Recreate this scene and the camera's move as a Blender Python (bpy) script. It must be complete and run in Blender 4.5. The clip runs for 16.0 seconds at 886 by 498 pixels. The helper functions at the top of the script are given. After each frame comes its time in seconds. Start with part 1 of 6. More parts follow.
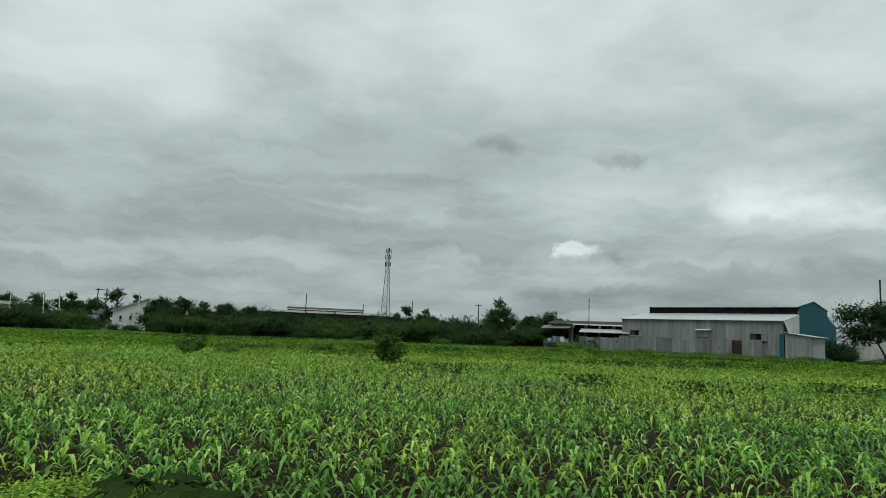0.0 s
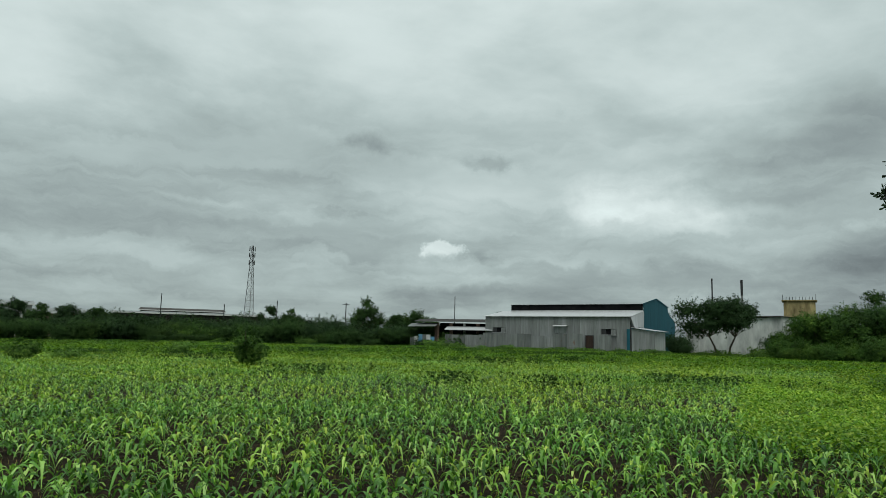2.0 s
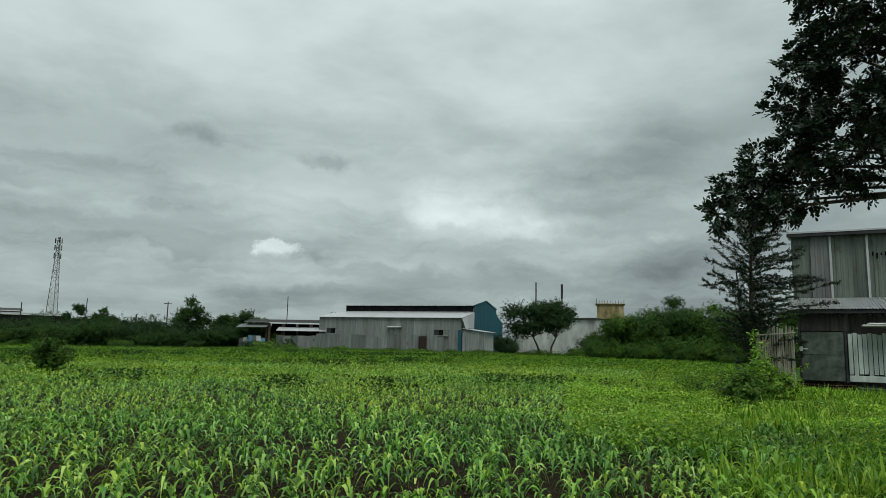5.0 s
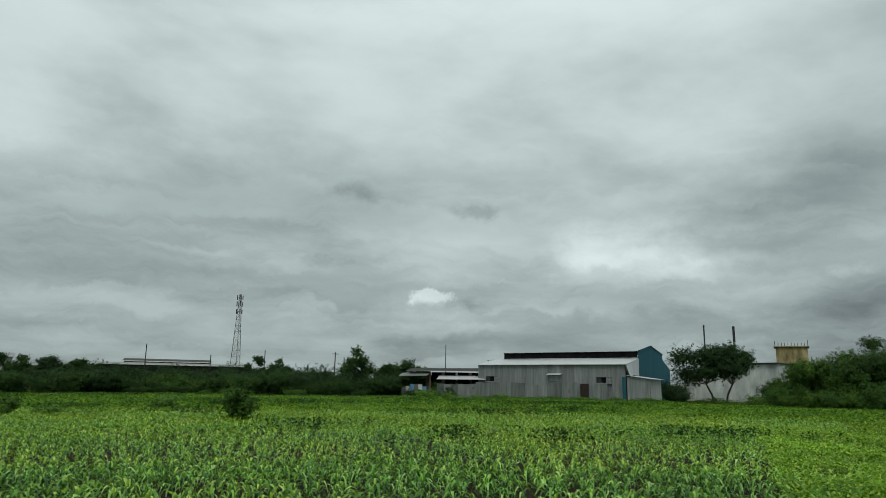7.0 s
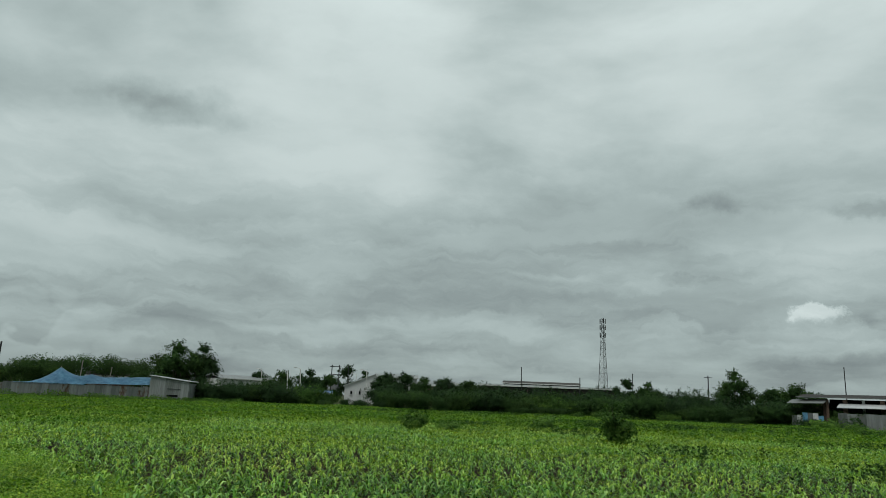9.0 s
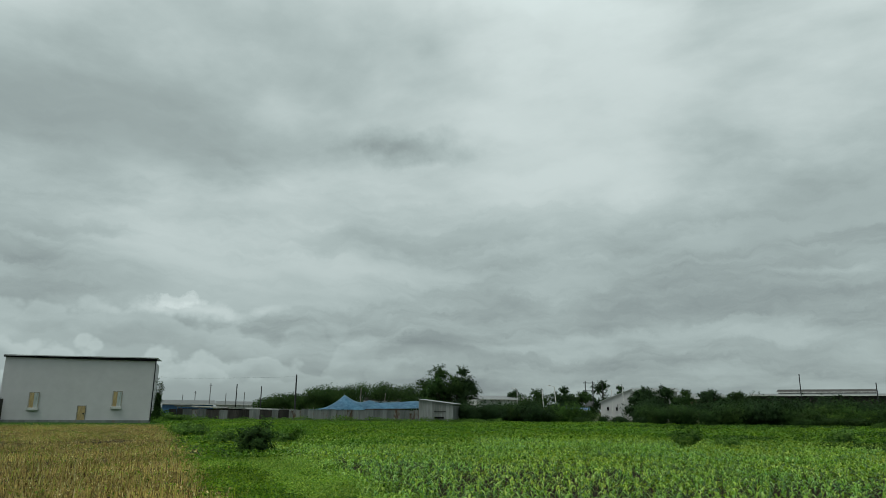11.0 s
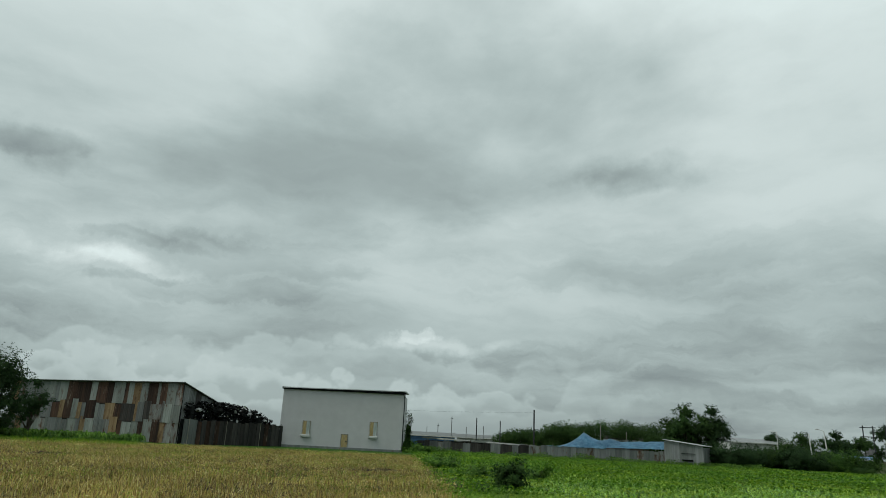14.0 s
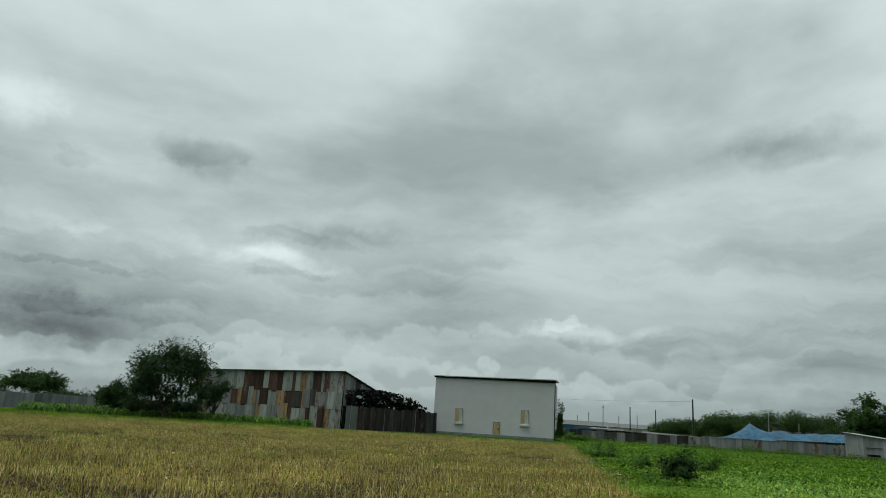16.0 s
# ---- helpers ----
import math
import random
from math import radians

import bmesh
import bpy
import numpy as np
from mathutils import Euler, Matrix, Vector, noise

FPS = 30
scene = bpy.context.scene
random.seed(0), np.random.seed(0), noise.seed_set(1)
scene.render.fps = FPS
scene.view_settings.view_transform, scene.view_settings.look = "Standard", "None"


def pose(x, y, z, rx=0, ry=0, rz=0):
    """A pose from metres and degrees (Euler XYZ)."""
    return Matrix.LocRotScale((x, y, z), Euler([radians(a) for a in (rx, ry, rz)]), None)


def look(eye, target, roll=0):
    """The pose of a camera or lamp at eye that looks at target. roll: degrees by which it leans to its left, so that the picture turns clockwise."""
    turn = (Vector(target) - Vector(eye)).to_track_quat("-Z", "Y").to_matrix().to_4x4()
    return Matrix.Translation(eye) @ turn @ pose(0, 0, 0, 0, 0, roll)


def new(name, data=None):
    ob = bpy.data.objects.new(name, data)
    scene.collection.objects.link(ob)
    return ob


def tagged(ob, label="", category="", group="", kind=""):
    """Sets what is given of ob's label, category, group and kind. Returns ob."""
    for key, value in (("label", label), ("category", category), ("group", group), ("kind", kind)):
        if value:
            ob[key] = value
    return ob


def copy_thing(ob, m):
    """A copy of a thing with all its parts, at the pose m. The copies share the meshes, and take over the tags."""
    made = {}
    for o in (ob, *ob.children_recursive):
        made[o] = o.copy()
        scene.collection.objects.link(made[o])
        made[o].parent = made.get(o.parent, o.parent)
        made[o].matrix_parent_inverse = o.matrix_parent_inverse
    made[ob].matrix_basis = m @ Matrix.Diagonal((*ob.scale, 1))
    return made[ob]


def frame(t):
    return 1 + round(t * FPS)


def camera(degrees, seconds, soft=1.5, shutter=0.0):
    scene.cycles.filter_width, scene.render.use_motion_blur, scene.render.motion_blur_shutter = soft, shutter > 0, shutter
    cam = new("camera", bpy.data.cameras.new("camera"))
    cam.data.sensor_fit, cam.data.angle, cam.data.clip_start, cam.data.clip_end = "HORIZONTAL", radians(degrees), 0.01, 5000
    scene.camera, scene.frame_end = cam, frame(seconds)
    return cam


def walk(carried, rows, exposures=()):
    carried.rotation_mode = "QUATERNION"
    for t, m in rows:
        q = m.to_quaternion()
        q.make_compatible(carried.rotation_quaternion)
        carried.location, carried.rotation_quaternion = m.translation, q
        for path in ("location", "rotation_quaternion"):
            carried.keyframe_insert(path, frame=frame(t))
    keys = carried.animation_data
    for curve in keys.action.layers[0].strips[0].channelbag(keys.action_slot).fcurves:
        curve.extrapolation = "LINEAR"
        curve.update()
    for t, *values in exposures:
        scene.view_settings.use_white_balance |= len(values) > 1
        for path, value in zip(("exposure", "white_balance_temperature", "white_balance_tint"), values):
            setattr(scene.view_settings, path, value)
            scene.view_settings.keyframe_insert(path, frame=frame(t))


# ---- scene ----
FOV = 66.87
cam = camera(FOV, 16.0, 0.4)
ROWS = [
    (0.0, 0.001, -0.0, 1.602, -4.65, 7.22, -2.31),
    (0.5, 0.049, -0.007, 1.604, -7.64, 7.64, -1.9),
    (1.0, 0.093, -0.013, 1.604, -10.91, 6.99, -1.68),
    (1.5, 0.133, -0.018, 1.605, -13.42, 7.21, -1.53),
    (2.0, 0.168, -0.02, 1.608, -15.79, 7.48, -1.35),
    (2.5, 0.196, -0.008, 1.61, -18.09, 7.66, -1.42),
    (3.0, 0.216, 0.028, 1.611, -22.18, 6.91, -1.98),
    (3.5, 0.227, 0.087, 1.614, -27.28, 7.29, -1.3),
    (3.7, 0.228, 0.117, 1.616, -29.25, 7.09, 0.18),
    (4.2, 0.213, 0.225, 1.622, -31.86, 7.24, -0.09),
    (4.7, 0.198, 0.333, 1.628, -31.16, 7.56, -0.71),
    (5.2, 0.184, 0.441, 1.634, -28.66, 7.91, -1.36),
    (5.8, 0.166, 0.571, 1.641, -25.34, 8.11, -1.74),
    (6.0, 0.129, 0.632, 1.65, -24.39, 9.2, -1.71),
    (6.5, 0.028, 0.77, 1.671, -20.29, 10.03, -1.66),
    (7.0, -0.076, 0.874, 1.685, -16.73, 11.57, -0.9),
    (7.5, -0.171, 0.954, 1.69, -10.71, 11.24, -1.84),
    (8.0, -0.248, 1.03, 1.691, 0.13, 10.68, -0.65),
    (8.5, -0.307, 1.106, 1.696, 7.02, 10.78, 0.36),
    (9.0, -0.371, 1.147, 1.707, 13.33, 12.62, -2.37),
    (9.5, -0.454, 1.129, 1.718, 18.47, 12.76, -1.22),
    (10.0, -0.55, 1.069, 1.726, 24.12, 12.08, -1.06),
    (10.2, -0.59, 1.04, 1.727, 26.54, 12.22, -0.86),
    (12.3, -0.958, 0.7, 1.782, 42.01, 15.21, -2.42),
    (12.5, -0.984, 0.661, 1.789, 43.04, 15.35, -2.85),
    (13.0, -1.042, 0.561, 1.803, 46.46, 15.67, -2.64),
    (13.5, -1.098, 0.462, 1.81, 50.23, 15.83, -2.51),
    (14.0, -1.165, 0.365, 1.812, 53.4, 15.82, -2.79),
    (14.5, -1.255, 0.271, 1.809, 56.65, 16.03, -2.83),
    (15.0, -1.334, 0.173, 1.802, 59.57, 15.95, -3.4),
    (15.5, -1.358, 0.056, 1.795, 62.59, 14.9, -3.46),
    (16.0, -1.357, -0.072, 1.792, 65.56, 14.19, -3.53),
]
EXPO = [(0.0, 0.06), (3.7, 0.06), (6.0, 0.02), (9.5, -0.12), (13.0, -0.06), (16.0, -0.02)]
walk(cam, [(t, pose(x, y, z, 90 + pitch, roll, yaw)) for t, x, y, z, yaw, pitch, roll in ROWS], EXPO)

# ---- sky and sun: a bright overcast monsoon day ----
world = bpy.data.worlds.new("overcast_sky")
scene.world = world
world.use_nodes = True
wn, wl = world.node_tree.nodes, world.node_tree.links
wn.clear()


def wnode(kind, **inputs):
    n = wn.new(kind)
    for k, val in inputs.items():
        n.inputs[k.replace("_", " ")].default_value = val
    return n


def wmath(op, a, b=None, c=None, clamp=False):
    n = wn.new("ShaderNodeMath")
    n.operation, n.use_clamp = op, clamp
    for i, val in enumerate((a, b, c)):
        if val is None:
            continue
        if isinstance(val, (int, float)):
            n.inputs[i].default_value = val
        else:
            wl.new(val, n.inputs[i])
    return n.outputs[0]


def wramp(value, stops, mode="EASE"):
    n = wn.new("ShaderNodeValToRGB")
    n.color_ramp.interpolation = mode
    els = n.color_ramp.elements
    for i, (p, c) in enumerate(stops):
        e = els[i] if i < 2 else els.new(p)
        e.position, e.color = p, (c, c, c, 1) if isinstance(c, (int, float)) else (*c, 1)
    wl.new(value, n.inputs[0])
    return n.outputs[0]


geo = wn.new("ShaderNodeTexCoord")
sep = wn.new("ShaderNodeSeparateXYZ")
wl.new(geo.outputs["Generated"], sep.inputs[0])
DX, DY, DZ = sep.outputs
zc = wmath("MAXIMUM", DZ, 0.0)
AZ = wmath("ARCTAN2", wmath("MULTIPLY", DX, -1.0), DY)
EL = wmath("ARCSINE", DZ)


def wnoise(x, y, scale, detail, rough, seed=0.0, warp=0.0):
    com = wn.new("ShaderNodeCombineXYZ")
    wl.new(x, com.inputs[0])
    wl.new(y, com.inputs[1])
    com.inputs[2].default_value = seed
    n = wnode("ShaderNodeTexNoise", Scale=scale, Detail=detail, Roughness=rough, Distortion=warp)
    wl.new(com.outputs[0], n.inputs["Vector"])
    return n.outputs["Fac"]


def ragged(k, amount, seed, scale=9.0):
    """A coordinate with a cloud's ragged edge."""
    return wmath("ADD", k, wmath("MULTIPLY", wmath("SUBTRACT", wnoise(AZ, EL, scale, 6, 0.62, seed), 0.5), amount))


AZW, ELW = ragged(AZ, 0.20, 3.3), ragged(EL, 0.085, 8.1)
# sheets of stratus seen in perspective, and level streaks lower down
zz = wmath("ADD", zc, 0.13)
sheet = wramp(wnoise(wmath("DIVIDE", DX, zz), wmath("DIVIDE", DY, zz), 0.95, 8, 0.52, 4.6, 0.2), [(0.33, 0.0), (0.67, 1.0)])
bands = wramp(wnoise(wmath("MULTIPLY", AZ, 0.7), wmath("MULTIPLY", ELW, 3.6), 4.4, 8, 0.58, 12.4, 0.2), [(0.34, 0.0), (0.66, 1.0)])
lowmask = wramp(DZ, [(0.10, 1.0), (0.42, 0.15)])
tone = wn.new("ShaderNodeMix")
wl.new(wmath("MULTIPLY", lowmask, 0.6), tone.inputs["Factor"])
wl.new(sheet, tone.inputs["A"])
wl.new(bands, tone.inputs["B"])
tone = tone.outputs["Result"]
# an overcast sky brightens from the horizon to the zenith
value = wmath("MULTIPLY", wramp(DZ, [(0.0, 0.35), (0.10, 0.42), (0.20, 0.49), (0.30, 0.545), (0.45, 0.585), (0.7, 0.80), (1.0, 0.98)], "LINEAR"), wmath("MULTIPLY_ADD", tone, 0.62, 0.70))


def patch(az, el, wa, we, amount, crisp=1.0):
    """A lighter or darker cloud: bearing, height, half-width, half-height in degrees."""
    u = wmath("DIVIDE", wmath("SUBTRACT", AZW, radians(az)), radians(wa))
    w = wmath("DIVIDE", wmath("SUBTRACT", ELW, radians(el)), radians(we))
    d = wmath("ADD", wmath("MULTIPLY", u, u), wmath("MULTIPLY", w, w))
    b = wmath("MULTIPLY", wmath("SUBTRACT", 1.0, d), crisp, clamp=True)
    b = wmath("MULTIPLY", b, b) if crisp == 1.0 else b
    return wmath("MULTIPLY", b, amount)


for spec in ((-15.3, 5.4, 7.5, 3.4, 0.10), (-14.5, 3.8, 5.0, 1.3, -0.09), (-18.6, 6.9, 2.0, 1.1, -0.09), (-31.0, 11.2, 7.5, 3.4, 0.24), (-35.5, 10.0, 6.0, 1.8, 0.14), (-8.3, 15.9, 3.4, 1.5, -0.14), (-18.4, 14.6, 3.0, 1.0, -0.10),
             (-46.0, 14.0, 12.0, 6.0, -0.14), (-49.0, 5.0, 12.0, 5.5, -0.13), (38.0, 22.0, 7.0, 2.1, -0.17), (88.0, 19.5, 6.0, 2.2, -0.16), (81.0, 12.2, 7.0, 1.3, 0.22), (74.0, 14.4, 8.0, 1.0, -0.10)):
    value = wmath("ADD", value, patch(*spec))
AZW, ELW = ragged(AZ, 0.06, 5.9, 30.0), ragged(EL, 0.038, 6.7, 30.0)
value = wmath("ADD", value, wmath("MULTIPLY", patch(-15.7, 7.25, 2.0, 1.0, 0.27, 2.6), wramp(ELW, [(0.114, 0.0), (0.128, 1.0)])))
AZW, ELW = ragged(AZ, 0.20, 3.3), ragged(EL, 0.085, 8.1)
value = wmath("ADD", value, patch(84.0, 29.0, 26.0, 11.0, -0.10))
AZW, ELW = ragged(AZ, 0.19, 15.9, 14.0), ragged(EL, 0.058, 16.7, 14.0)
for spec in ((87.2, 19.8, 4.2, 1.3, -0.072, 1.5), (97.0, 17.5, 2.6, 0.8, -0.066, 1.5), (37.5, 21.6, 5.6, 1.5, -0.066, 1.5), (94.8, 9.7, 6.5, 0.45, -0.077, 1.5), (78.1, 10.9, 4.0, 0.5, -0.072, 1.5), (79.0, 14.0, 5.5, 0.7, -0.072, 1.5),
             (82.0, 12.3, 5.0, 0.6, 0.09, 1.0), (101.0, 20.5, 4.5, 2.4, 0.16, 1.0), (96.5, 12.6, 4.5, 0.6, 0.07, 1.0), (55.2, 8.3, 2.6, 0.6, 0.16, 1.5), (-40.3, 10.1, 5.6, 0.9, 0.09, 1.0), (-29.5, 10.4, 4.2, 1.0, 0.06, 1.0),
             (-18.9, 14.9, 2.4, 0.6, -0.055, 1.5), (-6.0, 10.1, 2.2, 0.5, -0.050, 1.4), (-48.0, 8.8, 1.6, 0.7, 0.08, 1.0), (4.0, 10.6, 6.0, 0.5, 0.05, 1.0), (-19.4, 7.0, 1.7, 0.6, -0.055, 1.4)):
    value = wmath("ADD", value, patch(*spec))


def puffs(x, y, scale):
    com = wn.new("ShaderNodeCombineXYZ")
    wl.new(x, com.inputs[0])
    wl.new(y, com.inputs[1])
    v = wn.new("ShaderNodeTexVoronoi")
    v.feature = "SMOOTH_F1"
    for key, val in (("Scale", scale), ("Detail", 3.0), ("Roughness", 0.40), ("Lacunarity", 2.3), ("Smoothness", 0.12)):
        v.inputs[key].default_value = val
    wl.new(com.outputs[0], v.inputs["Vector"])
    return v.outputs["Distance"]


def bank(value, top, rough, scale, bright, dark, depth, cover, seed):
    """A bank of cumulus along the horizon, crisp and bright at its heaped tops, darker below."""
    swell = wmath("MULTIPLY", wmath("SUBTRACT", wnoise(AZ, EL, 3.0, 2, 0.5, seed), 0.5), radians(rough) * 2)
    heap = wmath("MULTIPLY", wmath("SUBTRACT", 0.4, puffs(wmath("ADD", AZ, seed), wmath("MULTIPLY", EL, 1.2), scale)), radians(rough) * 1.1)
    edge = wmath("ADD", wmath("ADD", radians(top), swell), heap)
    under = wmath("SUBTRACT", edge, EL)
    m = wmath("MULTIPLY", wramp(wmath("MULTIPLY", under, 57.3), [(0.0, 0.0), (0.6, 1.0)]), wmath("MULTIPLY", wramp(AZ, [(0.55, 0.0), (1.05, 1.0)]), cover))
    body = wramp(wmath("DIVIDE", under, radians(depth)), [(0.0, bright), (0.35, (bright * 2 + dark) / 3), (1.0, dark)])
    mx = wn.new("ShaderNodeMix")
    wl.new(m, mx.inputs["Factor"])
    wl.new(value, mx.inputs["A"])
    wl.new(body, mx.inputs["B"])
    return mx.outputs["Result"]


for spec in ((8.2, 2.8, 11.0, 0.68, 0.50, 2.4, 0.45, 5.2), (6.2, 3.0, 13.0, 0.70, 0.44, 2.4, 0.65, 9.9), (4.4, 2.4, 16.0, 0.62, 0.43, 2.2, 0.7, 14.3), (3.2, 1.6, 9.0, 0.40, 0.33, 2.0, 0.75, 21.7)):
    value = bank(value, *spec)
value = wmath("ADD", value, patch(96.0, 5.4, 12.0, 3.0, -0.32))
value = wmath("ADD", value, patch(88.0, 1.9, 9.0, 0.9, 0.16))
value = wmath("ADD", value, patch(90.0, 13.0, 22.0, 6.0, 0.12))
value = wmath("ADD", value, patch(54.0, 7.6, 9.0, 0.9, 0.16))
value = wmath("MAXIMUM", value, 0.12)
tint = wramp(value, [(0.15, (0.80, 0.965, 1.0)), (0.45, (0.825, 1.0, 0.985)), (0.8, (0.87, 1.0, 0.985))])
cloud = wn.new("ShaderNodeMix")
cloud.data_type, cloud.blend_type = "RGBA", "MULTIPLY"
cloud.inputs["Factor"].default_value = 1.0
wl.new(tint, [s for s in cloud.inputs if s.name == "A" and s.enabled][0])
wl.new(value, [s for s in cloud.inputs if s.name == "B" and s.enabled][0])
cloud_colour = [s for s in cloud.outputs if s.enabled][0]
sky = wn.new("ShaderNodeTexSky")
sky.sky_type, sky.sun_disc = "NISHITA", False
sky.sun_elevation, sky.sun_rotation = radians(58), radians(200)
bg_sky, bg_cloud = wn.new("ShaderNodeBackground"), wn.new("ShaderNodeBackground")
wl.new(sky.outputs[0], bg_sky.inputs[0])
bg_sky.inputs[1].default_value = 0.05
wl.new(cloud_colour, bg_cloud.inputs[0])
bg_cloud.inputs[1].default_value = 1.0
mixer = wn.new("ShaderNodeMixShader")
mixer.inputs[0].default_value = 0.96
wl.new(bg_sky.outputs[0], mixer.inputs[1])
wl.new(bg_cloud.outputs[0], mixer.inputs[2])
out = wn.new("ShaderNodeOutputWorld")
wl.new(mixer.outputs[0], out.inputs[0])

sun_data = bpy.data.lights.new("sun", "SUN")
sun_data.energy, sun_data.angle, sun_data.color = 1.5, radians(25), (1.0, 0.97, 0.90)
sun = new("sun", sun_data)
sun.matrix_world = look((0, 0, 60), (0 + 60 * math.sin(radians(20)) * 0.62, 60 * 0.58, 0))

# ---- materials ----


class Mat:
    """A small builder for node materials."""

    def __init__(self, name, rough=0.8, metal=0.0):
        self.m = bpy.data.materials.new(name)
        self.m.use_nodes = True
        self.n, self.l = self.m.node_tree.nodes, self.m.node_tree.links
        self.b = self.n["Principled BSDF"]
        self.b.inputs["Roughness"].default_value = rough
        self.b.inputs["Metallic"].default_value = metal
        self.b.inputs["Specular IOR Level"].default_value = 0.3
        self.co = self.n.new("ShaderNodeTexCoord").outputs["Object"]

    def wander(self):
        """Shifts the pattern from object to object."""
        r = self.per_object()
        c = self.n.new("ShaderNodeCombineXYZ")
        for i, q in enumerate((37.0, 61.0, 23.0)):
            self.l.new(self.math("MULTIPLY", r, q), c.inputs[i])
        a = self.n.new("ShaderNodeVectorMath")
        self.l.new(self.co, a.inputs[0])
        self.l.new(c.outputs[0], a.inputs[1])
        self.flat, self.co = self.co, a.outputs[0]

    def noise(self, scale, detail=4, rough=0.55, stretch=(1, 1, 1), warp=0.0):
        mp = self.n.new("ShaderNodeMapping")
        mp.inputs["Scale"].default_value = stretch
        self.l.new(self.co, mp.inputs[0])
        t = self.n.new("ShaderNodeTexNoise")
        for k, val in (("Scale", scale), ("Detail", detail), ("Roughness", rough), ("Distortion", warp)):
            t.inputs[k].default_value = val
        self.l.new(mp.outputs[0], t.inputs["Vector"])
        return t.outputs["Fac"]

    def ramp(self, fac, stops):
        r = self.n.new("ShaderNodeValToRGB")
        els = r.color_ramp.elements
        for i, (p, c) in enumerate(stops):
            e = els[i] if i < 2 else els.new(p)
            e.position, e.color = p, (*c, 1) if not isinstance(c, (int, float)) else (c, c, c, 1)
        self.l.new(fac, r.inputs[0])
        return r.outputs[0]

    def mix(self, fac, a, b, kind="MIX"):
        x = self.n.new("ShaderNodeMix")
        x.data_type, x.blend_type = "RGBA", kind
        for key, val in (("Factor", fac), ("A", a), ("B", b)):
            sock = [s for s in x.inputs if s.name == key and s.enabled][0]
            if isinstance(val, (int, float)):
                sock.default_value = val
            elif isinstance(val, tuple):
                sock.default_value = (*val, 1)
            else:
                self.l.new(val, sock)
        return [s for s in x.outputs if s.enabled][0]

    def math(self, op, a, b=0.0, clamp=False):
        x = self.n.new("ShaderNodeMath")
        x.operation, x.use_clamp = op, clamp
        for i, val in enumerate((a, b)):
            if isinstance(val, (int, float)):
                x.inputs[i].default_value = val
            else:
                self.l.new(val, x.inputs[i])
        return x.outputs[0]

    def island(self):
        return self.n.new("ShaderNodeNewGeometry").outputs["Random Per Island"]

    def per_object(self):
        return self.n.new("ShaderNodeObjectInfo").outputs["Random"]

    def colour(self, sock):
        self.l.new(sock, self.b.inputs["Base Color"])
        return self

    def bump(self, sock, strength=0.4, dist=0.01):
        u = self.n.new("ShaderNodeBump")
        u.inputs["Strength"].default_value, u.inputs["Distance"].default_value = strength, dist
        self.l.new(sock, u.inputs["Height"])
        self.l.new(u.outputs[0], self.b.inputs["Normal"])
        return self

    def ridges(self, axis, pitch):
        """Corrugation along one axis, as a smooth wave."""
        s = self.n.new("ShaderNodeSeparateXYZ")
        self.l.new(self.co, s.inputs[0])
        return self.math("SINE", self.math("MULTIPLY", s.outputs[axis], 2 * math.pi / pitch))


def leaf_mat(name, stops, rough=0.5, through_light=0.35, patch=0.25, spec=0.3, hue=0.0):
    """Foliage: each leaf its own shade, patches of field lighter, darker or yellower, light coming through."""
    k = Mat(name, rough)
    k.b.inputs["Specular IOR Level"].default_value = spec
    c = k.ramp(k.island(), stops)
    p = k.ramp(k.noise(0.35, 3), [(0.35, 1 - patch), (0.65, 1 + patch * 0.4)])
    c = k.mix(1.0, c, p, "MULTIPLY")
    if hue:
        y = k.ramp(k.noise(0.16, 5, 0.62), [(0.42, 0.0), (0.62, 1.0)])
        c = k.mix(k.math("MULTIPLY", y, hue), c, k.mix(1.0, c, (1.75, 1.18, 0.75), "MULTIPLY"))
    k.colour(c)
    tr = k.n.new("ShaderNodeBsdfTranslucent")
    k.l.new(c, tr.inputs[0])
    ms = k.n.new("ShaderNodeMixShader")
    ms.inputs[0].default_value = through_light
    k.l.new(k.b.outputs[0], ms.inputs[1])
    k.l.new(tr.outputs[0], ms.inputs[2])
    k.l.new(ms.outputs[0], k.n["Material Output"].inputs[0])
    return k.m


MAIZE = leaf_mat("maize_leaf", [(0.0, (0.024, 0.084, 0.013)), (0.4, (0.083, 0.255, 0.036)), (0.78, (0.20, 0.46, 0.072)), (1.0, (0.40, 0.66, 0.20))], 0.40, 0.25, 0.3, 0.34, 0.6)
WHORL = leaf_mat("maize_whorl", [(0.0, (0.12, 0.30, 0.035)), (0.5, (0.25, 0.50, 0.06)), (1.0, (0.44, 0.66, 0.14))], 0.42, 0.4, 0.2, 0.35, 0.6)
WEED = leaf_mat("weed_leaf", [(0.0, (0.022, 0.075, 0.005)), (0.5, (0.105, 0.265, 0.014)), (1.0, (0.28, 0.47, 0.03))], 0.55, 0.4, 0.35, 0.3, 0.5)
LOWCROP = leaf_mat("low_crop_leaf", [(0.0, (0.022, 0.075, 0.006)), (0.5, (0.070, 0.195, 0.010)), (1.0, (0.175, 0.35, 0.022))], 0.6, 0.4, 0.3, 0.2, 0.6)
HERB = leaf_mat("yellow_herb_leaf", [(0.0, (0.05, 0.13, 0.010)), (0.6, (0.17, 0.31, 0.018)), (1.0, (0.36, 0.46, 0.04))], 0.6, 0.4, 0.2)
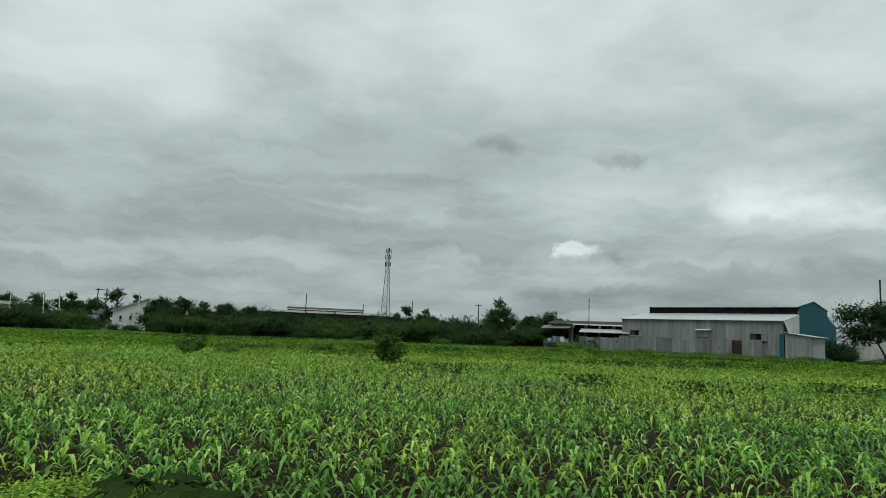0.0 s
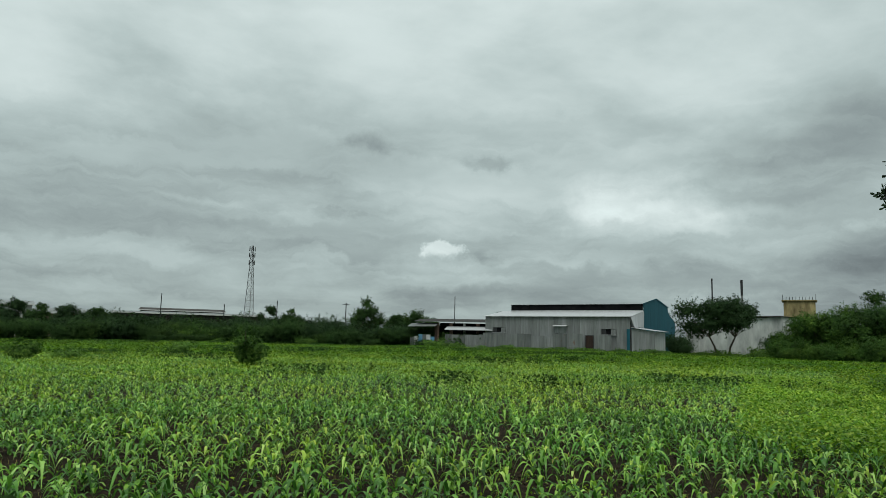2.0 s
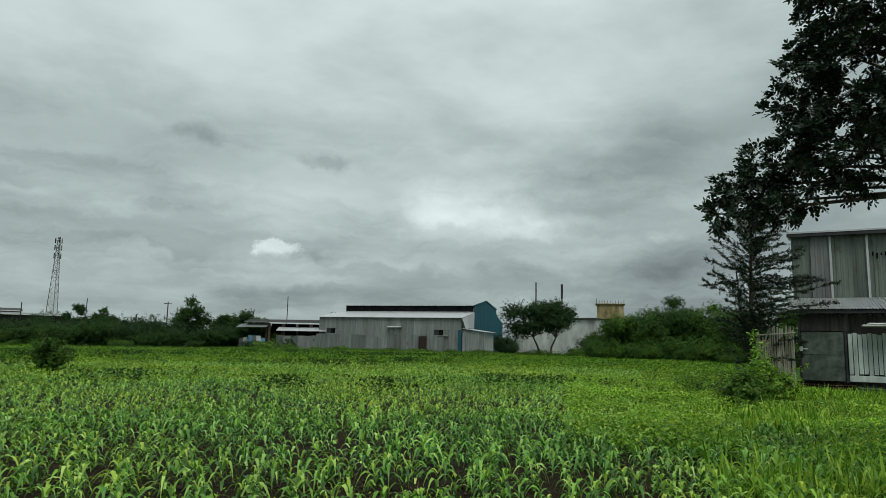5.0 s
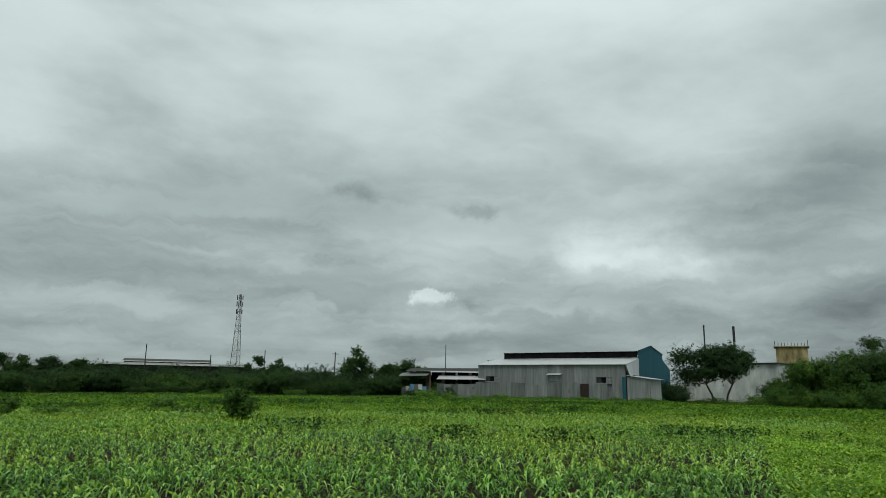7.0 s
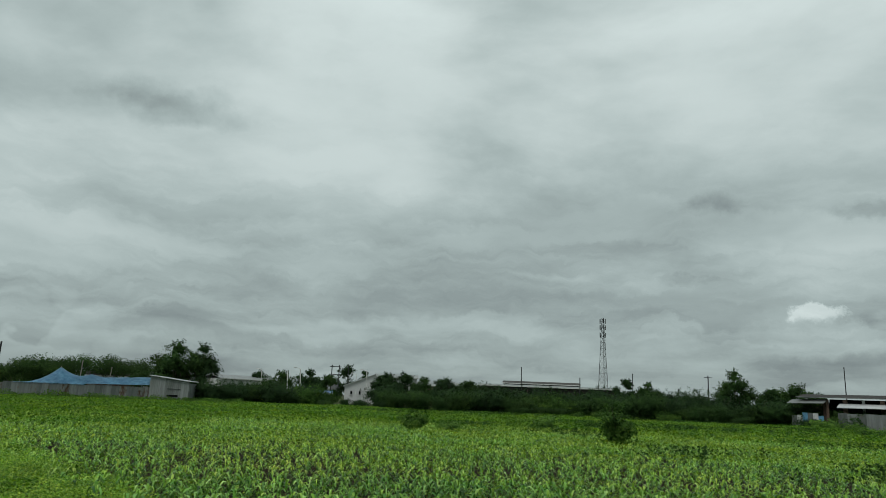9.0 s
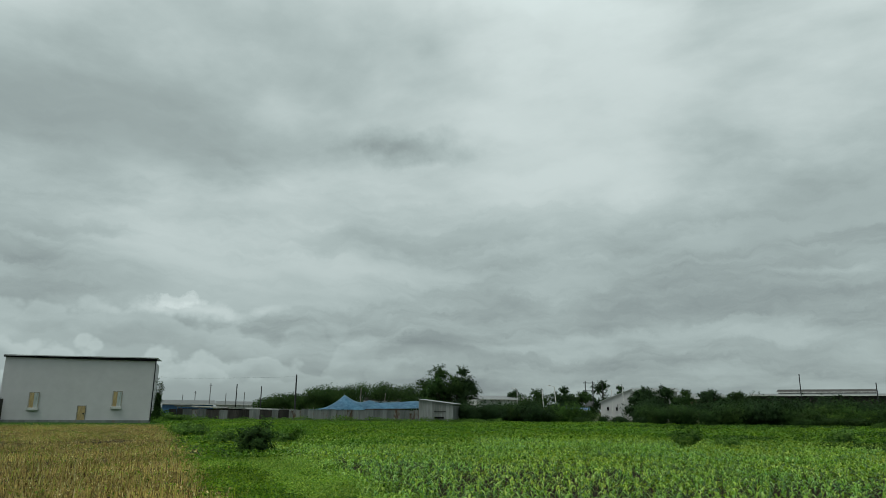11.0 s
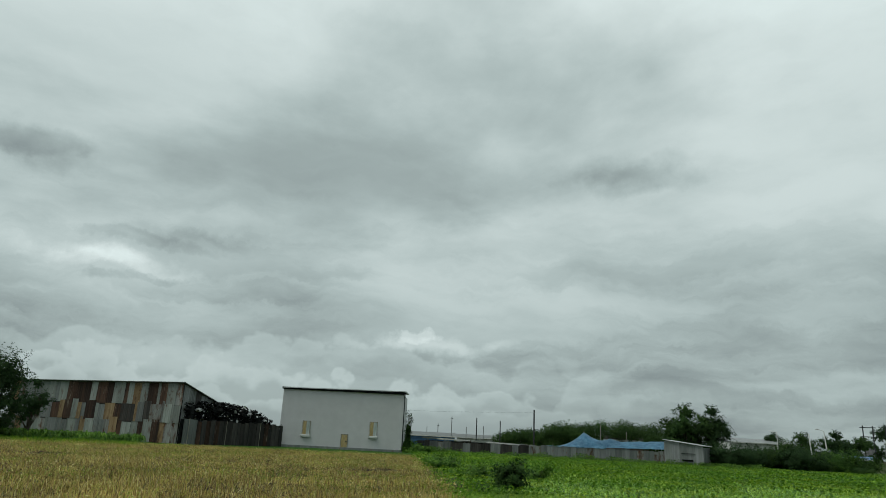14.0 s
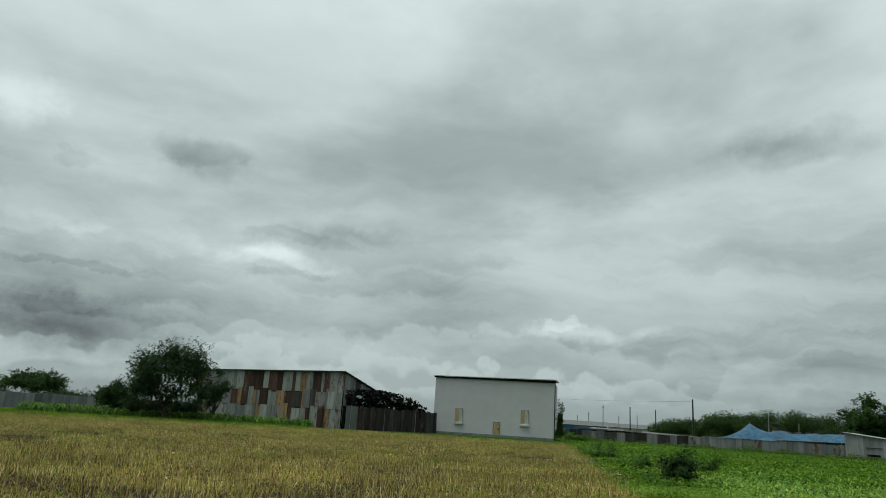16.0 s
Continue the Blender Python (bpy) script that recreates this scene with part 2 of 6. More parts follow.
STRAW = leaf_mat("dry_stalk", [(0.0, (0.05, 0.033, 0.014)), (0.30, (0.30, 0.21, 0.066)), (0.66, (0.66, 0.51, 0.16)), (0.80, (0.36, 0.38, 0.06)), (0.90, (0.26, 0.32, 0.045)), (1.0, (0.95, 0.82, 0.42))], 0.8, 0.25, 0.35)
BUSH = leaf_mat("bush_leaf", [(0.0, (0.020, 0.048, 0.014)), (0.6, (0.032, 0.076, 0.020)), (1.0, (0.055, 0.115, 0.028))], 0.8, 0.25, 0.35, 0.08, 0.35)
DARKTREE = leaf_mat("tree_leaf", [(0.0, (0.014, 0.034, 0.013)), (0.6, (0.024, 0.057, 0.018)), (1.0, (0.042, 0.086, 0.025))], 0.75, 0.2, 0.25, 0.1)
CANOPY = leaf_mat("canopy_leaf", [(0.0, (0.010, 0.022, 0.012)), (0.7, (0.018, 0.040, 0.018)), (1.0, (0.040, 0.075, 0.036))], 0.5, 0.15, 0.2, 0.3)
BRIGHT = leaf_mat("bright_weed_leaf", [(0.0, (0.06, 0.17, 0.012)), (0.5, (0.19, 0.40, 0.025)), (1.0, (0.46, 0.62, 0.07))], 0.55, 0.4, 0.3)
THICKET = leaf_mat("thicket_leaf", [(0.0, (0.028, 0.075, 0.014)), (0.6, (0.050, 0.120, 0.021)), (1.0, (0.09, 0.19, 0.032))], 0.75, 0.3, 0.4, 0.1, 0.5)
FRESH = leaf_mat("fresh_leaf", [(0.0, (0.035, 0.095, 0.012)), (0.6, (0.085, 0.19, 0.022)), (1.0, (0.17, 0.31, 0.045))], 0.6, 0.35, 0.3, 0.2)


def plain(name, lo, hi, scale=3.0, rough=0.8, metal=0.0, relief=0.3, dist=0.01, stretch=(1, 1, 1), vary=0.0, mottle=0.22):
    """A surface between two colours at two scales, with fine relief; vary: how far objects differ."""
    k = Mat(name, rough, metal)
    big = k.ramp(k.noise(scale * 0.25, 4, 0.6, stretch), [(0.3, 1 - mottle * 1.2), (0.7, 1 + mottle * 0.5)])
    c = k.mix(k.ramp(k.noise(scale, 6, 0.6, stretch), [(0.3, 0.0), (0.7, 1.0)]), lo, hi)
    c = k.mix(1.0, c, big, "MULTIPLY")
    if vary:
        c = k.mix(1.0, c, k.ramp(k.per_object(), [(0.0, 1 - vary), (1.0, 1 + vary)]), "MULTIPLY")
    k.colour(c)
    k.bump(k.noise(scale * 6, 5, 0.6, stretch), relief, dist)
    return k.m


def sheet_metal(name, lo, hi, rust=(0.16, 0.07, 0.035), amount=0.5, vary=0.2, pitch=0.09, axis=0, rough=0.5):
    """Galvanised corrugated sheet with streaks running down and rust blooming."""
    k = Mat(name, rough, 0.25)
    k.wander()
    streak = k.ramp(k.noise(2.2, 5, 0.6, (1, 1, 0.12)), [(0.35, 0.0), (0.7, 1.0)])
    c = k.mix(streak, lo, hi)
    r = k.ramp(k.noise(1.5, 7, 0.7, (1.3, 1.3, 0.45), 0.4), [(amount, 0.0), (amount + 0.14, 1.0)])
    c = k.mix(r, c, rust)
    if vary:
        c = k.mix(1.0, c, k.ramp(k.per_object(), [(0.0, 1 - vary), (1.0, 1 + vary)]), "MULTIPLY")
    k.colour(c)
    k.co = k.flat
    k.bump(k.ridges(axis, pitch), 0.5, 0.010)
    return k.m


GALV = sheet_metal("galvanised_sheet", (0.155, 0.168, 0.166), (0.265, 0.28, 0.282), amount=0.66, vary=0.18)
GALV_ROOF = sheet_metal("roof_sheet", (0.42, 0.44, 0.45), (0.52, 0.54, 0.55), amount=0.72, vary=0.05)
GALV_OLD = sheet_metal("old_galvanised_sheet", (0.115, 0.128, 0.124), (0.205, 0.22, 0.216), amount=0.60, vary=0.28)
TEAL = sheet_metal("teal_painted_sheet", (0.005, 0.070, 0.098), (0.010, 0.098, 0.132), rust=(0.02, 0.07, 0.085), amount=0.7, vary=0.05, rough=0.75)
TEAL.node_tree.nodes["Principled BSDF"].inputs["Metallic"].default_value = 0.0
RUST = sheet_metal("rusted_sheet", (0.027, 0.017, 0.013), (0.088, 0.048, 0.031), rust=(0.20, 0.17, 0.13), amount=0.58, vary=0.45, rough=0.85)
STAINED = sheet_metal("stained_sheet", (0.15, 0.165, 0.155), (0.27, 0.285, 0.27), rust=(0.085, 0.040, 0.022), amount=0.47, vary=0.3, rough=0.7)
PALESHEET = sheet_metal("pale_patch_sheet", (0.17, 0.195, 0.18), (0.29, 0.32, 0.295), rust=(0.09, 0.045, 0.026), amount=0.54, vary=0.25, rough=0.7)
PALEBOARD = plain("bleached_boards", (0.26, 0.31, 0.30), (0.50, 0.55, 0.53), 5.0, 0.85, relief=0.5, stretch=(1, 1, 0.15), vary=0.2)
TAN = sheet_metal("tan_weathered_sheet", (0.17, 0.115, 0.06), (0.27, 0.20, 0.115), rust=(0.08, 0.04, 0.024), amount=0.50, vary=0.35, rough=0.8)
DARKSHEET = sheet_metal("dark_sheet", (0.028, 0.027, 0.026), (0.07, 0.066, 0.06), rust=(0.07, 0.035, 0.022), amount=0.6, vary=0.4, rough=0.9)
HUTDOOR = plain("patched_door_sheet", (0.035, 0.046, 0.038), (0.115, 0.145, 0.125), 3.6, 0.7, 0.1, mottle=0.4, vary=0.12)
GREENSHEET = sheet_metal("greenish_sheet", (0.085, 0.11, 0.095), (0.17, 0.20, 0.17), rust=(0.09, 0.08, 0.06), amount=0.55, vary=0.15, pitch=0.076)
WHITEWALL = plain("white_render", (0.47, 0.475, 0.485), (0.51, 0.515, 0.525), 0.8, 0.85, relief=0.1, mottle=0.05)
PALEWALL = plain("pale_render", (0.36, 0.38, 0.37), (0.54, 0.56, 0.54), 1.2, 0.9, relief=0.2, stretch=(1, 1, 0.4), mottle=0.3)
CREAM = plain("yellowed_concrete", (0.19, 0.155, 0.075), (0.36, 0.30, 0.15), 1.2, 0.9, relief=0.2, stretch=(1, 1, 0.35), mottle=0.4)
DARKMETAL = plain("dark_metal", (0.022, 0.024, 0.026), (0.045, 0.047, 0.05), 2.0, 0.5, 0.2)
VOID = plain("dark_interior", (0.006, 0.007, 0.008), (0.014, 0.014, 0.015), 2.0, 1.0)
VOID.node_tree.nodes["Principled BSDF"].inputs["Specular IOR Level"].default_value = 0.0
CLOD = plain("soil_clod", (0.022, 0.016, 0.009), (0.07, 0.054, 0.032), 9.0, 0.95, relief=0.6)
TIMBER = plain("weathered_timber", (0.19, 0.18, 0.15), (0.40, 0.38, 0.32), 6.0, 0.85, relief=0.5, stretch=(1, 1, 0.15), vary=0.25)
DOORWOOD = plain("old_door_wood", (0.022, 0.014, 0.011), (0.045, 0.027, 0.02), 5.0, 0.8, stretch=(1, 1, 0.2))
PLY = plain("yellow_plywood", (0.34, 0.25, 0.11), (0.52, 0.41, 0.21), 4.0, 0.7, stretch=(1, 1, 0.3))
BARK = plain("bark", (0.045, 0.038, 0.03), (0.11, 0.09, 0.07), 8.0, 0.95, relief=0.8, dist=0.02, stretch=(1, 1, 0.3))
STEEL = plain("grey_steel", (0.16, 0.17, 0.17), (0.30, 0.31, 0.31), 4.0, 0.5, 0.5)
POLE_WHITE = plain("pale_pole_paint", (0.45, 0.46, 0.45), (0.65, 0.66, 0.64), 4.0, 0.6)
TARP = plain("blue_tarpaulin", (0.06, 0.19, 0.33), (0.15, 0.34, 0.49), 2.0, 0.45, relief=0.5, dist=0.03)
BLUEROOF = plain("blue_roof_sheet", (0.05, 0.13, 0.28), (0.09, 0.19, 0.36), 2.0, 0.5)
BLACKBAG = plain("black_plastic", (0.005, 0.006, 0.006), (0.014, 0.016, 0.016), 3.0, 0.8)
BLACKBAG.node_tree.nodes["Principled BSDF"].inputs["Specular IOR Level"].default_value = 0.12
WHITEBAG = plain("pale_plastic", (0.42, 0.44, 0.44), (0.62, 0.64, 0.63), 3.0, 0.5)
BRICKISH = plain("brown_masonry", (0.14, 0.09, 0.07), (0.22, 0.15, 0.12), 3.0, 0.9)

# ---- helpers for building ----
rng = np.random.default_rng(7)


def bear(az, d):
    """Ground place at a compass-like bearing (degrees, positive to the left of +y) and distance."""
    a = radians(az)
    return -math.sin(a) * d, math.cos(a) * d


def box(bm, c, s, rz=0.0, bevel=0.0):
    """A box of size s centred at c, turned about z, with bevelled edges if asked."""
    m = pose(c[0], c[1], c[2], 0, 0, rz) @ Matrix.Diagonal((s[0], s[1], s[2], 1))
    made = bmesh.ops.create_cube(bm, size=1.0, matrix=m)
    if bevel:
        es = list({e for v in made["verts"] for e in v.link_edges})
        bmesh.ops.bevel(bm, geom=es, offset=bevel, segments=1, affect="EDGES")
    return bm


def beam(bm, a, b, r0, r1=None, sides=6):
    """A tapered round bar from a to b."""
    a, b = Vector(a), Vector(b)
    r1 = r0 if r1 is None else r1
    d = b - a
    m = Matrix.Translation((a + b) / 2) @ d.to_track_quat("Z", "Y").to_matrix().to_4x4()
    bmesh.ops.create_cone(bm, cap_ends=True, segments=sides, radius1=r0, radius2=r1, depth=d.length, matrix=m)
    return bm


def finish(name, bm, mat, smooth=False):
    me = bpy.data.meshes.new(name)
    bmesh.ops.recalc_face_normals(bm, faces=bm.faces)
    bm.to_mesh(me)
    bm.free()
    me.materials.append(mat)
    if smooth:
        me.polygons.foreach_set("use_smooth", [True] * len(me.polygons))
    return me


def part(name, bm, mat, parent, label="", smooth=False):
    """Links a bmesh as one mesh under a thing or a part."""
    ob = new(name, finish(name, bm, mat, smooth))
    ob.parent = parent
    return tagged(ob, label)


def piece(name, mesh, parent, m):
    ob = new(name, mesh)
    ob.parent = parent
    ob.matrix_local = m
    return ob


def thing(name, m, label, category, group="", kind=""):
    ob = new(name)
    ob.matrix_world = m
    return tagged(ob, label, category, group, kind)


def raw_mesh(name, co, faces4, faces3, mat, second=None, which=None, smooth=False):
    """A mesh straight from arrays of corners, quads and triangles."""
    me = bpy.data.meshes.new(name)
    n4, n3 = len(faces4), len(faces3)
    idx = np.concatenate([np.asarray(faces4, np.int32).ravel(), np.asarray(faces3, np.int32).ravel()])
    me.vertices.add(len(co))
    me.vertices.foreach_set("co", np.asarray(co, np.float32).ravel())
    me.loops.add(len(idx))
    me.loops.foreach_set("vertex_index", idx)
    me.polygons.add(n4 + n3)
    starts = np.concatenate([np.arange(n4) * 4, n4 * 4 + np.arange(n3) * 3]).astype(np.int32)
    me.polygons.foreach_set("loop_start", starts)
    me.update(calc_edges=True)
    me.materials.append(mat)
    if smooth:
        me.polygons.foreach_set("use_smooth", [True] * (n4 + n3))
    if second is not None:
        me.materials.append(second)
        me.polygons.foreach_set("material_index", np.asarray(which, np.int32))
    return me


def unit(v):
    return v / np.maximum(np.linalg.norm(v, axis=1, keepdims=True), 1e-9)


def blades(base, heading, length, width, rise, droop, seg=3, twist=0.0, rib=False):
    """Arching strap leaves: arrays of base places, headings (radians), lengths, widths, rise and droop; rib folds them along the middle."""
    n = len(base)
    out = np.stack([np.cos(heading), np.sin(heading), np.zeros(n)], 1)
    side = np.stack([-np.sin(heading), np.cos(heading), np.zeros(n)], 1)
    up = np.array([0, 0, 1.0])
    roll = rng.uniform(-twist, twist, n)[:, None]
    side = side * np.cos(roll) + (up * np.cos(rise)[:, None] - out * np.sin(rise)[:, None]) * np.sin(roll)
    rings = []
    for k in range(seg + 1):
        u = k / seg
        c = base + out * (length * u * np.cos(rise) * (1 - 0.15 * u))[:, None] + up * (length * (u * np.sin(rise) - droop * u * u))[:, None]
        if k == seg:
            rings.append(c[:, None, :])
        else:
            w = width * (0.62 + 0.95 * u if u < 0.4 else ((1.04 - u) / 0.64) ** 1.15)
            fold = up * (0.22 * w)[:, None]
            row = [c - side * w[:, None] / 2 + fold, c + side * w[:, None] / 2 + fold]
            if rib:
                row.insert(1, c)
            rings.append(np.stack(row, 1))
    co = np.concatenate(rings, 1)
    per, q = co.shape[1], 3 if rib else 2
    off = (np.arange(n) * per)[:, None]
    strips = [[q * k + j, q * k + j + 1, q * k + q + j + 1, q * k + q + j] for k in range(seg - 1) for j in range(q - 1)]
    f4 = np.concatenate([off + np.array([f]) for f in strips], 0) if strips else np.zeros((0, 4), int)
    f3 = np.concatenate([off + np.array([[q * (seg - 1) + j, q * (seg - 1) + j + 1, q * seg]]) for j in range(q - 1)], 0)
    return co.reshape(-1, 3), f4, f3


def rods(a, b, r0, r1):
    """Thin three-sided twigs from places a to places b."""
    d = unit(b - a)
    s = unit(np.cross(d, np.array([0.3, 0.2, 0.93])))
    t = np.cross(d, s)
    rings = []
    for c, r in ((a, r0), (b, r1)):
        for k in range(3):
            rings.append(c + (s * math.cos(k * 2.094) + t * math.sin(k * 2.094)) * r)
    co = np.stack(rings, 1)
    off = (np.arange(len(a)) * 6)[:, None]
    f4 = np.concatenate([off + np.array([[k, (k + 1) % 3, 3 + (k + 1) % 3, 3 + k]]) for k in range(3)], 0)
    return co.reshape(-1, 3), f4


def sprays(c, axis, length, n, leaf, aspect=0.5):
    """Compound leaves: n blunt leaflets, side by side along a drooping stalk that runs from c along axis."""
    m = len(c)
    side = unit(np.cross(axis, np.array([0, 0, 1.0]) + rng.normal(size=(m, 3)) * 0.5))
    nrm = unit(np.cross(side, axis))
    parts = []
    for i in range(n):
        u = 0.25 + 0.75 * i / (n - 1)
        turn = np.zeros(m) if i == n - 1 else (1 if i % 2 else -1) * rng.uniform(0.6, 1.1, m)
        p = c + axis * (length * u)[:, None] - np.array([0, 0, 1.0]) * (length * 0.25 * u * u)[:, None]
        d = unit(axis * np.cos(turn)[:, None] + side * np.sin(turn)[:, None] + nrm * rng.normal(size=(m, 1)) * 0.25 - np.array([0, 0, 0.2]))
        w = unit(np.cross(nrm + rng.normal(size=(m, 3)) * 0.3, d))
        ln = (leaf * rng.uniform(0.8, 1.2, m))[:, None]
        wide, tip = w * ln * aspect * 0.5, w * ln * aspect * 0.3
        parts.append(np.stack([p, p + d * ln * 0.6 - wide, p + d * ln * 0.6 + wide, p + d * ln + tip, p + d * ln - tip], 1))
    co = np.concatenate(parts, 0)
    off = (np.arange(len(co)) * 5)[:, None]
    return co.reshape(-1, 3), off + np.array([[1, 2, 3, 4]]), off + np.array([[0, 2, 1]])


def flakes(c, size, flat=0.4, aspect=0.6, out=None):
    """Loose leaves: one diamond a place, turned at random; flat pulls the leaf towards the level, out towards a given way."""
    n = len(c)
    nrm = rng.normal(size=(n, 3))
    nrm[:, 2] = np.abs(nrm[:, 2]) + flat * 2
    if out is not None:
        nrm = nrm * 0.75 + out * 1.3
    nrm = unit(nrm)
    t = unit(np.cross(nrm, rng.normal(size=(n, 3))))
    b = np.cross(nrm, t)
    s = (size * rng.uniform(0.7, 1.3, n))[:, None]
    co = np.stack([c - t * s, c + b * s * aspect, c + t * s, c - b * s * aspect], 1).reshape(-1, 3)
    return co, (np.arange(n) * 4)[:, None] + np.array([[0, 1, 2, 3]])


NO3 = np.zeros((0, 3), int)


def limb_path(bm, pts, r0, r1, sides=6):
    for i in range(len(pts) - 1):
        u, w = i / (len(pts) - 1), (i + 1) / (len(pts) - 1)
        beam(bm, pts[i], pts[i + 1], r0 + (r1 - r0) * u, r0 + (r1 - r0) * w, sides)


def tree(name, m, height, spread, trunk_h, leaves, leaf, mat, label, lobes=9, seed=1, squash=0.75, parent_group="", trunk_r=None, lean=0.0, dense=0.6, spray=22, reach=0.42, hang=0.15, fill=2.0, extra=(), aspect=0.6, low=None):
    """A tapered trunk, limbs to each lobe of the crown, and a crown of many loose leaves in clumps."""
    global rng
    keep, rng = rng, np.random.default_rng(seed)
    t = thing(name, m, label, "tree" if "tree" in name else "bush", parent_group)
    r = trunk_r or height * 0.028
    bm = bmesh.new()
    top = Vector((lean, 0, trunk_h))
    limb_path(bm, [Vector((0, 0, -0.2)), Vector((lean * 0.3, r * 0.6, trunk_h * 0.5)), top], r * 1.25, r * 0.8, 8)
    cs = []
    mid = trunk_h + (height - trunk_h) * 0.48
    for i in range(lobes):
        a = i * 2.4 + rng.uniform(-0.5, 0.5)
        q = math.sqrt((i + 0.5) / lobes)
        rr = spread * 0.5 * q * rng.uniform(0.62, 0.86)
        zz = mid + (height - trunk_h) * 0.5 * rng.uniform(-0.72, 0.68) * (1.05 - 0.45 * q)
        cs.append((math.cos(a) * rr + lean, math.sin(a) * rr, zz, spread * rng.uniform(0.13, 0.24)))
    cs.append((lean, 0, height - spread * 0.15, spread * 0.16))
    cs += list(extra)
    for i, (x, y, z, rad) in enumerate(cs):
        outer = i > lobes
        k = top + (Vector((x, y, z)) - top) * (0.6 if outer else 0.45) + Vector((0, 0, (0.05 if outer else -0.06) * height))
        limb_path(bm, [top, k, Vector((x, y, z))], r * (0.2 if outer else 0.45), r * (0.05 if outer else 0.10), 5)
    part("trunk", bm, BARK, t, "rough brown bark with forking limbs")
    pts, big, outs, big_outs = [], [], [], []
    share = np.array([c[3] ** 2 for c in cs])
    share = share / share.sum()
    for (x, y, z, rad), w in zip(cs, share):
        n = int(leaves * w)
        twigs = max(8, int(n / spray))
        d = unit(rng.normal(size=(twigs, 3)) + np.array([x - lean, y, 0.0]) / max(spread, 1.0))
        d[:, 2] *= squash
        tc = np.array([x, y, z]) + d * rad * rng.uniform(dense, 1.0, (twigs, 1)) ** 0.6
        way = unit(d + rng.normal(size=(twigs, 3)) * 0.5 + np.array([0, 0, -hang]))
        pick = rng.integers(0, twigs, n)
        along = rng.uniform(-0.15, 1.0, (n, 1)) * reach * rad
        pts.append(tc[pick] + way[pick] * along + rng.normal(size=(n, 3)) * leaf * 0.9)
        outs.append(unit(pts[-1] - np.array([x, y, z - rad * 0.3])))
        inner = unit(rng.normal(size=(n // 5 + 4, 3))) * rad * rng.uniform(0.2, 0.8, (n // 5 + 4, 1))
        inner[:, 2] *= squash
        big.append(np.array([x, y, z]) + inner)
        big_outs.append(unit(inner))
    p, out_way = np.concatenate(pts + big), np.concatenate(outs + big_outs)
    sizes = np.full(len(p), leaf)
    sizes[sum(len(q) for q in pts):] *= fill
    if low:
        above = p[:, 2] > low + 0.5 * np.sin(p[:, 0] * 2.1) * np.cos(p[:, 1] * 1.7)
        p, out_way, sizes = p[above], out_way[above], sizes[above]
    p[:, 2] = np.maximum(p[:, 2], trunk_h * 0.35)
    co, f4 = flakes(p, sizes, 0.1, aspect, out_way)
    ob = new("crown", raw_mesh("crown", co, f4, NO3, mat))
    ob.parent = t
    rng = keep
    return t


def shrub(name, m, w, h, leaves, leaf, mat, label, seed=1, group="", stems=5):
    """A low bush: several stems from the ground and uneven leaf clumps down to the grass."""
    global rng
    keep, rng = rng, np.random.default_rng(seed)
    t = thing(name, m, label, "bush", group)
    bm = bmesh.new()
    tips = []
    for i in range(stems):
        a = 6.283 * i / stems + rng.uniform(-0.4, 0.4)
        rr = w * 0.36 * rng.uniform(0.3, 1)
        tip = Vector((math.cos(a) * rr, math.sin(a) * rr, h * rng.uniform(0.5, 0.95)))
        tips.append(tip)
        limb_path(bm, [Vector((0, 0, -0.05)), tip * 0.5 + Vector((0, 0, h * 0.08)), tip], 0.02 * h + 0.008, 0.006, 4)
    part("stem", bm, BARK, t)
    pts = []
    k = max(10, stems * 3)
    for i in range(k):
        tip = tips[i % stems]
        u = rng.uniform(0.35, 1.05)
        c = np.array([tip.x * u, tip.y * u, tip.z * u]) + rng.normal(size=3) * np.array([w, w, h]) * 0.07
        n = leaves // k
        tw = c + rng.normal(size=(max(4, n // 14), 3)) * np.array([w * 0.11, w * 0.11, h * 0.12])
        pts.append(tw[rng.integers(0, len(tw), n)] + rng.normal(size=(n, 3)) * leaf * 1.3)
    core = np.concatenate([np.array([t_.x, t_.y, t_.z]) * rng.uniform(0.1, 0.85, (leaves // (5 * stems), 1)) + rng.normal(size=(leaves // (5 * stems), 3)) * np.array([w, w, h]) * 0.06 for t_ in tips])
    p = np.concatenate(pts + [core])
    p[:, 2] = np.clip(p[:, 2], 0.03, None)
    sizes = np.full(len(p), leaf)
    sizes[-len(core):] *= 2.0
    co, f4 = flakes(p, sizes, 0.15, 0.6, unit(p - np.array([0, 0, h * 0.3])))
    ob = new("foliage", raw_mesh("foliage", co, f4, NO3, mat))
    ob.parent = t
    rng = keep
    return t


# ---- the ground: one sheet out to the horizon ----

def edge_side(x, y):
    """Metres on the dry field's side of the line that runs to the white building."""
    return -(x + 8.6) * 0.5396 - (y - 7.9) * 0.842


radii = np.concatenate([[0.0], np.linspace(1.0, 40, 60), np.geomspace(42, 4000, 50)])
SEG = 180
ang = np.arange(SEG) * 2 * np.pi / SEG
gco = [(0, 0, 0)]
for r in radii[1:]:
    for a in ang:
        x, y = r * math.cos(a), r * math.sin(a)
        h = 0.0 if r > 90 else 0.035 * noise.noise(Vector((x * 0.5, y * 0.5, 0))) + 0.02 * noise.noise(Vector((x * 1.9, y * 1.9, 4)))
        gco.append((x, y, h))
gf4, gf3 = [], [(0, 1 + i, 1 + (i + 1) % SEG) for i in range(SEG)]
for k in range(len(radii) - 2):
    o = 1 + k * SEG
    for i in range(SEG):
        j = (i + 1) % SEG
        gf4.append((o + i, o + SEG + i, o + SEG + j, o + j))
k = Mat("field_soil", 0.95)
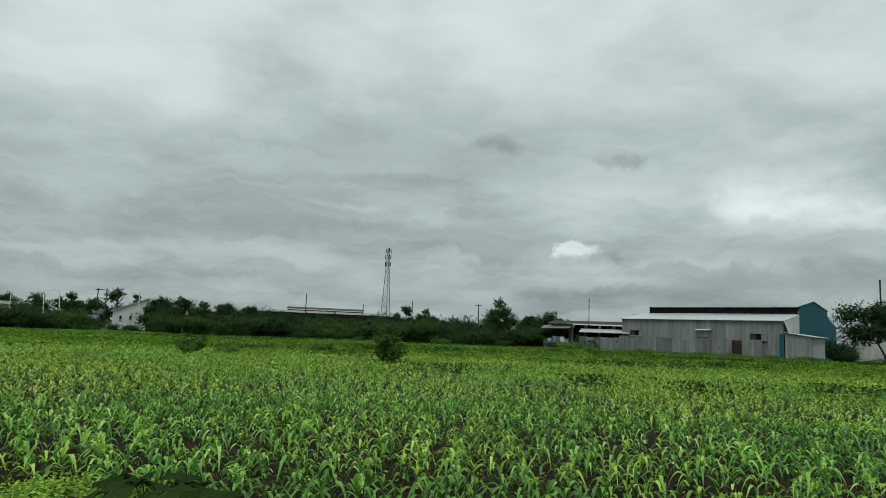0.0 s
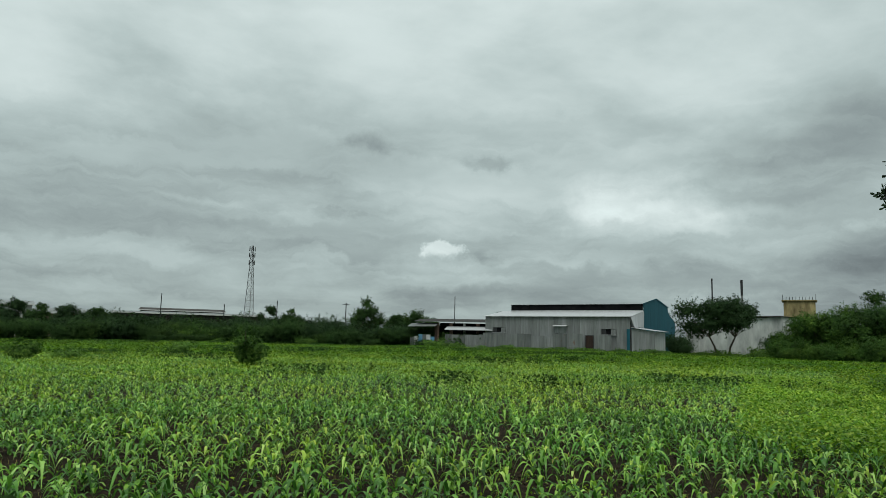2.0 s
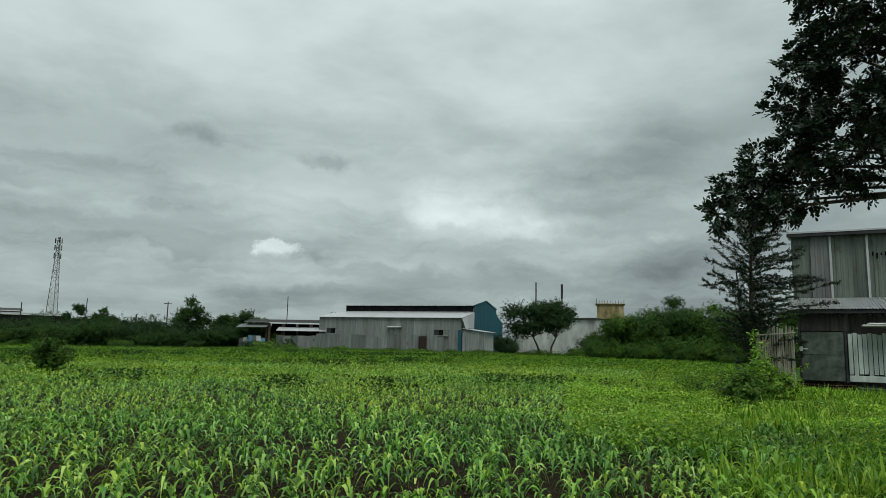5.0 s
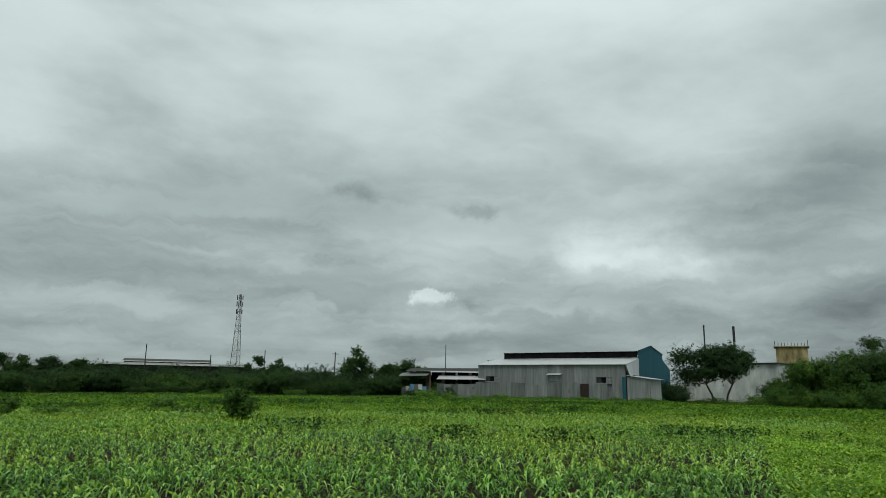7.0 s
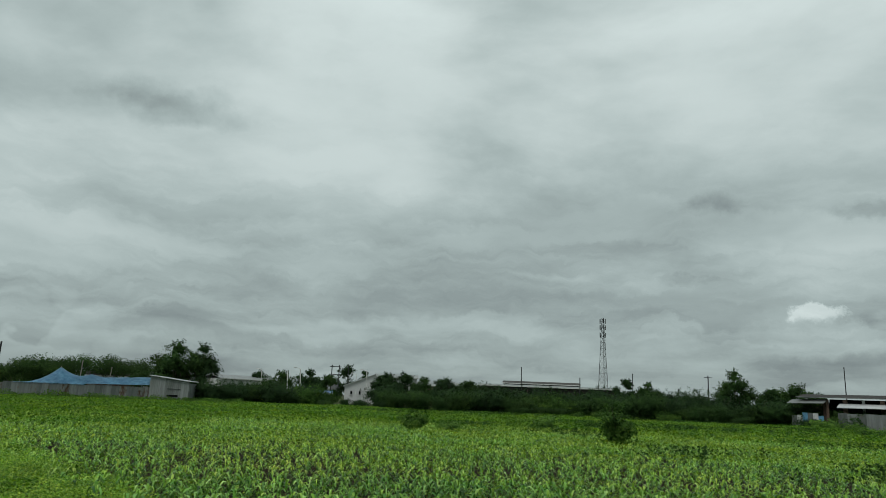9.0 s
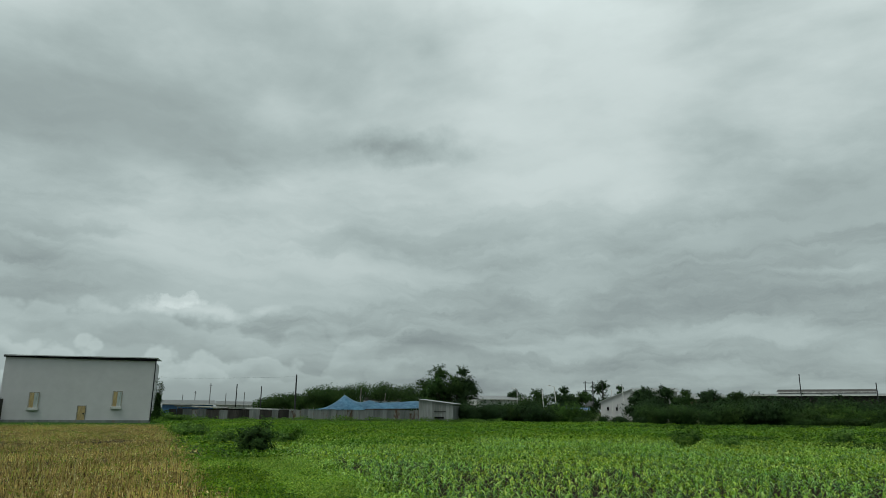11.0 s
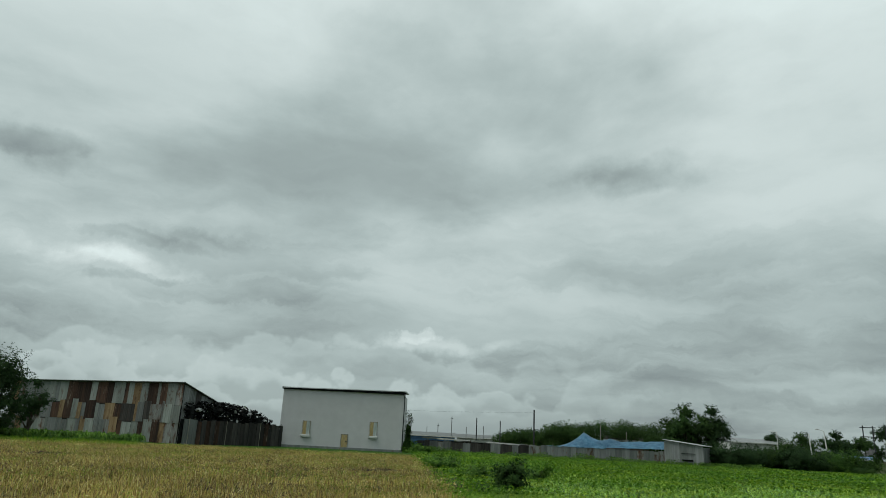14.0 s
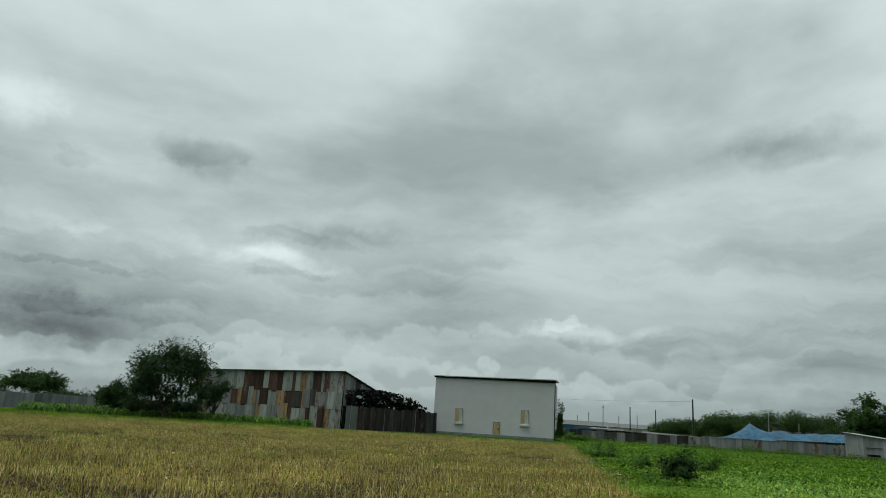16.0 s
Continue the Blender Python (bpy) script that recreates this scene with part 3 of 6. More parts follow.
k.b.inputs["Specular IOR Level"].default_value = 0.08
ks = k.n.new("ShaderNodeSeparateXYZ")
k.l.new(k.co, ks.inputs[0])
# soil is dark itself; both ramps are lowered for shade between plants
soil = k.ramp(k.noise(7.0, 8, 0.72), [(0.3, (0.008, 0.006, 0.0035)), (0.52, (0.017, 0.0125, 0.007)), (0.68, (0.045, 0.031, 0.018)), (0.80, (0.11, 0.08, 0.055))])
grass = k.ramp(k.noise(1.2, 8, 0.7), [(0.3, (0.014, 0.040, 0.006)), (0.6, (0.035, 0.095, 0.010)), (0.85, (0.08, 0.17, 0.02))])
dry = k.ramp(k.noise(6.0, 9, 0.75), [(0.40, (0.011, 0.008, 0.006)), (0.56, (0.040, 0.029, 0.015)), (0.68, (0.18, 0.14, 0.06)), (0.76, (0.40, 0.33, 0.15))])
away = k.math("SQRT", k.math("ADD", k.math("MULTIPLY", ks.outputs[0], ks.outputs[0]), k.math("MULTIPLY", ks.outputs[1], ks.outputs[1])))
far_mix = k.ramp(k.math("ADD", k.math("MULTIPLY", away, 0.01), k.math("MULTIPLY", k.noise(0.12, 4), 0.15)), [(0.30, 0.0), (0.48, 1.0)])
beyond = k.ramp(k.math("MULTIPLY", away, 0.001), [(0.104, 0.0), (0.125, 1.0)])
scrub = k.ramp(k.noise(0.15, 6, 0.6), [(0.3, (0.030, 0.050, 0.016)), (0.7, (0.075, 0.085, 0.035))])
green_side = k.mix(beyond, k.mix(far_mix, soil, grass), scrub)
line = k.math("ADD", k.math("MULTIPLY", k.math("ADD", ks.outputs[0], 8.6), -0.5396), k.math("MULTIPLY", k.math("SUBTRACT", ks.outputs[1], 7.9), -0.842))
drymask = k.ramp(k.math("ADD", k.math("MULTIPLY", line, 0.25), k.noise(0.8, 5)), [(0.42, 0.0), (0.60, 1.0)])
cut = k.math("MULTIPLY", drymask, k.math("LESS_THAN", away, 74.0))
k.colour(k.mix(cut, green_side, dry))
k.bump(k.noise(9.0, 8, 0.7), 0.9, 0.05)
ground = new("ground", raw_mesh("ground", gco, gf4, gf3, k.m))
tagged(ground, "dark ploughed soil turning to grass towards the far hedges", "ground", kind="structure")

# ---- the grey workshop with a teal gable ----


def slab(name, pts, thick, mat, parent, label="", down=(0, 0, -1)):
    """A flat panel through the given corners, given thickness along down."""
    bm = bmesh.new()
    d = Vector(down).normalized() * thick
    top = [bm.verts.new(p) for p in pts]
    bot = [bm.verts.new(Vector(p) + d) for p in pts]
    bm.faces.new(top)
    bm.faces.new(bot[::-1])
    n = len(pts)
    for i in range(n):
        bm.faces.new((top[i], bot[i], bot[(i + 1) % n], top[(i + 1) % n]))
    return part(name, bm, mat, parent, label)


def sheet_run(parent, x0, x1, y, z0, z1, mats, width=0.95, name="sheet", seed=3, z1b=None, jitter=0.0, axis="x", tops=0.0, lean=0.0, uneven=0.0):
    """Corrugated sheets side by side along x (or y), each a piece of its own, lapped and slightly proud or sunk."""
    r = random.Random(seed)
    n = max(1, round(abs(x1 - x0) / width))
    cuts = [x0 + (x1 - x0) * (i + (r.uniform(-uneven, uneven) if 0 < i < n else 0)) / n for i in range(n + 1)]
    made = []
    for i in range(n):
        w = round(cuts[i + 1] - cuts[i], 1) if uneven else cuts[i + 1] - cuts[i]
        u = (i + 0.5) / n
        top = z1 if z1b is None else z1 + (z1b - z1) * u
        top += r.uniform(-tops, tops)
        mat = mats if not isinstance(mats, (list, tuple)) else r.choice(mats)
        h = top - z0
        key = (name, round(abs(w), 2), round(h, 2), mat.name)
        me = SHEETS.get(key)
        if me is None:
            bm = bmesh.new()
            k = 8
            ww = abs(w) * 1.02
            for s in range(k):
                xa, xb = -ww / 2 + ww * s / k, -ww / 2 + ww * (s + 1) / k
                ya, yb = (0.009 if s % 2 else -0.009), (-0.009 if s % 2 else 0.009)
                q = [bm.verts.new(p) for p in ((xa, ya, 0), (xb, yb, 0), (xb, yb, h), (xa, ya, h))]
                bm.faces.new(q)
            bmesh.ops.remove_doubles(bm, verts=bm.verts, dist=0.001)
            bmesh.ops.solidify(bm, geom=bm.faces[:], thickness=0.006)
            me = SHEETS[key] = finish(name, bm, mat)
        c = (cuts[i] + cuts[i + 1]) / 2
        off = (i % 2) * 0.012 + r.uniform(-jitter, jitter)
        m = pose(c, y + off, z0, 0, r.uniform(-lean, lean), 0) if axis == "x" else pose(y + off, c, z0, 0, r.uniform(-lean, lean), 90)
        made.append(piece(name, me, parent, m))
    return made


SHEETS = {}


def window_unit(parent, x, y, z, w, h, frame_mat, pane_mat, bars=2, name="window", label=""):
    """A window set in a wall that faces -y: frame, sill and panes."""
    wdw = new(name)
    wdw.parent = parent
    wdw.matrix_local = pose(x, y, z)
    tagged(wdw, label)
    t = 0.07
    bm = bmesh.new()
    box(bm, (0, 0, h / 2 - t / 2), (w, 0.09, t), bevel=0.01)
    box(bm, (0, 0, -h / 2 + t / 2), (w, 0.09, t), bevel=0.01)
    for sx in (-1, 1):
        box(bm, (sx * (w / 2 - t / 2), 0, 0), (t, 0.09, h - 2 * t), bevel=0.01)
    part("window_frame", bm, frame_mat, wdw)
    pw = (w - 2 * t) / bars
    for i in range(bars):
        bm = bmesh.new()
        box(bm, (-w / 2 + t + pw * (i + 0.5), 0.02, 0), (pw - 0.02, 0.03, h - 2 * t))
        part("pane", bm, pane_mat[i % len(pane_mat)], wdw)
    bm = bmesh.new()
    box(bm, (0, -0.06, -h / 2 - 0.03), (w + 0.12, 0.2, 0.06), bevel=0.012)
    part("window_sill", bm, frame_mat, wdw)
    return wdw


sx, sy = bear(-31.35, 90)
shop = thing("workshop_building", pose(sx, sy, 0, 0, 0, -50), "long grey corrugated-iron workshop with a raised roof and teal gable end", "building")
L, D = 21.5, 20.3
# solid core under the cladding
bm = bmesh.new()
box(bm, (-L / 2, 2.68, 2.36), (L - 0.1, 5.2, 4.72))
box(bm, (-L / 2 + 0.7, 10.9, 3.0), (L - 1.6, 11.1, 6.0))
box(bm, (-L / 2, 18.4, 2.3), (L - 0.1, 3.7, 4.6))
part("wall", bm, GALV, shop)
sheet_run(shop, -L, 0, -0.03, 0.0, 4.78, GALV, 0.98, "wall_sheet", 5)
for q0, q1, top, stock, sd in ((-21.4, -13.6, 2.3, [GALV_OLD, GALV_OLD, GALV], 8), (-13.6, -10.4, 2.1, [GALV], 9), (-10.4, -6.1, 2.45, [GALV, GALV_OLD], 10), (-3.9, -2.2, 2.3, [GALV_OLD], 11)):
    sheet_run(shop, q0, q1, -0.9, 0.0, top, stock, 1.1, "screen_sheet", sd, tops=0.08, jitter=0.03)
# front aisle roof
slab("aisle_roof", [(-L - 0.25, -0.35, 4.80), (0.25, -0.35, 4.80), (0.1, 5.3, 5.75), (-L, 5.3, 5.75)], 0.05, GALV_ROOF, shop, "pale lean-to roof of corrugated sheet")
slab("rear_aisle_roof", [(-L, 16.4, 6.0), (0.1, 16.4, 6.0), (0.2, 20.5, 4.7), (-L - 0.2, 20.5, 4.7)], 0.05, GALV_ROOF, shop)
slab("verge", [(0.06, -0.36, 4.76), (0.10, 5.3, 5.72), (0.10, 5.2, 3.45), (0.06, 0.6, 3.55)], 0.03, GALV_ROOF, shop, "pale verge sheet", (1, 0, 0))
# raised nave: dark clerestory band, eaves strip, roof
bm = bmesh.new()
box(bm, (-L / 2 + 0.65, 5.34, 6.2), (L - 1.4, 0.06, 0.95))
part("clerestory", bm, VOID, shop, "dark louvred band under the raised roof")
for i in range(14):
    bm = bmesh.new()
    box(bm, (-L + 1.6 + i * (L - 2) / 14, 5.29, 6.2), (0.05, 0.05, 0.92))
    part("mullion", bm, VOID, shop)
for z in (5.80, 6.72):
    bm = bmesh.new()
    box(bm, (-L / 2 + 0.65, 5.22, z), (L - 1.3, 0.14, 0.09), bevel=0.01)
    part("eaves_strip", bm, GALV_ROOF, shop)
slab("nave_roof", [(-L + 1.3, 5.1, 6.76), (0.05, 5.1, 6.76), (0.05, 10.9, 7.0), (-L + 1.3, 10.9, 7.0)], 0.05, GALV_ROOF, shop)
slab("nave_roof", [(-L + 1.3, 10.9, 7.0), (0.05, 10.9, 7.0), (0.05, 16.7, 6.76), (-L + 1.3, 16.7, 6.76)], 0.05, GALV_ROOF, shop)
slab("gable", [(0.12, 0.3, 0), (0.12, 0.3, 3.4), (0.12, 5.25, 3.45), (0.12, 5.3, 6.72), (0.12, 10.9, 7.68), (0.12, 16.5, 6.72), (0.12, 16.6, 6.05), (0.12, 20.35, 4.65), (0.12, 20.35, 0)], 0.06, TEAL, shop, "teal painted sheet gable", (-1, 0, 0))
slab("gable", [(-L - 0.02, 0.1, 0), (-L - 0.02, 0.1, 4.75), (-L - 0.02, 5.3, 5.7), (-L - 0.02, 20.3, 4.6), (-L - 0.02, 20.3, 0)], 0.05, GALV, shop, "", (1, 0, 0))
for ya, za, yb, zb in ((5.15, 6.8, 10.9, 7.76), (10.9, 7.76, 16.7, 6.8)):
    slab("barge_board", [(0.2, ya, za - 0.12), (0.2, yb, zb - 0.12), (0.2, yb, zb), (0.2, ya, za)], 0.1, TEAL, shop, "", (-1, 0, 0))
bm = bmesh.new()
box(bm, (-0.22, -0.08, 1.6), (0.42, 0.06, 3.2))
part("corner_strip", bm, TEAL, shop, "teal corner flashing")
slab("drooping_flashing", [(0.20, -0.40, 4.70), (0.20, 1.9, 5.05), (0.24, 2.3, 3.5), (0.50, 0.9, 3.15), (0.46, 0.2, 3.5)], 0.03, GALV_ROOF, shop, "pale loose sheet drooping from the roof corner", (1, 0, 0))
door = new("door")
door.parent = shop
door.matrix_local = pose(-5.45, -0.12, 0)
tagged(door, "dark brown timber door")
bm = bmesh.new()
box(bm, (0, 0, 1.12), (1.0, 0.06, 2.2), bevel=0.01)
part("door_leaf", bm, DOORWOOD, door)
bm = bmesh.new()
box(bm, (0, 0.0, 2.27), (1.16, 0.1, 0.08), bevel=0.01)
for q in (-0.54, 0.54):
    box(bm, (q, 0, 1.12), (0.08, 0.1, 2.22), bevel=0.01)
part("door_frame", bm, DARKMETAL, door)
window_unit(shop, -19.2, -0.1, 2.85, 2.1, 0.82, STEEL, [DARKMETAL, VOID, STEEL], 3, label="dark steel window with a grey board in one light")
window_unit(shop, -2.85, -0.1, 2.80, 2.1, 0.86, STEEL, [DARKMETAL, VOID, STEEL], 3, label="dark steel window with a grey board in one light")
hood = new("hatch")
hood.parent = shop
hood.matrix_local = pose(-9.6, -0.08, 3.0)
bm = bmesh.new()
box(bm, (0, 0, 0), (1.7, 0.05, 0.9), bevel=0.01)
part("hatch_board", bm, GALV, hood)
slab("hatch_canopy", [(-1.0, 0.02, 0.62), (1.0, 0.02, 0.62), (1.0, -0.55, 0.46), (-1.0, -0.55, 0.46)], 0.04, GALV_ROOF, hood)
# lean-to at the gable end
annex = thing("lean_to_shed", pose(sx, sy, 0, 0, 0, -50), "low grey corrugated lean-to against the workshop gable", "shed")
bm = bmesh.new()
box(bm, (1.62, 2.3, 1.4), (2.8, 4.2, 2.8))
part("wall", bm, GALV, annex)
sheet_run(annex, 0.22, 3.1, -0.1, 0.0, 3.28, GALV, 0.96, "wall_sheet", 12, z1b=2.9)
sheet_run(annex, 0.0, 4.5, 3.12, 0.0, 2.86, GALV_ROOF, 0.9, "side_sheet", 13, axis="y")
slab("roof", [(0.2, -0.35, 3.42), (3.5, -0.35, 2.98), (3.5, 4.7, 2.98), (0.2, 4.7, 3.42)], 0.05, GALV_ROOF, annex)
bm = bmesh.new()
beam(bm, (3.12, -0.12, 0), (3.12, -0.12, 2.9), 0.05)
part("corner_post", bm, STEEL, annex)

# ---- open brick shed beside it ----
bx, by = bear(-17.2, 101)
brick = thing("open_shed", pose(bx, by, 0, 0, 0, -24), "open-fronted brick and sheet shed with pale lean-to roofs", "shed")
bm = bmesh.new()
box(bm, (0.5, 4.2, 1.7), (8.6, 0.3, 3.4))
box(bm, (-3.6, 2.4, 1.7), (0.3, 3.4, 3.4))
box(bm, (4.8, 2.4, 1.7), (0.3, 3.4, 3.4))
part("wall", bm, BRICKISH, brick)
for i in range(5):
    bm = bmesh.new()
    box(bm, (-3.2 + i * 2.0, 0.5, 1.85), (0.5 if i % 2 else 0.32, 0.35, 3.7), bevel=0.02)
    part("pillar", bm, PALEWALL if i == 2 else BRICKISH, brick)
slab("upper_roof", [(-6.6, -0.3, 3.95), (5.2, -0.3, 4.0), (5.2, 4.6, 4.5), (-6.6, 4.6, 4.4)], 0.07, DARKSHEET, brick, "dark sheet roof with a pale edge")
bm = bmesh.new()
box(bm, (-0.7, -0.35, 3.93), (11.9, 0.06, 0.1))
part("fascia", bm, GALV_OLD, brick)
slab("lower_roof", [(-1.8, -2.4, 2.72), (5.2, -2.4, 2.75), (5.2, 0.3, 3.3), (-1.8, 0.3, 3.25)], 0.06, GALV_ROOF, brick, "pale lean-to roof")
slab("side_roof", [(-7.4, -2.2, 3.1), (-3.2, -2.2, 3.2), (-3.2, 1.2, 3.75), (-7.4, 1.2, 3.6)], 0.06, GALV_OLD, brick, "dull grey side roof")
sheet_run(brick, -1.7, 5.2, -2.5, 0, 2.05, [GALV_OLD, GALV], 0.95, "front_sheet", 21, tops=0.05)
sheet_run(brick, -7.0, -3.4, -1.6, 0.2, 1.75, [WHITEBAG, BLUEROOF, GALV_OLD, TARP], 0.6, "hung_sheet", 22, tops=0.25)
# near-black board inside, standing in for the shade behind the pillars
bm = bmesh.new()
box(bm, (0.6, 3.9, 2.6), (8.0, 0.1, 2.4))
part("shade", bm, VOID, brick)

# ---- white warehouse across the dry field ----
wx, wy = bear(66.75, 88.4)
vx, vy = bear(57.0, 86.4)
turn_w = math.degrees(math.atan2(vy - wy, vx - wx))
WL = math.hypot(vx - wx, vy - wy)
ware = thing("warehouse", pose(wx, wy, 0, 0, 0, turn_w), "plain white rendered warehouse with boarded windows", "building")
bm = bmesh.new()
box(bm, (WL / 2, 5.0, 3.45), (WL, 10.0, 6.9), bevel=0.03)
part("wall", bm, WHITEWALL, ware)
slab("roof", [(-0.15, -0.3, 7.10), (WL + 0.2, -0.3, 7.28), (WL + 0.2, 10.3, 7.6), (-0.15, 10.3, 7.5)], 0.10, GALV_ROOF, ware, "pale sheet roof edge")
bm = bmesh.new()
box(bm, (WL / 2, -0.14, 7.0), (WL + 0.3, 0.22, 0.26), bevel=0.02)
part("fascia", bm, VOID, ware, "dark gutter under the roof edge")
# dark upright strip at the right-hand edge of the wall
bm = bmesh.new()
box(bm, (WL + 0.06, 0.25, 3.6), (0.10, 0.4, 7.0))
part("downpipe", bm, DARKMETAL, ware)
bm = bmesh.new()
box(bm, (WL / 2, -0.05, 0.12), (WL, 0.14, 0.30))
part("plinth", bm, GALV_OLD, ware, "grey strip along the foot of the wall")


def boarded(parent, x, z, w, h, name, sill):
    """A boarded opening in the warehouse wall: plywood, thin frame, pale sill."""
    o = new(name)
    o.parent = parent
    o.matrix_local = pose(x, -0.03, z)
    bm = bmesh.new()
    box(bm, (-w * 0.24, 0, h / 2), (w * 0.46, 0.04, h))
    part("board", bm, PLY, o)
    bm = bmesh.new()
    box(bm, (w * 0.24, -0.008, h / 2), (w * 0.46, 0.04, h))
    part("board", bm, PALEBOARD if sill else PLY, o)
    bm = bmesh.new()
    box(bm, (0, 0, h + 0.04), (w + 0.14, 0.07, 0.08))
    for q in (-1, 1):
        box(bm, (q * (w / 2 + 0.035), 0, h / 2), (0.07, 0.07, h))
    part("frame", bm, TIMBER, o)
    if sill:
        bm = bmesh.new()
        box(bm, (0, -0.12, -0.16), (w + 0.3, 0.26, 0.30), bevel=0.05)
        part("sill", bm, PALEWALL, o, "pale plaster sill")
    else:
        bm = bmesh.new()
        box(bm, (w * 0.3, -0.04, h * 0.5), (0.16, 0.06, 0.16))
        part("latch", bm, DARKMETAL, o)
    return o


boarded(ware, 3.25, 1.55, 0.86, 1.55, "window", True)
boarded(ware, WL - 3.55, 1.75, 0.86, 1.60, "window", True)
boarded(ware, WL * 0.5 + 0.5, 0.18, 0.76, 1.55, "door", False)

# ---- patchwork shed of rusted sheets, and the yard beside it ----
cx, cy = bear(74.25, 78)
ex, ey = bear(85.6, 98)
turn_r = math.degrees(math.atan2(cy - ey, cx - ex))
RL = math.hypot(cx - ex, cy - ey)
rusty = thing("patchwork_shed", pose(cx, cy, 0, 0, 0, turn_r), "tall shed clad in a patchwork of rusted and grey iron sheets", "shed")
bm = bmesh.new()
box(bm, (-RL / 2, 4.6, 2.2), (RL - 0.2, 9.0, 4.4))
part("wall", bm, DARKSHEET, rusty)
mix_top = [RUST, RUST, RUST, STAINED, PALESHEET, GALV_OLD, TAN, RUST]
for z0, z1, mats, sd in ((3.85, 6.15, mix_top, 31), (2.05, 3.98, [PALESHEET, STAINED, RUST, TAN, PALESHEET, DARKSHEET, GALV_OLD], 32), (0.0, 2.15, [STAINED, TAN, PALESHEET, GALV_OLD, RUST, PALESHEET], 33)):
    sheet_run(rusty, -RL, 0, -0.1 - 0.03 * (z0 < 3), z0, z1, mats, 0.95, "patch_sheet", sd, tops=0.3 if z0 < 3 else 0.0, jitter=0.03, lean=0.9, uneven=0.38)
sheet_run(rusty, 0.0, 9.0, 0.05, 0.0, 6.1, [GALV_OLD, GALV, DARKSHEET], 0.9, "side_sheet", 35, z1b=3.2, axis="y")
slab("roof", [(-RL - 0.3, -0.4, 6.25), (0.35, -0.4, 6.25), (0.35, 9.3, 3.25), (-RL - 0.3, 9.3, 3.25)], 0.06, GALV_OLD, rusty, "sheet roof falling to the back")

fx0, fy0 = bear(73.9, 77.5)
fx1, fy1 = bear(66.5, 87.5)
turn_f = math.degrees(math.atan2(fy1 - fy0, fx1 - fx0))
FL = math.hypot(fx1 - fx0, fy1 - fy0)
yard = thing("sheet_fence", pose(fx0, fy0, 0, 0, 0, turn_f), "tall fence of dark rusted and blackened iron sheets", "fence")
sheet_run(yard, 0, 1.7, 0, 0, 2.5, [GALV_OLD, GALV], 0.85, "fence_sheet", 40, tops=0.05)
sheet_run(yard, 1.7, FL, 0, 0, 2.45, [DARKSHEET, DARKSHEET, DARKSHEET, DARKSHEET, RUST], 0.62, "fence_sheet", 41, tops=0.12, jitter=0.03, lean=1.5)
for i in range(9):
    bm = bmesh.new()
    beam(bm, (0.6 + i * (FL - 1) / 8, -0.08, 0), (0.62 + i * (FL - 1) / 8, -0.05, 2.6), 0.04, 0.03, 5)
    part("post", bm, TIMBER if i % 3 == 0 else DARKMETAL, yard)


def bag(m, s, mat, label, seed):
    """A slumped, knotted sack."""
    stretch = random.Random(seed).uniform(0.9, 1.7)
    bm = bmesh.new()
    bmesh.ops.create_icosphere(bm, subdivisions=2, radius=s)
    for v in bm.verts:
        n = noise.noise(v.co * 2.2 / s + Vector((seed, 0, 0)))
        v.co *= 1 + 0.55 * n
        v.co.x *= stretch
        v.co.z = max(v.co.z * 0.75, -0.45 * s)
    ob = new("plastic_sack", finish("plastic_sack", bm, mat))
    ob.matrix_world = m
    return tagged(ob, label, "sack", "sacks heaped behind the fence")


dirx, diry = (fx1 - fx0) / FL, (fy1 - fy0) / FL
pile_r = random.Random(5)
heap = thing("scrap_heap", pose(fx0, fy0, 0, 0, 0, turn_f), "dark heap of scrap and black sheeting behind the fence", "heap")
bm = bmesh.new()
prof = [(0.0, 4.1), (FL * 0.2, 4.3), (FL * 0.4, 4.35), (FL * 0.58, 4.1), (FL * 0.75, 3.6), (FL * 0.82, 3.1), (FL * 0.92, 2.8), (FL, 2.4)]
for i in range(130):
    px = pile_r.uniform(0.2, FL - 0.4)
    for (a, ha), (b, hb) in zip(prof, prof[1:]):
        if a <= px <= b:
            hh = ha + (hb - ha) * (px - a) / (b - a)
    top = hh * pile_r.uniform(0.6, 0.96)
    box(bm, (px, pile_r.uniform(0.5, 3.0), top / 2), (pile_r.uniform(0.3, 0.9), pile_r.uniform(0.3, 0.9), top), pile_r.uniform(0, 90), 0.08)
part("scrap", bm, BLACKBAG, heap)
tx_ = rng.uniform(0.2, FL * 0.9, 2600)
th_ = np.interp(tx_, [q[0] for q in prof], [q[1] for q in prof]) * rng.uniform(0.62, 1.04, 2600)
shreds = np.column_stack([tx_, rng.uniform(0.1, 1.6, 2600), th_])
for nm, sel, stock in (("torn_sheeting", slice(0, 2430), BLACKBAG), ("pale_scraps", slice(2430, 2600), WHITEBAG)):
    ob = new(nm, raw_mesh(nm, *flakes(shreds[sel], np.full(len(shreds[sel]), 0.17), 0.2, 0.7), NO3, stock))
    ob.parent = heap
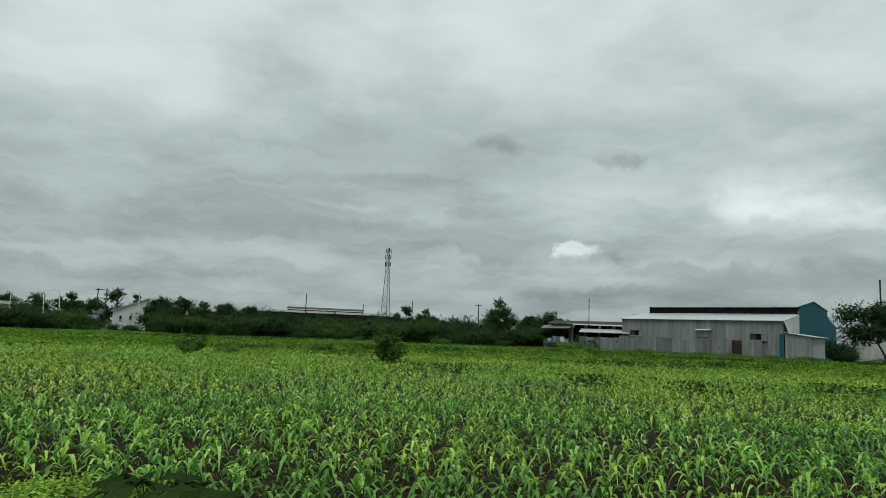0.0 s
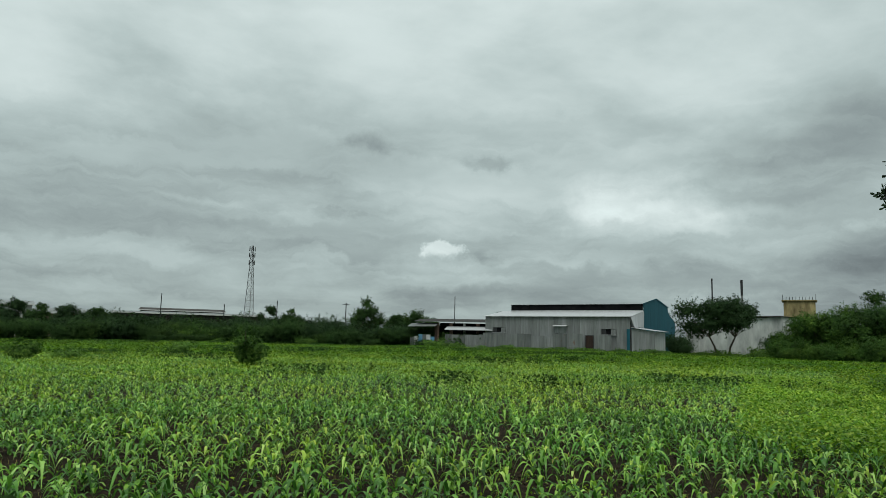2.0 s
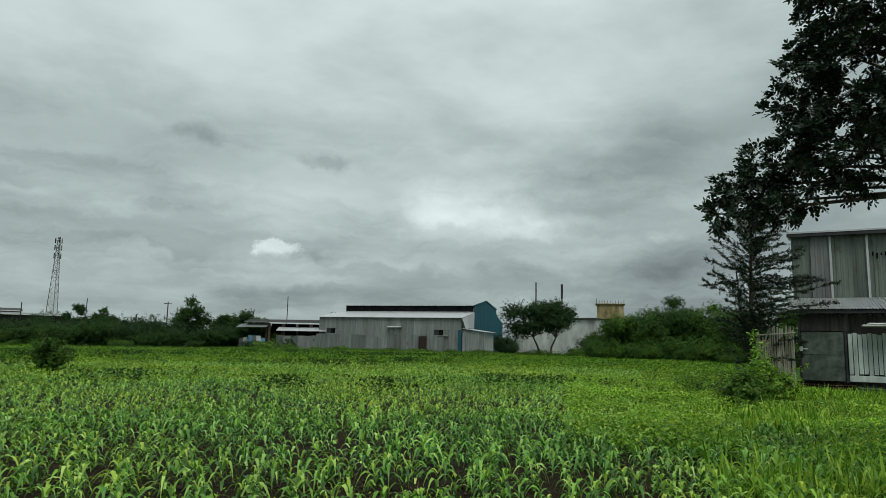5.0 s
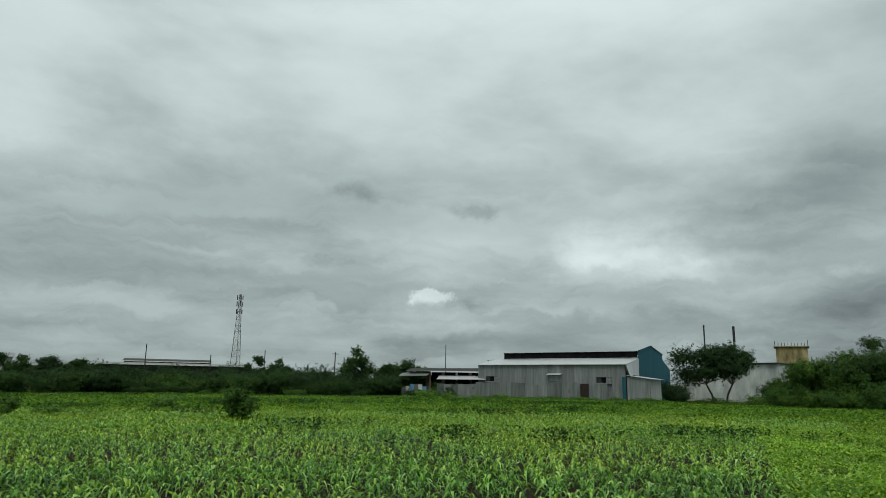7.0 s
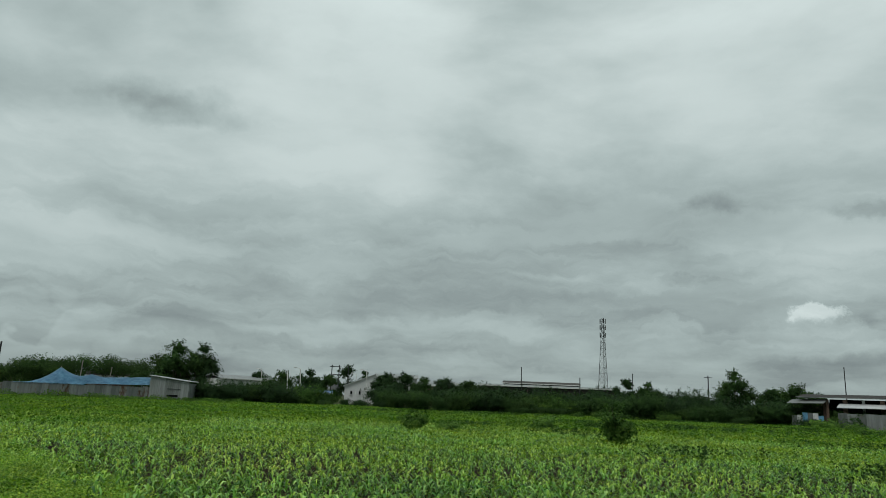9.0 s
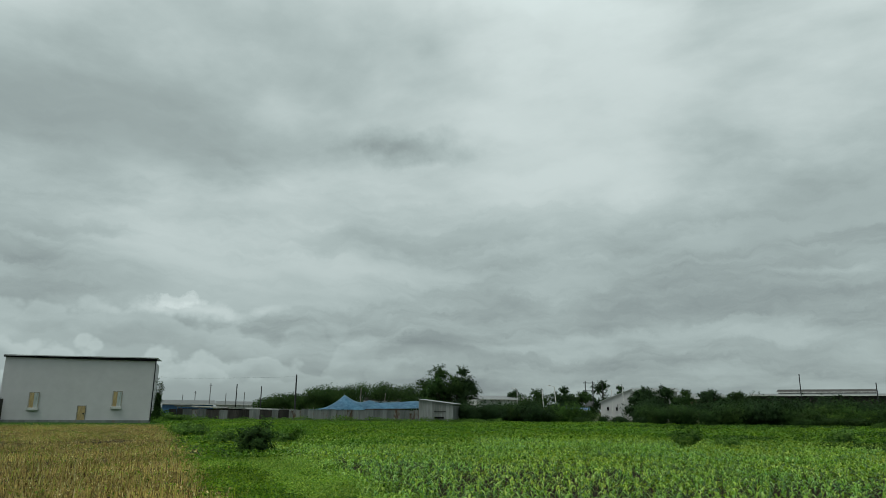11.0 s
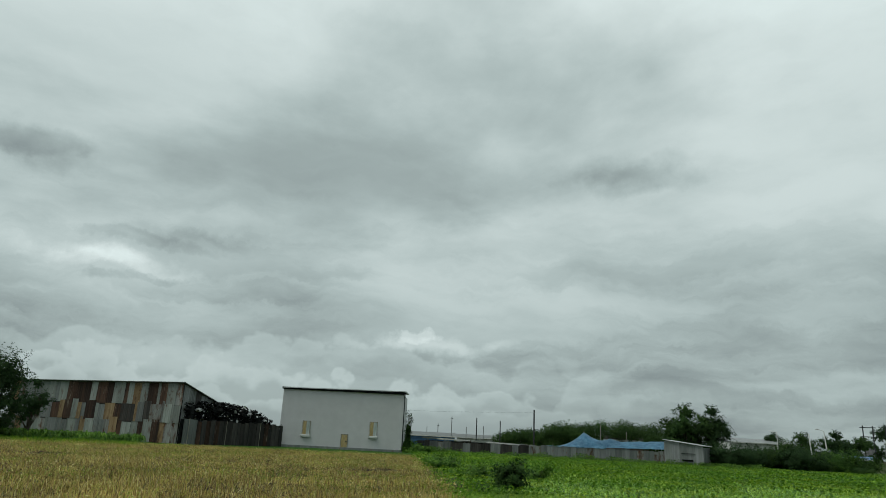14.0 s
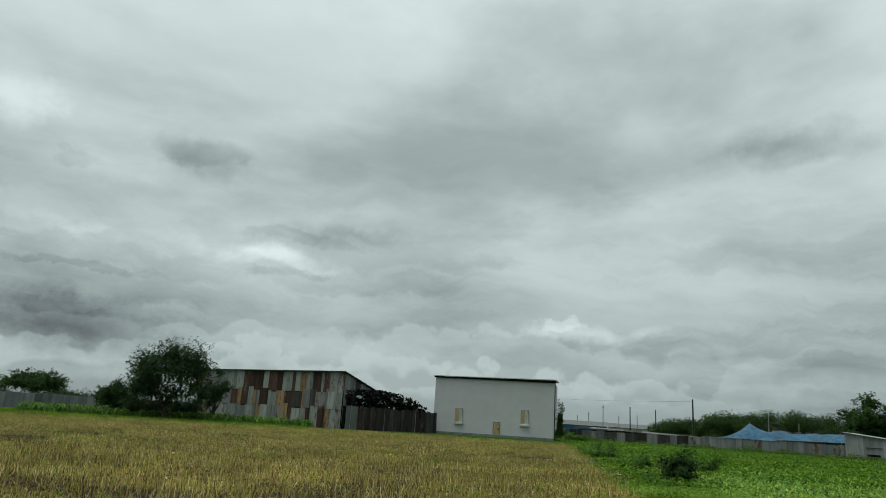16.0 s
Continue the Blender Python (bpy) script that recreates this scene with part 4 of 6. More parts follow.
for i in range(84):
    px = pile_r.uniform(0.3, FL * 0.86)
    for (a, ha), (b, hb) in zip(prof, prof[1:]):
        if a <= px <= b:
            hh = ha + (hb - ha) * (px - a) / (b - a)
    py = pile_r.uniform(0.35, 1.6)
    pale = pile_r.random() < (0.34 if px < 4.5 else 0.15)
    zz = hh * pile_r.uniform(0.70, 1.0)
    bag(pose(fx0 + dirx * px - diry * py, fy0 + diry * px + dirx * py, zz, 0, 0, pile_r.uniform(0, 360)), pile_r.uniform(0.2, 0.38), WHITEBAG if pale else BLACKBAG,
        "slumped pale plastic sack on the heap" if pale else "slumped black plastic sack on the heap", i)

# ---- long low fence and the sheds under a blue tarpaulin ----
p0, p1 = bear(55.7, 95), bear(36.1, 92)
turn_l = math.degrees(math.atan2(p1[1] - p0[1], p1[0] - p0[0]))
LL = math.hypot(p1[0] - p0[0], p1[1] - p0[1])
lowf = thing("boundary_fence", pose(*p0, 0, 0, 0, turn_l), "long low boundary fence of grey iron sheets", "fence")
sheet_run(lowf, 0, 16.5, 0, 0, 1.50, [DARKSHEET, DARKSHEET, GALV_OLD, STAINED, DARKSHEET, GALV_OLD], 0.92, "fence_sheet", 50, tops=0.08, jitter=0.03, lean=1.2, uneven=0.3)
sheet_run(lowf, 16.5, LL, 0, 0, 1.62, [GALV_OLD, GALV_OLD, STAINED, GALV], 0.92, "fence_sheet", 51, tops=0.08, jitter=0.03, lean=1.0, uneven=0.3)
for i in range(12):
    bm = bmesh.new()
    beam(bm, (1 + i * (LL - 2) / 11, 0.12, 0), (1 + i * (LL - 2) / 11, 0.1, 1.75), 0.05, 0.04, 5)
    part("post", bm, TIMBER, lowf)
low_roof = thing("low_stall_roof", pose(*p0, 0, 0, 0, turn_l), "long low stall behind the fence with a pale sagging sheet roof", "shed")
bm = bmesh.new()
n = 18
rows_ = []
for i in range(n + 1):
    u = i / n
    x = 0.5 + u * 15.5
    z = 1.98 - 0.42 * u + 0.06 * math.sin(i * 1.7)
    rows_.append([bm.verts.new((x, 0.25, z)), bm.verts.new((x, 3.2, z - 0.1)), bm.verts.new((x, 3.2, z - 0.2)), bm.verts.new((x, 0.25, z - 0.10))])
for a, b in zip(rows_, rows_[1:]):
    for j in range(4):
        bm.faces.new((a[j], b[j], b[(j + 1) % 4], a[(j + 1) % 4]))
bm.faces.new(rows_[0])
bm.faces.new(rows_[-1][::-1])
part("roof", bm, GALV_ROOF, low_roof)
for i in range(7):
    xa = 0.5 + 15.5 * i / 7
    za, zb = 2.02 - 0.42 * i / 7, 2.02 - 0.42 * (i + 1) / 7
    slab("edge_sheet", [(xa, 0.20, za - 0.16 - 0.05 * (i % 2)), (xa + 2.15, 0.20, zb - 0.15), (xa + 2.15, 0.20, zb), (xa, 0.20, za)], 0.03, POLE_WHITE if i % 3 else PALESHEET, low_roof, "", (0, 1, 0))
for i in range(6):
    bm = bmesh.new()
    box(bm, (1 + i * 2.8, 1.8, 0.85), (0.12, 0.12, 1.7))
    part("post", bm, TIMBER, low_roof)
bm = bmesh.new()
box(bm, (8, 2.9, 0.8), (15.4, 0.08, 1.6))
part("wall", bm, DARKSHEET, low_roof)

# tarpaulin tent: a sheet pulled up to a peak and sagging to the fence
tent = thing("tarpaulin_shelter", pose(*p0, 0, 0, 0, turn_l), "blue tarpaulin stretched from a peaked pole over the stall", "tarpaulin")
bm = bmesh.new()
x0t, x1t = LL - 14.8, LL - 0.2
NU, NV = 44, 8
peak_x = LL - 10.1
grid = []
for i in range(NU + 1):
    u = i / NU
    x = x0t + (x1t - x0t) * u
    if x < peak_x:
        f = max(0.0, 1 - (peak_x - x) / 4.2)
        z = 1.66 + 1.95 * f ** 2.2
    else:
        f = max(0.0, 1 - (x - peak_x) / 3.2)
        g = max(0.0, 1 - abs(x - peak_x - 3.3) / 1.6)
        z = 2.5 + 1.11 * f ** 2.4 + 0.42 * g ** 1.6 + 0.42 * max(0, (x - peak_x - 3) / 8)
    line_ = []
    for j in range(NV + 1):
        w = j / NV
        low = 1.64 + 0.25 * (u > 0.5) * u
        zz = low + (z - low) * math.sin(w * math.pi / 2) + 0.05 * noise.noise(Vector((x * 1.3, w * 3, 2)))
        line_.append(bm.verts.new((x, -0.06 + 2.2 * w, zz)))
    grid.append(line_)
for i in range(NU):
    for j in range(NV):
        bm.faces.new((grid[i][j], grid[i + 1][j], grid[i + 1][j + 1], grid[i][j + 1]))
bmesh.ops.solidify(bm, geom=bm.faces[:], thickness=0.02)
part("tarpaulin", bm, TARP, tent, "", True)
for qx, h in ((peak_x, 3.72), (peak_x + 3.3, 2.9), (LL - 0.5, 3.0), (peak_x - 4.0, 1.9)):
    bm = bmesh.new()
    beam(bm, (qx, 1.9, 0), (qx, 1.9, h), 0.05, 0.04, 6)
    part("pole", bm, TIMBER, tent)
# shed at the end of the fence
q0, q1 = bear(36.3, 91.6), bear(33.5, 90.5)
turn_q = math.degrees(math.atan2(q1[1] - q0[1], q1[0] - q0[0]))
QL = math.hypot(q1[0] - q0[0], q1[1] - q0[1])
end_shed = thing("corner_shed", pose(*q0, 0, 0, 0, turn_q), "grey corrugated corner shed with a low sloping roof", "shed")
bm = bmesh.new()
box(bm, (QL / 2, 2.2, 1.15), (QL - 0.1, 4.2, 2.3))
part("wall", bm, GALV_OLD, end_shed)
sheet_run(end_shed, 0, QL, 0, 0, 3.0, [GALV_OLD, GALV, GALV_OLD], 0.92, "wall_sheet", 61, z1b=2.45)
slab("roof", [(-0.1, -0.25, 3.12), (QL + 0.15, -0.25, 2.55), (QL + 0.15, 4.5, 2.55), (-0.1, 4.5, 3.12)], 0.06, GALV_ROOF, end_shed)
bm = bmesh.new()
box(bm, (QL * 0.62, -0.06, 1.55), (1.6, 0.04, 0.08))
part("rail", bm, DARKMETAL, end_shed)
bm = bmesh.new()
box(bm, (QL * 0.6, -0.06, 0.75), (1.3, 0.04, 0.22))
part("gap", bm, VOID, end_shed)

# ---- pale wall building, chimneys and water tank beyond the right-hand trees ----
ax_, ay_ = bear(-35.6, 104)
bx_, by_ = bear(-42.4, 98)
turn_p = math.degrees(math.atan2(by_ - ay_, bx_ - ax_))
PL = math.hypot(bx_ - ax_, by_ - ay_)
pale = thing("pale_house", pose(ax_, ay_, 0, 0, 0, turn_p), "low pale rendered building half hidden behind trees", "building")
bm = bmesh.new()
box(bm, (1.0, 3, 1.75), (2.0, 6, 3.5), bevel=0.02)
part("wall", bm, PALEWALL, pale)
bm = bmesh.new()
v = [bm.verts.new(p) for p in ((2.0, 0.2, 0), (PL, 0.2, 0), (PL, 0.2, 5.25), (6.2, 0.2, 4.9), (2.0, 0.2, 3.6))]
w = [bm.verts.new(q.co + Vector((0, 6, 0))) for q in v]
bm.faces.new(v)
bm.faces.new(w[::-1])
for i in range(5):
    bm.faces.new((v[i], w[i], w[(i + 1) % 5], v[(i + 1) % 5]))
part("wall", bm, PALEWALL, pale)
bm = bmesh.new()
box(bm, (PL - 2.6, 3.0, 5.3), (5.6, 6.4, 0.12), bevel=0.02)
part("roof", bm, DARKSHEET, pale)
for az, d, z, r, stock, tall in ((-37.62, 160, 15.9, 0.15, DARKMETAL, 0.5), (-39.77, 160, 15.5, 0.22, STEEL, 3.4)):
    x, y = bear(az, d)
    c = thing("chimney_stack", pose(x, y, 0), "slim dark steel factory chimney", "chimney", "chimneys behind the trees")
    bm = bmesh.new()
    beam(bm, (0, 0, 0), (0, 0, z), r * 1.3, r, 10)
    part("shaft", bm, stock, c)
    bm = bmesh.new()
    bmesh.ops.create_cone(bm, cap_ends=True, segments=10, radius1=r * 1.2, radius2=r * 1.2, depth=tall, matrix=pose(0, 0, z - tall / 2))
    part("cap", bm, DARKMETAL, c)
tx, ty = bear(-43.7, 180)
tank = thing("water_tower", pose(tx, ty, 0, 0, 0, -44), "yellowed concrete water tank house with reinforcing bars on top", "water tower")
bm = bmesh.new()
box(bm, (0, 0, 9.7), (6.6, 6, 4.4), bevel=0.05)
part("tank", bm, CREAM, tank)
for i in range(4):
    bm = bmesh.new()
    box(bm, (-2.8 + (i % 2) * 5.6, -2.4 + (i // 2) * 4.8, 3.75), (0.5, 0.5, 7.5))
    part("leg", bm, CREAM, tank)
bm = bmesh.new()
box(bm, (0, 0, 11.98), (7.4, 6.8, 0.24), bevel=0.04)
part("parapet", bm, CREAM, tank)
for i in range(11):
    bm = bmesh.new()
    beam(bm, (-3.4 + i * 0.68, -3.2, 12.1), (-3.4 + i * 0.68 + 0.05 * (i % 3), -3.2, 12.1 + (1.3 if i % 10 == 0 else 0.75)), 0.06, 0.05, 4)
    part("bar", bm, DARKMETAL, tank)

# ---- lattice mast ----
mx, my = bear(0.28, 220)
mast = thing("lattice_mast", pose(mx, my, 0, 0, 0, 20), "tall steel lattice telecom mast with panel antennas", "mast")
legs = [Vector((math.cos(a) * 2.1, math.sin(a) * 2.1, 0)) for a in (0.3, 2.394, 4.489)]
TOPZ = 29.0
for lg in legs:
    bm = bmesh.new()
    beam(bm, lg, Vector((lg.x * 0.16, lg.y * 0.16, TOPZ)), 0.10, 0.07, 5)
    part("leg", bm, DARKMETAL if lg is legs[1] else STEEL, mast)
NB = 15
for k_ in range(NB):
    bm = bmesh.new()
    z0, z1 = TOPZ * k_ / NB, TOPZ * (k_ + 1) / NB
    s0, s1 = 1 - 0.84 * k_ / NB, 1 - 0.84 * (k_ + 1) / NB
    for i in range(3):
        a, b = legs[i], legs[(i + 1) % 3]
        beam(bm, (a.x * s0, a.y * s0, z0), (b.x * s1, b.y * s1, z1), 0.035, None, 4)
        beam(bm, (b.x * s0, b.y * s0, z0), (a.x * s1, a.y * s1, z1), 0.035, None, 4)
        beam(bm, (a.x * s1, a.y * s1, z1), (b.x * s1, b.y * s1, z1), 0.035, None, 4)
    part("bracing", bm, STEEL if k_ < 9 else DARKMETAL, mast)
for z in (28.0, 26.0, 23.6):
    for i in range(3):
        a = 0.3 + i * 2.094
        bm = bmesh.new()
        box(bm, (math.cos(a) * 0.95, math.sin(a) * 0.95, z), (0.26, 0.22, 1.5), math.degrees(a), 0.03)
        beam(bm, (0, 0, z), (math.cos(a) * 0.95, math.sin(a) * 0.95, z), 0.05, None, 4)
        part("antenna", bm, DARKMETAL if i else STEEL, mast)

# ---- far factories and houses behind the hedge ----


def hall(name, az0, az1, d, wall_h, ridge_h, wall_mat, roof_mat, label, depth=16, gable=False, windows=0, skew=0.0):
    """A long far hall between two bearings: walls, pitched roof, strip of windows."""
    a, b = bear(az0, d), bear(az1, d + skew)
    ln = math.hypot(b[0] - a[0], b[1] - a[1])
    h = thing(name, pose(*a, 0, 0, 0, math.degrees(math.atan2(b[1] - a[1], b[0] - a[0]))), label, "building")
    bm = bmesh.new()
    box(bm, (ln / 2, depth / 2, wall_h / 2), (ln, depth, wall_h))
    part("wall", bm, wall_mat, h)
    if gable:
        slab("gable", [(0, -0.02, wall_h - 0.02), (ln, -0.02, ridge_h), (ln, -0.02, wall_h - 0.02)], 0.2, wall_mat, h, "", (0, 1, 0))
        slab("roof", [(-0.3, -0.4, wall_h), (ln, -0.4, ridge_h + 0.1), (ln, depth, ridge_h + 0.1), (-0.3, depth, wall_h)], 0.12, roof_mat, h)
    else:
        slab("roof", [(-0.4, -0.6, wall_h), (ln + 0.4, -0.6, wall_h), (ln + 0.4, depth / 2, ridge_h), (-0.4, depth / 2, ridge_h)], 0.14, roof_mat, h)
        slab("roof", [(-0.4, depth / 2, ridge_h), (ln + 0.4, depth / 2, ridge_h), (ln + 0.4, depth + 0.6, wall_h), (-0.4, depth + 0.6, wall_h)], 0.14, roof_mat, h)
        bm = bmesh.new()
        box(bm, (ln / 2, -0.62, wall_h - 0.05), (ln + 0.8, 0.1, 0.2))
        part("eaves_strip", bm, POLE_WHITE, h)
    for i in range(windows):
        wi = new("window")
        wi.parent = h
        wi.matrix_local = pose(ln * (i + 0.8) / (windows + 0.6), -0.06, wall_h * 0.62)
        bm = bmesh.new()
        box(bm, (0, 0, 0), (0.38, 0.08, 0.75))
        part("pane", bm, VOID, wi)
        bm = bmesh.new()
        box(bm, (0, -0.02, -0.52), (0.75, 0.16, 0.1))
        part("sill", bm, PALEWALL, wi)
    return h


hall("white_house", 21.5, 19.0, 150, 3.7, 6.4, WHITEWALL, GALV_ROOF, "white rendered house with a row of small dark windows", 12, True, 3)
hall("factory_hall", 19.0, 15.6, 153, 6.0, 6.9, PALEWALL, GALV_OLD, "pale factory hall half hidden by trees", 14)
hall("factory_hall", 10.3, -1.0, 172, 5.6, 6.1, DARKSHEET, GALV_OLD, "long low factory with a pale sheet roof", 10)
hall("factory_hall", 8.4, 2.2, 182, 6.6, 7.4, DARKSHEET, DARKSHEET, "long factory roof behind the hedge", 14)
hall("factory_hall", 31.2, 27.2, 170, 4.4, 5.4, PALEWALL, GALV, "pale factory hall behind the hedge", 12, False, 0, 6)
hall("factory_hall", 15.6, 12.2, 178, 5.0, 6.2, BRICKISH, GALV_OLD, "brown masonry hall half hidden by trees", 12)
hall("brown_house", -3.0, -7.0, 175, 4.0, 4.8, BRICKISH, GALV_OLD, "low brown house with a dull roof", 10)
hall("brown_house", -11.0, -15.5, 150, 4.2, 5.0, BRICKISH, GALV_OLD, "low brown house with a dull roof", 10)
hall("low_hall", 56.3, 52.6, 150, 2.4, 3.2, BLUEROOF, GALV_OLD, "low blue-walled hall with a dull sheet roof and pale eaves", 10)
hall("pale_hall", 52.4, 46.5, 210, 2.6, 3.6, PALEWALL, GALV_OLD, "far pale hall behind the fence", 10)
hall("brick_house", 40.6, 37.4, 104, 2.9, 3.5, BRICKISH, DARKSHEET, "small brown brick house behind the tarpaulin", 5)
hall("blue_shack", 24.2, 22.6, 112, 1.9, 2.3, BLUEROOF, BLUEROOF, "small blue-grey metal shack in the hedge", 3)
# far sheet wall beyond the young maize
far_w = thing("sheet_wall", pose(0, 0, 0), "long grey iron-sheet boundary wall", "fence")
g0, g1 = bear(104, 92), bear(90.3, 100)
far_w.matrix_world = pose(*g0, 0, 0, 0, math.degrees(math.atan2(g1[1] - g0[1], g1[0] - g0[0])))
sheet_run(far_w, 0, math.hypot(g1[0] - g0[0], g1[1] - g0[1]), 0, 0, 1.75, [GALV, GALV_OLD, GALV], 1.0, "wall_sheet", 71, tops=0.03)


def utility_pole(az, d, h, mat, label, r=0.09, arm=0, lean=0.0, base=0.0):
    x, y = bear(az, d)
    p = thing("utility_pole", pose(x, y, base), label, "pole", "poles round the field")
    bm = bmesh.new()
    beam(bm, (0, 0, 0), (lean, 0, h), r * 0.95, r * 0.75, 7)
    part("shaft", bm, mat, p)
    if arm:
        bm = bmesh.new()
        if arm == 1:
            box(bm, (lean, 0, h - 0.4), (1.5, 0.1, 0.12), -az)
        else:
            beam(bm, (lean, 0, h), (lean - 0.9, 0, h + 0.25), 0.04, None, 5)
            box(bm, (lean - 1.0, 0, h + 0.24), (0.5, 0.2, 0.12), 0, 0.02)
        part("arm", bm, mat, p)
    return p


DK, PW = "dark wooden utility pole", "pale painted lamp pole"
for az, d, h, mat, lab, r, arm, ln in (
        (26.0, 118, 5.2, POLE_WHITE, PW, 0.10, 0, -0.4), (25.0, 124, 5.9, POLE_WHITE, PW, 0.10, 2, -0.4), (28.2, 130, 5.6, POLE_WHITE, PW, 0.07, 2, 0),
        (21.3, 170, 9.0, DARKMETAL, DK, 0.12, 0, 0), (19.65, 128, 6.2, POLE_WHITE, PW, 0.11, 2, -0.3), (20.6, 150, 6.2, POLE_WHITE, PW, 0.08, 2, 0),
        (6.95, 150, 9.2, DARKMETAL, DK, 0.12, 0, 0), (2.2, 150, 7.4, DARKMETAL, DK, 0.12, 0, 0), (-1.95, 150, 8.6, DARKMETAL, DK, 0.11, 0, 0),
        (-5.4, 150, 5.8, DARKMETAL, DK, 0.16, 0, 0), (-7.6, 150, 8.6, DARKMETAL, DK, 0.14, 1, 0), (-8.6, 150, 5.6, DARKMETAL, DK, 0.14, 0, 0), (-16.8, 150, 10.7, DARKMETAL, DK, 0.11, 0, 0),
        (46.3, 100, 6.4, DARKMETAL, DK, 0.13, 1, 0), (50.9, 120, 5.6, DARKMETAL, DK, 0.11, 0, 0), (49.0, 110, 5.0, DARKMETAL, DK, 0.10, 0, 0),
        (52.9, 150, 6.6, STEEL, "thin grey steel street pole", 0.10, 1, 0), (54.0, 160, 5.2, STEEL, "thin grey steel street pole", 0.10, 1, 0), (54.9, 160, 4.4, STEEL, "thin grey steel street pole", 0.09, 0, 0),
        (51.7, 140, 4.4, STEEL, "thin grey steel street pole", 0.09, 0, 0), (50.3, 140, 4.7, STEEL, "thin grey steel street pole", 0.09, 0, 0), (58.0, 150, 5.6, STEEL, "thin grey steel street pole", 0.09, 2, 0),
        (41.1, 97, 4.6, TIMBER, "pale bare timber pole behind the tarpaulin", 0.07, 0, 0.1), (39.2, 97, 3.9, TIMBER, "pale bare timber pole behind the tarpaulin", 0.06, 0, 0.3)):
    utility_pole(az, d, h, mat, lab, r, arm, ln)
# transformer frame: two posts and cross arms
hx, hy = bear(22.35, 165)
hf = thing("transformer_frame", pose(hx, hy, 0, 0, 0, 22), "dark two-pole transformer frame with cross arms", "pole")
for q in (-0.85, 0.85):
    bm = bmesh.new()
    beam(bm, (q, 0, 0), (q, 0, 8.6), 0.13, 0.11, 7)
    part("post", bm, DARKMETAL, hf)
for z in (8.2, 6.4):
    bm = bmesh.new()
    box(bm, (0, 0, z), (2.8, 0.12, 0.16))
    part("cross_arm", bm, DARKMETAL, hf)
bm = bmesh.new()
box(bm, (0, 0, 3.4), (1.5, 0.9, 1.5), bevel=0.08)
part("transformer", bm, STEEL, hf)
# thin wires
wire_r = 0.009
for a, b in (((46.3, 100, 6.1), (64.0, 140, 7.6)),):
    wx0, wy0 = bear(a[0], a[1])
    wx1, wy1 = bear(b[0], b[1])
    pts = [Vector((wx0 + (wx1 - wx0) * i / 10, wy0 + (wy1 - wy0) * i / 10, a[2] + (b[2] - a[2]) * i / 10 - 0.6 * math.sin(math.pi * i / 10))) for i in range(11)]
    cu = bpy.data.curves.new("power_line", "CURVE")
    cu.dimensions, cu.bevel_depth, cu.bevel_resolution = "3D", wire_r, 0
    sp = cu.splines.new("POLY")
    sp.points.add(len(pts) - 1)
    for q, p in zip(sp.points, pts):
        q.co = (*p, 1)
    cu.materials.append(DARKMETAL)
    ob = new("power_line", cu)
    tagged(ob, "thin dark overhead power line", "cable")

# ---- the hut at the field's right-hand edge ----
hx0, hy0 = bear(-55.6, 26)
HUT = pose(hx0, hy0, 0.0, 0, 0, -58)
hut = thing("corrugated_hut", HUT, "patched grey-green corrugated hut with a dark lean-to front", "hut")
bm = bmesh.new()
box(bm, (4.9, 2.9, 0.1), (8.6, 5.8, 0.5))
part("base", bm, BRICKISH, hut)
bm = bmesh.new()
box(bm, (4.82, 5.2, 3.05), (8.4, 5.0, 5.7))
part("wall", bm, GREENSHEET, hut)
sheet_run(hut, 0.55, 9.0, 2.62, 3.0, 5.9, [GREENSHEET], 0.65, "upper_sheet", 81, jitter=0.02, lean=0.4)
sheet_run(hut, 1.17, 1.80, 2.56, 3.1, 5.88, [GALV_OLD], 0.62, "cover_sheet", 82)
for q in (1.80, 2.95, 4.4):
    bm = bmesh.new()
    box(bm, (q, 2.53, 4.5), (0.07, 0.05, 2.7))
    part("cover_strip", bm, GALV_ROOF, hut)
bm = bmesh.new()
for i in range(9):
    box(bm, (2.98 + 0.13 * i, 2.555, 5.02 + 0.05 * math.sin(i * 2.2)), (0.05, 0.02, 0.10 + 0.05 * (i % 3)))
part("holes", bm, VOID, hut, "row of dark rust holes")
slab("roof", [(0.4, 2.3, 5.94), (9.3, 2.3, 5.94), (9.3, 8.0, 6.5), (0.4, 8.0, 6.5)], 0.06, GALV_ROOF, hut, "sheet roof with a dark edge")
bm = bmesh.new()
box(bm, (4.85, 2.36, 5.82), (8.9, 0.08, 0.12))
part("eaves_board", bm, DARKMETAL, hut)
bm = bmesh.new()
n = 190
prev = None
for i in range(n + 1):
    x = 0.3 + 8.9 * i / n
    dz = 0.010 * (1 if i % 2 else -1)
    cur = [bm.verts.new((x, -0.35, 2.95 + dz)), bm.verts.new((x, 2.62, 3.50 + dz))]
    if prev:
        bm.faces.new((prev[0], cur[0], cur[1], prev[1]))
    prev = cur
bmesh.ops.solidify(bm, geom=bm.faces[:], thickness=0.02)
part("lean_to_roof", bm, GALV_ROOF, hut, "pale corrugated lean-to roof")
bm = bmesh.new()
box(bm, (4.75, -0.26, 2.86), (8.8, 0.06, 0.10))
part("eaves_board", bm, DARKMETAL, hut)
# wall coloured dark for the shade below the lean-to roof
bm = bmesh.new()
box(bm, (4.85, 1.3, 1.45), (8.4, 2.4, 2.6))
part("lean_to_wall", bm, DARKSHEET, hut)
# dark sheets stand in for the shaded gap between eaves and door
sheet_run(hut, 0.65, 2.1, -0.01, 2.24, 2.78, [DARKSHEET], 0.5, "fascia_sheet", 83)
hdoor = new("door")
hdoor.parent = hut
